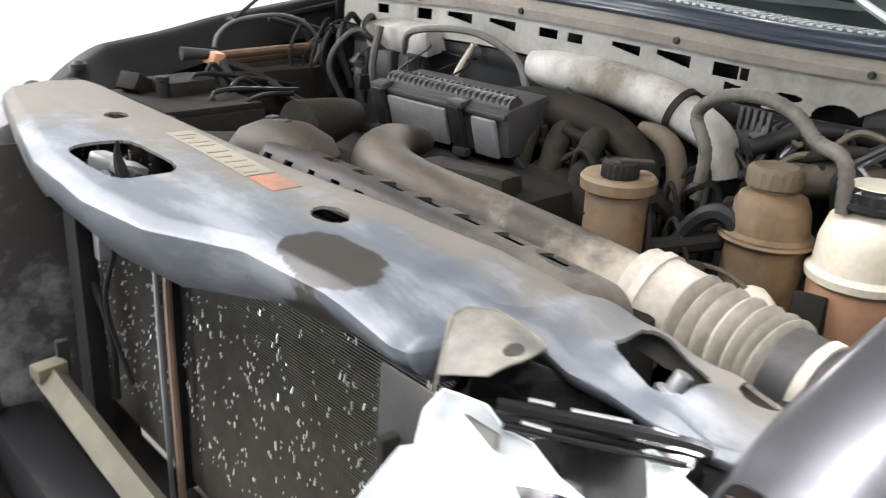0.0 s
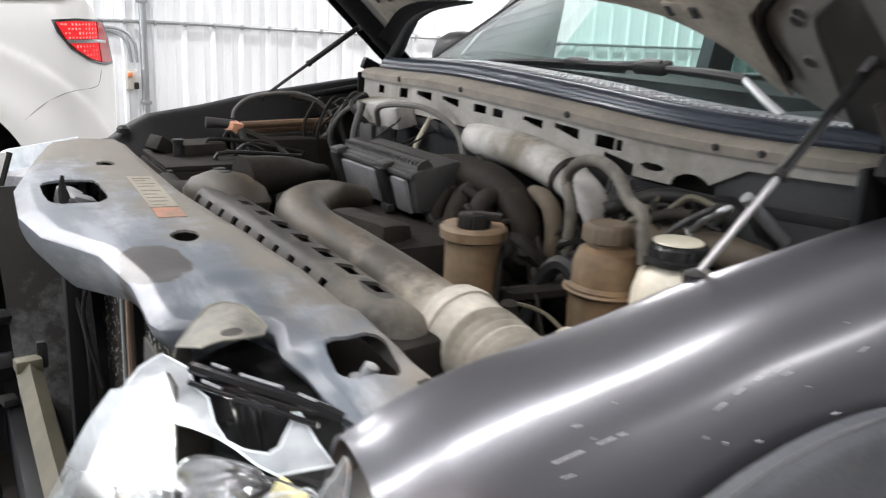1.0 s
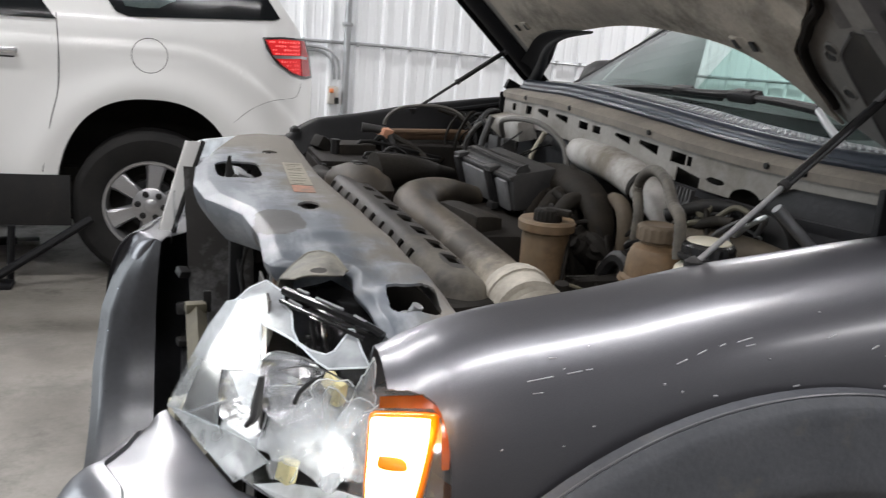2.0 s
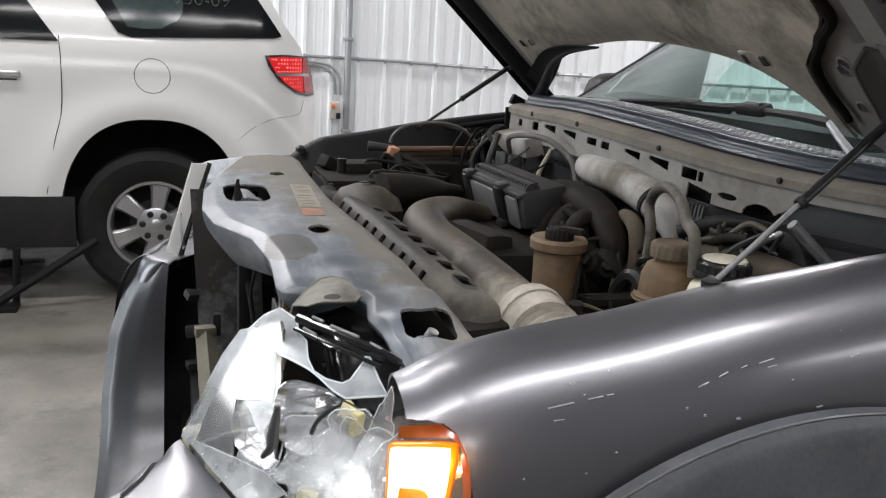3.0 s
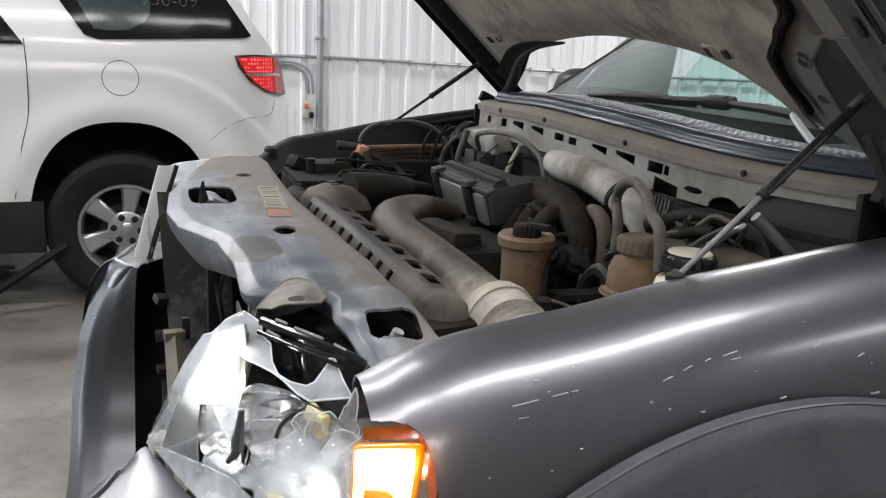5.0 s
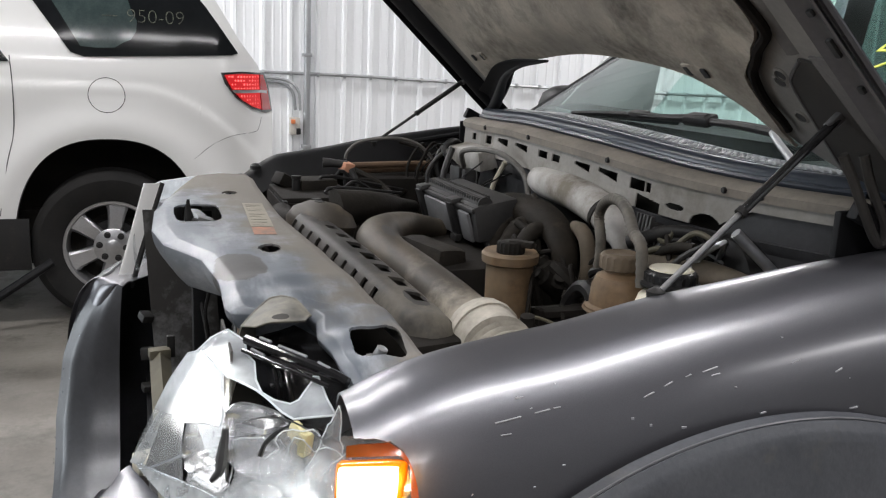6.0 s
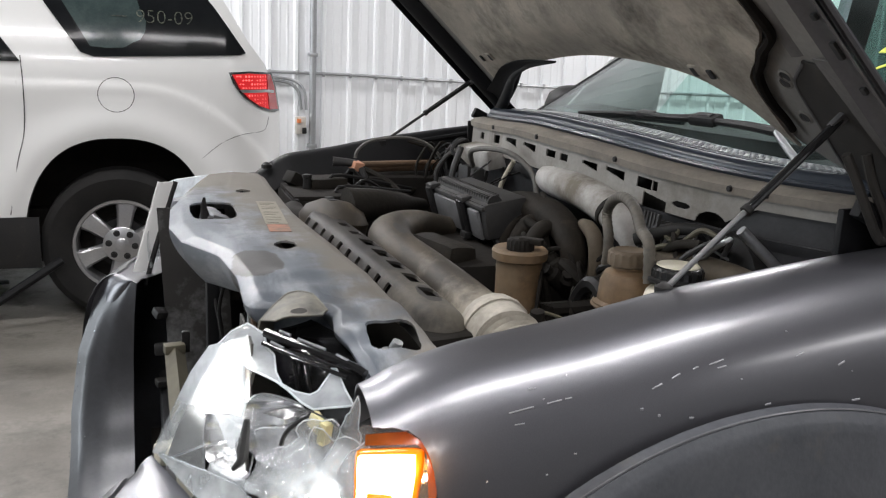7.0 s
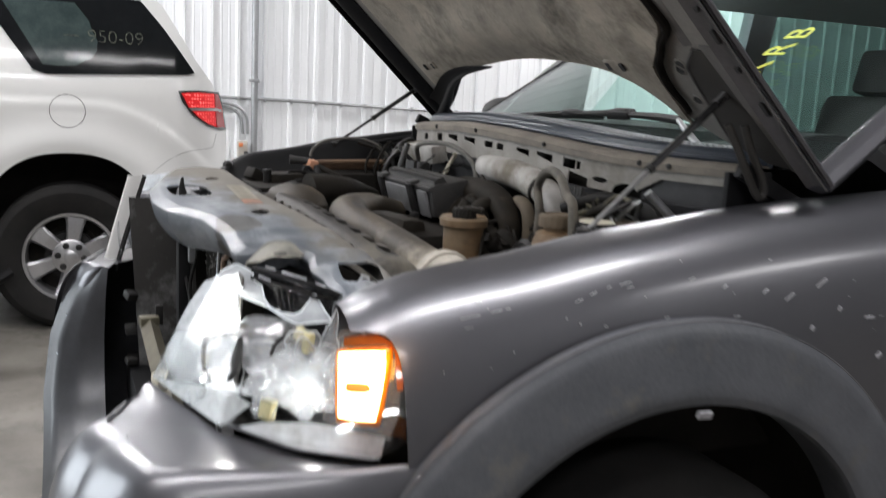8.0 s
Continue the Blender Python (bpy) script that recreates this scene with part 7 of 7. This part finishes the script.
for pts, r, m in (([(0.324, 0.575, 1.11), (0.331, 0.575, 1.131), (0.357, 0.575, 1.153), (0.401, 0.575, 1.164), (0.473, 0.575, 1.167), (0.528, 0.575, 1.152), (0.565, 0.575, 1.122), (0.573, 0.575, 1.102), (0.56, 0.575, 1.067), (0.519, 0.575, 1.038), (0.463, 0.575, 1.007)], 0.0045, LOOP),
                  ([(0.345, 0.59, 1.08), (0.36, 0.57, 1.03), (0.37, 0.55, 0.95)], 0.010, BOXGREY),
                  ([(0.35, 0.595, 1.08), (0.41, 0.55, 1.05), (0.44, 0.50, 1.02), (0.46, 0.42, 1.0), (0.44, 0.32, 1.0)], 0.009, COVER),
                  ([(0.33, 0.595, 1.075), (0.33, 0.58, 1.02), (0.35, 0.56, 0.98)], 0.006, BLACK),
                  ([(0.50, 0.66, 1.15), (0.56, 0.64, 1.13), (0.58, 0.62, 1.09), (0.55, 0.59, 1.05), (0.50, 0.56, 1.03), (0.45, 0.52, 1.01)], 0.006, COVER),
                  ([(0.44, 0.32, 1.0), (0.42, 0.25, 1.02), (0.40, 0.18, 1.01)], 0.013, COVER)):
    part("battery_cable", tube(B(), pts, r, 8), m, car)

# ---------------------------------------------------------------- white SUV behind
suv = thing("white_suv", (-1.9, 3.8, 0), "white family SUV with lit red tail lamp and tinted glass", "vehicle")
SY, SYC, SLEN0, SLEN1 = 2.85, 3.80, -4.55, 0.50
REAR_HUB, FRONT_HUB = -0.345, -3.37


def arch_z(x):
    z = 0.36
    for hub in (REAR_HUB, FRONT_HUB):
        d = abs(x - hub - 0.0) / 0.445
        if d < 1:
            z = max(z, 0.36 + 0.565 * (1 - d ** 2.5) ** (1 / 2.3))
    return z


def side_y(x, z):
    """Half-width inset of the body at a place: rounding at the ends, tumblehome above the waist, tuck below."""
    y = 0.0
    y += 0.33 * max(0.0, (x - 0.12) / 0.38) ** 2.6
    y += 0.45 * max(0.0, (-4.1 - x) / 0.45) ** 2.2
    y += 0.42 * max(0.0, z - 1.22) ** 1.5
    y += 0.05 * max(0.0, 0.62 - z)
    dz = z - (1.17 - 0.22 * max(0.0, (x + 0.25) / 0.5) ** 2)
    y -= 0.010 * math.exp(-(dz / (0.022 if dz > 0 else 0.10)) ** 2)
    hub = REAR_HUB if x > -2 else FRONT_HUB
    r = math.hypot(x - hub, (z - 0.40) * 0.95)
    y -= 0.022 * math.exp(-((r - 0.56) / 0.085) ** 2) if z < 1.12 else 0
    return y


def top_z(x):
    return pick([(-4.55, 0.80), (-4.3, 0.98), (-3.4, 1.10), (-3.1, 1.14), (-2.2, 1.72), (-1.5, 1.80), (-0.4, 1.80), (0.0, 1.76), (0.12, 1.72), (0.30, 1.42), (0.40, 1.30), (0.50, 1.05)], x)


SUV_X = sorted({*np.linspace(SLEN0, SLEN1, 150).round(4), *(h + sg * 0.445 * (1 - 0.5 * (k / 14) ** 2.2) for h in (REAR_HUB, FRONT_HUB) for sg in (-1, 1) for k in range(15)),
                *(h + sg * 0.4455 for h in (REAR_HUB, FRONT_HUB) for sg in (-1, 1))})


def suv_side(far):
    def f(u, v):
        x = SUV_X[round(u * (len(SUV_X) - 1))]
        lo, hi = arch_z(x), top_z(x)
        z = lo + (hi - lo) * v
        y = SY + side_y(x, z)
        return Vector((x, (2 * SYC - y) if far else y, z))
    return f


body = part("body", sheet(B(), suv_side(False), len(SUV_X) - 1, 60, 0.004), WHITE, suv, "glossy white body side", sharp=60)
part("body", sheet(B(), suv_side(True), len(SUV_X) - 1, 30, 0.004), WHITE, suv, sharp=60)
def across(u, v):
    x = SLEN0 + (SLEN1 - SLEN0) * u
    z = top_z(x)
    y0 = SY + side_y(x, z)
    return Vector((x, y0 + (2 * SYC - 2 * y0) * v, z + 0.03 * math.sin(math.pi * v)))
part("roof", sheet(B(), across, 100, 16, 0.004), WHITE, suv, sharp=60)
part("tailgate", sheet(B(), lambda u, v: Vector((pick([(0, 0.44), (0.3, 0.50), (0.62, 0.50), (1, 0.42)], v) - 0.05 * abs(2 * u - 1) ** 3, SY + 0.28 + (2 * SYC - 2 * SY - 0.56) * u, 0.32 + 1.0 * v)), 16, 12, 0.01), WHITE, suv)
part("underbody", box(B(), (-1.95, SYC, 0.43), (4.7, 1.3, 0.18)), DARK, suv)


def suv_glass(outline, name, label="", lift=0.006, m=None, parent=None):
    bm = B()
    pts = []
    k = len(outline)
    for i in range(k):
        a, c = outline[i], outline[(i + 1) % k]
        for j in range(5):
            t = j / 5
            x, z = a[0] + (c[0] - a[0]) * t, a[1] + (c[1] - a[1]) * t
            pts.append((x, SY + side_y(x, z) - 0.006, z))
    vs = [bm.verts.new(p) for p in pts]
    bmesh.ops.triangle_fill(bm, edges=[bm.edges.new((vs[i], vs[(i + 1) % len(vs)])) for i in range(len(vs))], use_beauty=True)
    bmesh.ops.subdivide_edges(bm, edges=bm.edges[:], cuts=3, use_grid_fill=True)
    for v in bm.verts:
        v.co.y = SY + side_y(v.co.x, v.co.z) - lift
    bmesh.ops.recalc_face_normals(bm, faces=bm.faces[:])
    bmesh.ops.solidify(bm, geom=bm.faces[:], thickness=0.004)
    return part(name, bm, m or BLACKGLASS, parent or suv, label, sharp=45)


BLACKGLASS = mat("tinted_glass", (0.008, 0.009, 0.01), (0.012, 0.013, 0.014), 6, 0.10, fine=30, spec=0.16)
qw = suv_glass([(-0.44, 1.316), (0.25, 1.349), (0.285, 1.359), (0.13, 1.584), (0.02, 1.72), (-0.72, 1.72), (-0.73, 1.67), (-0.50, 1.336)], "quarter_window", "dark tinted quarter window with chalked stock number")
suv_glass([(-1.75, 1.274), (-0.765, 1.282), (-0.90, 1.464), (-1.02, 1.70), (-1.60, 1.72), (-1.75, 1.70)], "side_window", "dark tinted rear door window")
suv_glass([(-2.75, 1.29), (-1.83, 1.274), (-1.83, 1.70), (-2.15, 1.70)], "side_window", "dark tinted front door window")
# the lighter view through the tint is painted on as a patch
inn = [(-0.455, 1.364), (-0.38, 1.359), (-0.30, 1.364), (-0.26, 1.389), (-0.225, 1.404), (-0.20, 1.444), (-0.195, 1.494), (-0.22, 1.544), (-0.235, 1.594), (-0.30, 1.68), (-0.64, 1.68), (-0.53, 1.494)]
suv_glass(inn, "see_through", "paler patch painting the view through the glass", 0.0085, mat("glass_view", (0.05, 0.072, 0.07), (0.03, 0.045, 0.045), 9, 0.12, spread=0.15), qw)


def suv_line(pts, w=0.0025, name="seam", m=SEAM):
    return part(name, tube(B(), [(x, SY + side_y(x, z) + 0.0005, z) for x, z in pts], w, 6, 5), m, suv)


suv_line([(-0.765, 1.31), (-0.757, 1.15), (-0.765, 0.95), (-0.80, 0.80), (-0.845, 0.55)])
suv_line([(-1.79, 1.70), (-1.80, 1.2), (-1.79, 0.52)])
suv_line([(-2.85, 1.25), (-2.86, 0.9), (-2.80, 0.52)])
suv_line([(-0.345 + 0.084 * math.cos(a), 1.137 + 0.083 * math.sin(a)) for a in np.linspace(0, 2 * math.pi, 25)], 0.002, "fuel_flap_seam")
suv_line([(0.06, 0.83), (0.15, 0.90), (0.25, 0.945), (0.36, 0.955), (0.40, 0.97), (0.42, 1.03)], 0.0011)
part("sill_trim", sheet(B(), lambda u, v: Vector((-3.0 + 2.28 * u, SY - 0.012 + 0.03 * (v - 0.5) ** 2, 0.535 - 0.25 * v)), 20, 6, 0.02), BLACK, suv, "black lower cladding")
part("bumper_trim", sheet(B(), lambda u, v: Vector((0.05 + 0.4 * u, SY + side_y(0.05 + 0.4 * u, 0.5) - 0.01, 0.44 - 0.14 * v)), 12, 4, 0.02), BLACK, suv)
for hub in (REAR_HUB, FRONT_HUB):
    part("wheel_liner", sheet(B(), lambda u, v: Vector((hub + 0.47 * math.cos(math.pi * u), SY + 0.02 + 0.42 * v, 0.36 + 0.58 * math.sin(math.pi * u) ** 0.8)), 30, 4, 0.004), DARK, suv)
    # dark panel added behind the wheel to paint the shade in the arch
    part("arch_back", sheet(B(), lambda u, v: Vector((hub - 0.52 + 1.04 * u, SY + 0.40, 0.22 + 0.74 * v)), 4, 4, 0.01), DARK, suv)
    part("arch_edge", sheet(B(), lambda u, v: Vector((hub - 0.44 + 0.88 * u, SY + side_y(hub - 0.44 + 0.88 * u, arch_z(hub - 0.44 + 0.88 * u)) + 0.03 * v, arch_z(hub - 0.44 + 0.88 * u) - 0.002)), 50, 2, 0.003), BLACK, suv)
for x in (-1.03, -1.95):
    hd = part("door_handle", box(B(), (x, SY - 0.025, 1.125), (0.20, 0.022, 0.03), bevel=0.01), CHROME, suv, "chrome door handle")
    part("recess", box(B(), (x, SY - 0.003, 1.12), (0.16, 0.006, 0.06), bevel=0.002), SEAM, hd)


def spoked_wheel(hub, side):
    y = SY + 0.115 if side < 0 else 2 * SYC - SY - 0.115
    w = wheel(suv, (hub, y, 0.38), 0.38, 0.232, 0.25, side, "silver six-spoke alloy wheel")
    out = y + side * 0.10
    rim = lathe(B(), (hub, out, 0.38), [(0.236, 0.02), (0.240, 0.0), (0.232, -0.012), (0.218, -0.01), (0.208, 0.02), (0.205, 0.15), (0.212, 0.15), (0.222, 0.02)], 56, rot=(90 if side > 0 else -90, 0, 0), ring=True)
    part("rim", rim, SILVER, w, "silver rim")
    # disc and barrel are near-black to paint the shade between the spokes
    part("brake_disc", lathe(B(), (hub, y - side * 0.02, 0.38), [(0.04, -0.01), (0.15, -0.01), (0.15, 0.01), (0.04, 0.01)], 32, rot=(90, 0, 0)), DARK, w)
    part("inner_barrel", lathe(B(), (hub, y - side * 0.03, 0.38), [(0.0, -0.01), (0.215, -0.01), (0.215, 0.01), (0.0, 0.01)], 32, rot=(90, 0, 0)), DARK, w)
    for k in range(6):
        a = radians(60 * k + 22)
        b = B()
        d = Vector((math.cos(a), 0, math.sin(a)))
        t = Vector((-math.sin(a), 0, math.cos(a)))
        c = Vector((hub, out, 0.38))
        q = []
        for r, wd, dep in ((0.05, 0.030, 0.012), (0.10, 0.036, 0.006), (0.17, 0.044, 0.004), (0.212, 0.056, 0.008)):
            q.append((c + d * r + t * wd + Vector((0, -side * (dep + 0.014), 0)), c + d * r + t * wd * 0.72 + Vector((0, -side * dep, 0)), c + d * r - t * wd * 0.72 + Vector((0, -side * dep, 0)), c + d * r - t * wd + Vector((0, -side * (dep + 0.014), 0))))
        rows = [[b.verts.new(p) for p in r] + [b.verts.new(r[3] + Vector((0, -side * 0.025, 0))), b.verts.new(r[0] + Vector((0, -side * 0.025, 0)))] for r in q]
        for r0, r1 in zip(rows, rows[1:]):
            for j in range(6):
                b.faces.new((r0[j], r0[(j + 1) % 6], r1[(j + 1) % 6], r1[j]))
        b.faces.new(rows[0]); b.faces.new(rows[-1][::-1])
        part("spoke", b, SILVER, w)
        a2 = radians(60 * k + 52)
        part("wheel_nut", lathe(B(), (hub + 0.064 * math.cos(a2), out, 0.38 + 0.064 * math.sin(a2)), [(0.017, -0.002), (0.017, 0.002), (0.011, 0.003), (0.011, 0.012), (0.0, 0.013)], 10, rot=(90 if side < 0 else -90, 0, 0)), BLACK, w)
    part("hub_disc", lathe(B(), (hub, out, 0.38), [(0.0, -0.02), (0.092, -0.02), (0.092, -0.004), (0.085, 0.0), (0.0, 0.001)], 36, rot=(90 if side < 0 else -90, 0, 0)), SILVER, w)
    part("hub_cap", lathe(B(), (hub, out, 0.38), [(0.036, -0.002), (0.036, 0.006), (0.030, 0.010), (0.0, 0.012)], 24, rot=(90 if side < 0 else -90, 0, 0)), SILVER, w)


spoked_wheel(REAR_HUB, -1)
spoked_wheel(FRONT_HUB, -1)
spoked_wheel(REAR_HUB, 1)
spoked_wheel(FRONT_HUB, 1)

# tail lamp: outline in (x, z) on the body side
def lamp_piece(outline, lift, m, name, parent, label=""):
    bm = B()
    pts = []
    k = len(outline)
    for i in range(k):
        a, c = outline[i], outline[(i + 1) % k]
        for j in range(4):
            t = j / 4
            x, z = a[0] + (c[0] - a[0]) * t, a[1] + (c[1] - a[1]) * t
            pts.append((x, SY + side_y(x, z) - lift, z))
    vs = [bm.verts.new(p) for p in pts]
    bmesh.ops.triangle_fill(bm, edges=[bm.edges.new((vs[i], vs[(i + 1) % len(vs)])) for i in range(len(vs))], use_beauty=True)
    bmesh.ops.recalc_face_normals(bm, faces=bm.faces[:])
    bmesh.ops.solidify(bm, geom=bm.faces[:], thickness=0.006)
    return part(name, bm, m, parent, label)


tl = lamp_piece([(0.195, 1.2620), (0.30, 1.2700), (0.43, 1.2640), (0.462, 1.1820), (0.488, 1.0570), (0.445, 1.0520), (0.36, 1.0800), (0.27, 1.1370), (0.215, 1.2070)], 0.004, BEZEL, "tail_lamp", suv, "lit red tail lamp with a pale bar")
lamp_piece([(0.212, 1.2520), (0.30, 1.2590), (0.395, 1.2550), (0.402, 1.1780), (0.252, 1.1780)], 0.012, RED, "red_cell", tl, "glowing red upper cell")
lamp_piece([(0.268, 1.1620), (0.402, 1.1640), (0.412, 1.0740), (0.365, 1.0900), (0.30, 1.1300)], 0.012, RED, "red_cell", tl, "glowing red lower cell")
lamp_piece([(0.403, 1.2550), (0.424, 1.2540), (0.452, 1.1820), (0.476, 1.0670), (0.418, 1.0700), (0.406, 1.1720)], 0.012, REDDEEP, "red_end", tl, "darker red end")
lamp_piece([(0.250, 1.1765), (0.456, 1.1750), (0.458, 1.1620), (0.264, 1.1620)], 0.014, STEEL, "bar", tl, "pale bar")
rng = random.Random(8)
b = B()
for i in range(12):
    for j in range(9):
        x, z = 0.222 + 0.0155 * i, 1.088 + 0.0195 * j
        if (1.184 < z < 1.250 and x > 0.228 + (1.250 - z) * 0.55) or (z < 1.158 and x > 0.285 + (1.154 - z) * 1.25):
            if rng.random() < 0.86:
                box(b, (x, SY + side_y(x, z) - 0.0185, z), (rng.uniform(0.006, 0.012), 0.003, rng.uniform(0.005, 0.011)))
tagged(part("lamp_cell", b, LED, tl), kind="stuff")

# chalked number and yellow letters
writing("950-09", (-0.245, SY + side_y(-0.1, 1.50) - 0.017, 1.487), 0.098, CHALK, qw, "chalk_number", (72, 0, 0), -0.024)
part("chalk_bar", box(B(), (-0.32, SY + side_y(-0.32, 1.515) - 0.0165, 1.515), (0.07, 0.002, 0.004), rot=(-10, 0, 0)), CHALK, qw)

# stand under the white SUV
js = thing("support_stand", (-1.02, 2.72, 0), "black steel stand with splayed legs under the car", "stand")
part("leg", tube(B(), [(-0.62, 2.78, 0.33), (-1.10, 2.70, 0.02)], 0.022, 8), BLACKSTEEL, js)
part("leg", tube(B(), [(-0.98, 2.75, 0.30), (-1.0, 2.78, 0.02)], 0.018, 8), BLACKSTEEL, js)
part("foot", box(B(), (-1.06, 2.72, 0.012), (0.16, 0.12, 0.024), bevel=0.004), BLACKSTEEL, js)
tw = thing("tool_scrap", (-1.15, 3.55, 0), "small dark metal tool lying on the floor", "tool")
part("head", box(B(), (-1.15, 3.55, 0.02), (0.12, 0.06, 0.04), rot=(0, 0, 20), bevel=0.01), BLACK, tw)
part("grip", tube(B(), [(-1.1, 3.57, 0.02), (-0.98, 3.60, 0.018)], 0.014, 8), STEEL, tw)

for t, c in (("K", (1.068, -0.44, 1.392)), ("R", (1.132, -0.44, 1.437)), ("B", (1.190, -0.44, 1.478))):
    writing(t, Vector(c) + Vector((-0.022, -0.036, -0.004)), 0.096, MARKER, ws, "marker_letter", (0, -35, 0), -0.006)
